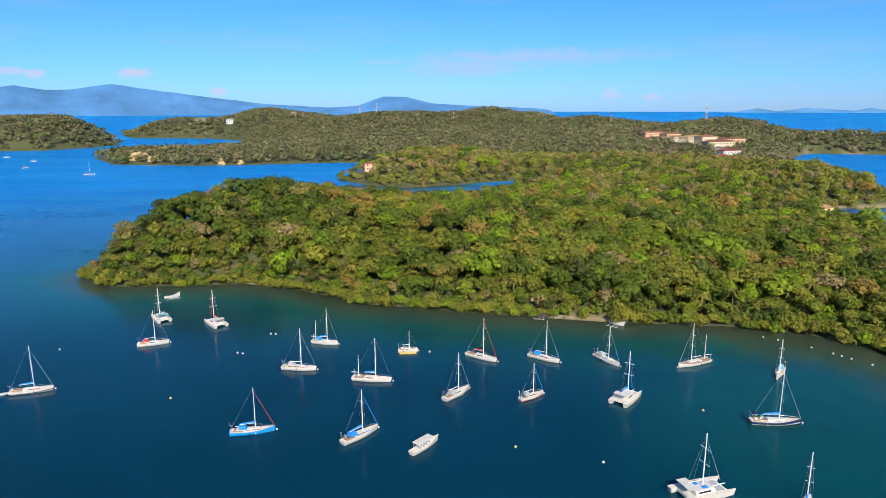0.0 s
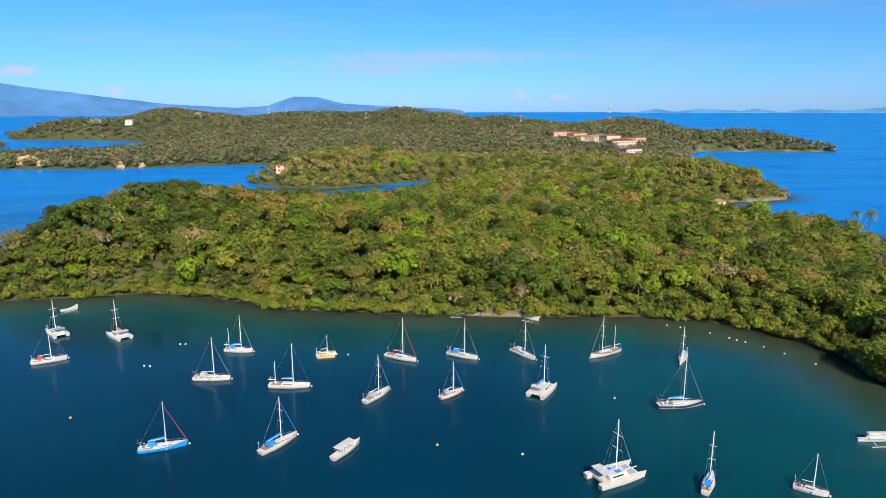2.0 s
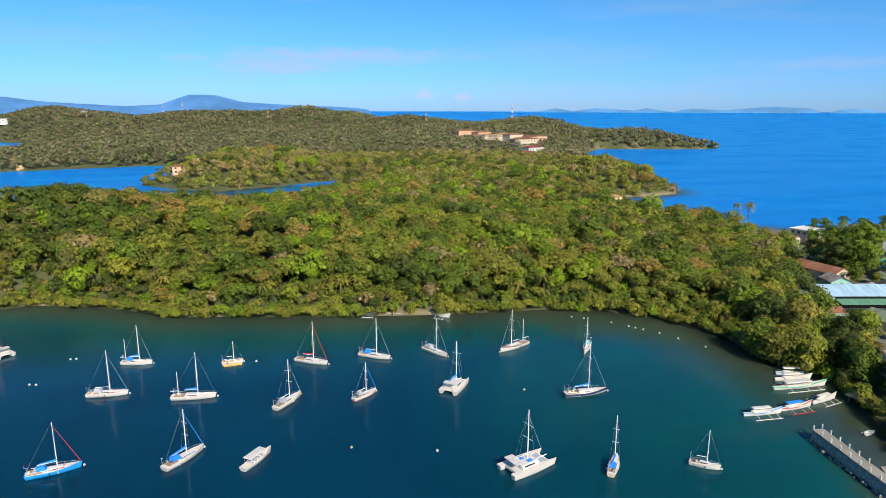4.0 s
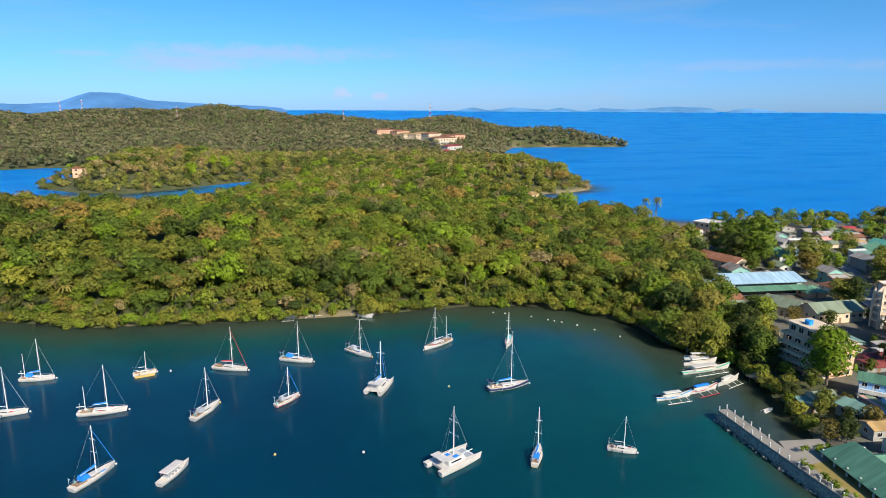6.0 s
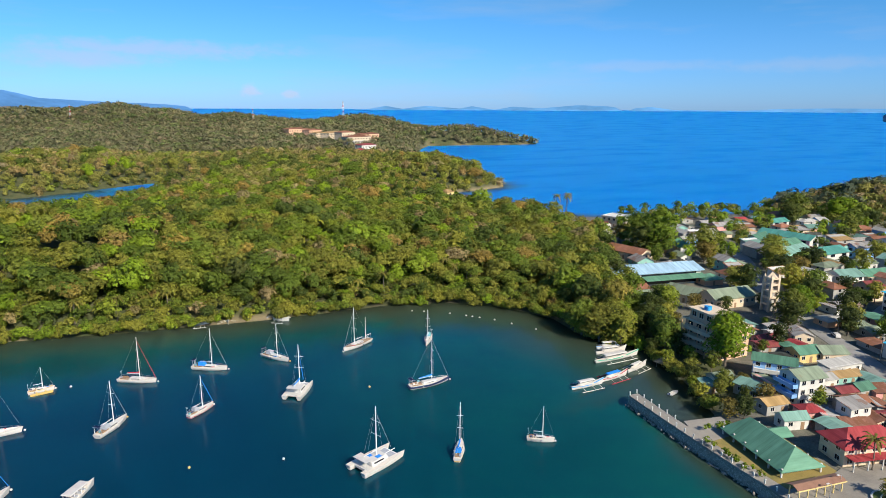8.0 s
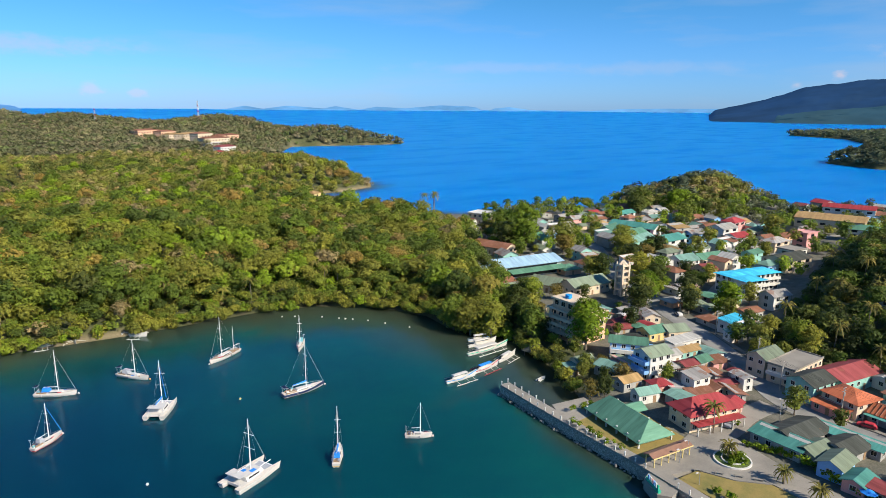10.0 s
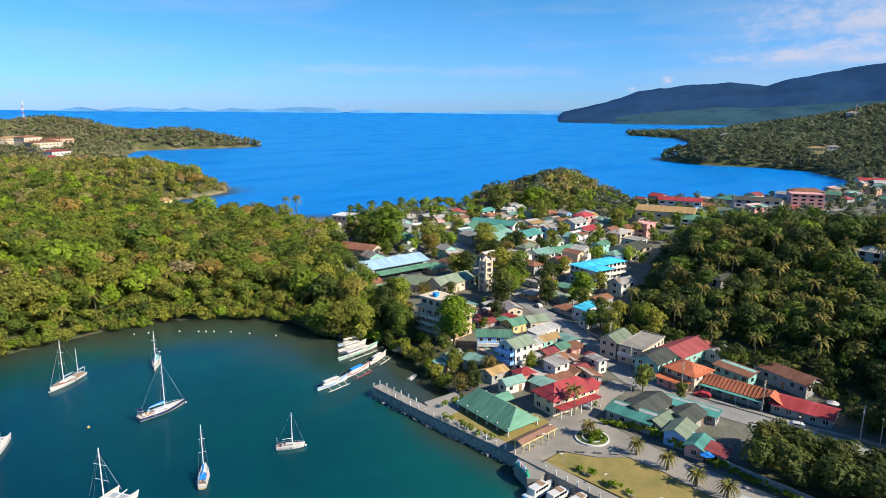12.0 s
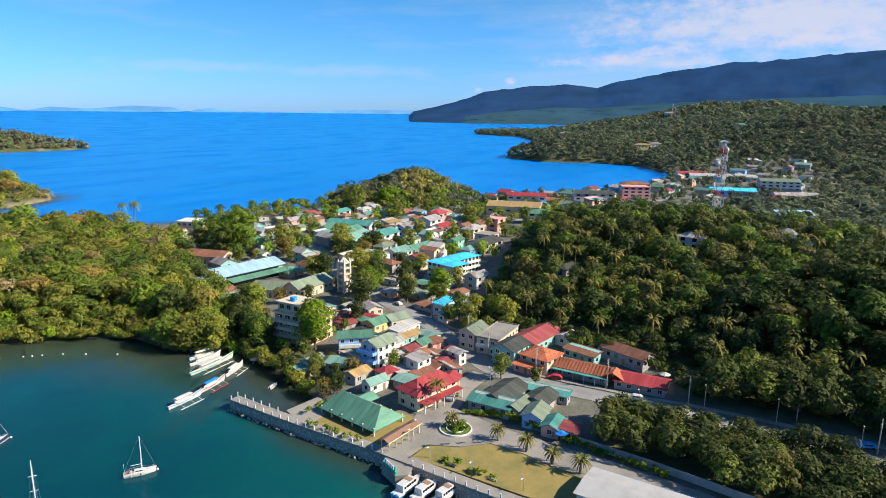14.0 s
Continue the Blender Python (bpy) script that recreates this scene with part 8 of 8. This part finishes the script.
    for a, b, n in (((145.2, 54), (147.3, 42), 16), ((146, 41), (141, 24), 22), ((121.6, 50), (118.8, 36), 9), ((123.6, 86), (121.2, 70), 8), ((141, 24), (134, 2), 22), ((128, 91), (136, 88), 5), ((152, 58), (148, 70), 6), ((133.8, 52.2), (139.0, 52.0), 9), ((136, 49.6), (137, 55.4), 8)):
        for i in range(n):
            s = (i + r.uniform(-0.3, 0.3)) / n
            bush.append((a[0] + (b[0] - a[0]) * s + r.uniform(-0.5, 0.5), a[1] + (b[1] - a[1]) * s + r.uniform(-0.4, 0.4), 2.7))
    bush = np.array(bush)
    woods("hedge_shrubs", "low green and yellow shrubs along the lane and lawn", bush, g.uniform(0.8, 1.9, len(bush)), g.uniform(0.6, 1.1, len(bush)), MID_CROWNS, LEAF_BRIGHT, None, 38)
    # mangroves at the water's edge
    edge, poly = [], LAND[:21]
    for (ax, ay), (bx, by) in zip(poly, poly[1:]):
        n = int(math.hypot(bx - ax, by - ay) / 2.6)
        nx, ny = (by - ay) / math.hypot(bx - ax, by - ay), -(bx - ax) / math.hypot(bx - ax, by - ay)
        for i in range(n):
            s = i / n
            k = r.uniform(-2.3, 1.0)
            if not (45 < ax + (bx - ax) * s < 72 and r.random() < 0.8):
                edge.append((ax + (bx - ax) * s - nx * k, ay + (by - ay) * s - ny * k, 0.2))
    edge = np.array(edge)
    woods("shore_mangroves", "low bright green bushes overhanging the water's edge", edge, g.uniform(2.2, 4.8, len(edge)), g.uniform(1.8, 3.1, len(edge)), NEAR_CROWNS, LEAF, g.choice([0.28, 0.40, 0.44, 0.50, 0.34, 0.20], len(edge)) + g.normal(size=len(edge)) * 0.02, 39)


build_planting()
POLE = surface("weathered_pole", (0.36, 0.33, 0.29), 0.85, 0.25, 1)
WIRE = surface("black_cable", (0.02, 0.02, 0.02), 0.6, 0.1, 1, relief=0)


def utility_poles():
    line = [(156, -84), (164.5, -41.6), (173.6, -25.8), (173.4, 0.0), (176.4, 22), (176.7, 42.9), (183, 60), (197, 72), (214, 93), (229, 114), (247, 138)]
    for x, y in line:
        p = thing("utility_pole", "grey concrete utility pole with cross-arms", "utility pole", "poles along the road", pose(x, y, ground_at(x, y), 0, 0, -10))
        bm = bmesh.new()
        rod(bm, (0, 0, -0.5), (0, 0, 9.0), 0.17, 0.11, 8)
        part("shaft", bm, POLE, p)
        for z in (8.6, 7.8):
            bm = bmesh.new()
            box(bm, -0.9, -0.06, z, 0.9, 0.06, z + 0.12)
            part("cross_arm", bm, POLE, p)
        bm = bmesh.new()
        rod(bm, (0.3, 0, 6.6), (0.3, 0, 7.4), 0.22, None, 8)
        part("transformer", bm, GREYW, p)
    for off, z in ((-0.8, 8.75), (0, 8.75), (0.8, 8.75), (-0.6, 7.9), (0.6, 7.9)):
        bm = bmesh.new()
        for (ax, ay), (bx, by) in zip(line, line[1:]):
            last = None
            for k in range(9):
                s = k / 8
                p = Vector((ax + (bx - ax) * s + off, ay + (by - ay) * s, ground_at(ax, ay) * (1 - s) + ground_at(bx, by) * s + z - 2.0 * s * (1 - s)))
                if last:
                    rod(bm, last, p, 0.022, None, 3)
                last = p
        me = bpy.data.meshes.new("power_line")
        bm.to_mesh(me)
        bm.free()
        me.materials.append(WIRE)
        tagged(new("power_line", me), "black power line strung between the poles", "power line", "power lines")


def street_lamps():
    for x, y in ((172.6, 52.5), (161.9, 52.2), (163.4, 12), (173.0, -4), (171.0, -21), (121.5, 53), (126.5, 60), (119.4, 42), (117.6, 30), (131, 60.5), (163.6, -38)):
        p = thing("street_lamp", "slim grey street lamp with a curved arm", "street lamp", "street lamps", pose(x, y, ground_at(x, y), 0, 0, 170))
        h = 7.0 if x > 150 else 3.8
        bm = bmesh.new()
        rod(bm, (0, 0, -0.3), (0, 0, h), 0.09, 0.06, 6)
        rod(bm, (0, 0, h), (0.9, 0, h + 0.35), 0.05, 0.05, 5)
        part("shaft", bm, STEEL, p)
        bm = bmesh.new()
        box(bm, 0.7, -0.14, h + 0.28, 1.4, 0.14, h + 0.42)
        part("lamp_head", bm, GEL, p)


def lattice(label, x, y, z, top, half, name="radio_mast", dishes=True):
    """A square lattice mast in red and white bands with drum antennas."""
    root = thing(name, label, "radio mast", at=pose(x, y, z, 0, 0, 18))
    bays = max(6, int(top / 3.4))
    for b in range(bays):
        s0, s1 = b / bays, (b + 1) / bays
        w0, w1 = half * (1 - 0.55 * s0), half * (1 - 0.55 * s1)
        bm = bmesh.new()
        for i in range(4):
            a, c = radians(45 + 90 * i), radians(135 + 90 * i)
            p0 = (w0 * math.cos(a), w0 * math.sin(a), top * s0)
            p1 = (w1 * math.cos(a), w1 * math.sin(a), top * s1)
            q0 = (w0 * math.cos(c), w0 * math.sin(c), top * s0)
            q1 = (w1 * math.cos(c), w1 * math.sin(c), top * s1)
            rod(bm, p0, p1, 0.13, None, 4)
            rod(bm, p0, q1, 0.07, None, 3)
            rod(bm, q0, p1, 0.07, None, 3)
            rod(bm, p1, q1, 0.07, None, 3)
        part("bay", bm, RED if b % 3 == 2 else GEL, root)
    if dishes:
        g = random.Random(2)
        for k in range(30):
            s = g.uniform(0.30, 0.97)
            a = g.uniform(0, 6.28)
            r = half * (1 - 0.55 * s) + 0.5
            bm = bmesh.new()
            m = Matrix.Translation((r * math.cos(a), r * math.sin(a), top * s)) @ Matrix.Rotation(a, 4, "Z") @ Matrix.Rotation(radians(90), 4, "Y")
            if k % 3 == 0:
                bmesh.ops.create_cone(bm, cap_ends=True, segments=16, radius1=1.35, radius2=1.15, depth=0.8, matrix=m)
                part("drum_antenna", bm, GEL, root)
            else:
                box(bm, -0.24, -0.16, -1.3, 0.24, 0.16, 1.3)
                bmesh.ops.transform(bm, matrix=Matrix.Translation((r * math.cos(a), r * math.sin(a), top * s)), verts=bm.verts)
                part("panel_antenna", bm, GEL, root)
        bm = bmesh.new()
        bmesh.ops.create_cone(bm, cap_ends=True, segments=20, radius1=2.2, radius2=2.2, depth=0.25, matrix=Matrix.Translation((0, 0, top * 0.985)))
        part("platform", bm, STEEL, root)
    return root


def car(label, x, y, turn, paint):
    root = thing("car", label, "car", "cars on the road", pose(x, y, ground_at(x, y) + 0.1, 0, 0, turn))
    bm = bmesh.new()
    prof = [(-2.15, 0.35), (2.15, 0.35), (2.2, 0.75), (1.35, 0.92), (0.65, 1.42), (-1.35, 1.45), (-2.1, 0.95)]
    lo = [bm.verts.new((a, -0.85, b)) for a, b in prof]
    hi = [bm.verts.new((a, 0.85, b)) for a, b in prof]
    bm.faces.new(lo)
    bm.faces.new(hi[::-1])
    for i in range(7):
        bm.faces.new((lo[i], hi[i], hi[(i + 1) % 7], lo[(i + 1) % 7]))
    bmesh.ops.recalc_face_normals(bm, faces=bm.faces)
    bmesh.ops.bevel(bm, geom=bm.edges[:], offset=0.08, segments=2, affect="EDGES")
    body = part("body", bm, paint, root)
    bm = bmesh.new()
    box(bm, -1.2, -0.87, 0.98, 0.7, 0.87, 1.32)
    part("side_window", bm, GLASS_DARK, body)
    for sx in (-1.35, 1.35):
        for sy in (-0.8, 0.8):
            bm = bmesh.new()
            bmesh.ops.create_cone(bm, cap_ends=True, segments=14, radius1=0.33, radius2=0.33, depth=0.22, matrix=Matrix.Translation((sx, sy, 0.33)) @ Matrix.Rotation(radians(90), 4, "X"))
            part("wheel", bm, WIRE, root)


def details():
    lattice("red and white lattice radio mast with drum antennas", 345, -4.6, ground_at(345, -4.6), 67.0 - ground_at(345, -4.6), 3.3)
    lattice("small radio mast on the eastern ridge", 1700, 100, ground_at(1700, 100), 44, 2.4, dishes=False)
    lattice("red and white radio mast on the far hill", 505, 1260, ground_at(505, 1260), 40, 2.6, dishes=False)
    lattice("pale radio mast on the far ridge", 26, 1672, ground_at(26, 1672), 34, 2.2, dishes=False)
    lattice("pale radio mast on the wooded hill", 367, 1436, ground_at(367, 1436), 32, 2.2, dishes=False)
    lattice("thin radio mast on the far skyline", -236, 1850, ground_at(-236, 1850), 38, 2.2, dishes=False)
    lattice("thin radio mast beside the far skyline trees", -186, 1830, ground_at(-186, 1830), 34, 2.2, dishes=False)
    car("white car driving along the main road", 172.2, 13.6, 96, GEL)
    car("blue and white van parked on the main road", 166.4, -39.6, 102, SKYBLUE)
    car("red car waiting beside the shops", 176.8, 37.0, 96, RED)
    car("white car on the street beyond the chapel", 224, 112, 50, GEL)
    car("grey car in the side street", 152, 60.2, 6, CANVAS_GREY)
    # walls beside the lane
    wall = thing("boundary_wall", "grey block wall beside the lane", "wall")
    for (ax, ay), (bx, by) in (((141.8, 24), (137.6, 6)), ((137.6, 6), (131, -16))):
        bm = bmesh.new()
        n = Vector((by - ay, ax - bx)).normalized() * 0.12
        prism(bm, [(ax - n.x, ay - n.y), (bx - n.x, by - n.y), (bx + n.x, by + n.y), (ax + n.x, ay + n.y)], 2.0, 4.4)
        part("panel", bm, GREYW, wall)
    for x, y, mat, word in ((126.2, 14.5, RED, "red"), (141.5, 27.5, CANVAS, "blue"), (187.5, 7.0, GEL, "white"), (326, 214, CANVAS, "blue")):
        tent = thing("parasol", f"{word} canvas parasol beside the lane", "parasol", at=pose(x, y, ground_at(x, y)))
        bm = bmesh.new()
        rod(bm, (0, 0, -0.3), (0, 0, 2.6), 0.05, None, 6)
        part("pole", bm, STEEL, tent)
        bm = bmesh.new()
        bmesh.ops.create_cone(bm, cap_ends=False, segments=8, radius1=1.7, radius2=0.05, depth=0.7, matrix=Matrix.Translation((0, 0, 2.5)))
        part("canopy", bm, mat, tent)
    bench = thing("park_bench", "low pale concrete bench at the lawn's edge", "bench", "benches round the lawn", pose(126.3, 55.6, 2.76, 0, 0, -54))
    bm = bmesh.new()
    box(bm, -0.9, -0.22, 0.40, 0.9, 0.22, 0.5)
    part("seat", bm, CONCRETE, bench)
    for s in (-0.7, 0.7):
        bm = bmesh.new()
        box(bm, s - 0.1, -0.18, 0, s + 0.1, 0.18, 0.4)
        part("leg", bm, CONCRETE, bench)
    for x, y, t in ((128.6, 52.0, -58), (130.6, 48.6, -58), (132.4, 45.2, -58), (120.2, 47.0, -98), (119.3, 42.0, -98), (118.5, 37.0, -98)):
        copy_thing(bench, pose(x, y, 2.76, 0, 0, t))
    cliff = thing("cliff", "pale ochre bare cliff above the channel", "cliff", kind="structure")
    for x, y, w, h in ((-458, 978, 26, 17), (-432, 966, 22, 13), (-326, 948, 12, 9), (-300, 955, 8, 7)):
        bm = bmesh.new()
        bmesh.ops.create_icosphere(bm, subdivisions=3, radius=1)
        for v in bm.verts:
            v.co = Vector((v.co.x * w * 0.6, v.co.y * 8, v.co.z * h)) * (1 + 0.35 * noise.noise(v.co * 2.3 + Vector((x, y, 0))))
            v.co += Vector((x, y, 0))
        part("rock_face", bm, CLIFF, cliff)


CLIFF = surface("ochre_rock", (0.50, 0.34, 0.17), 0.95, 0.35, 0.12, fine=0.8)
utility_poles()
street_lamps()
details()
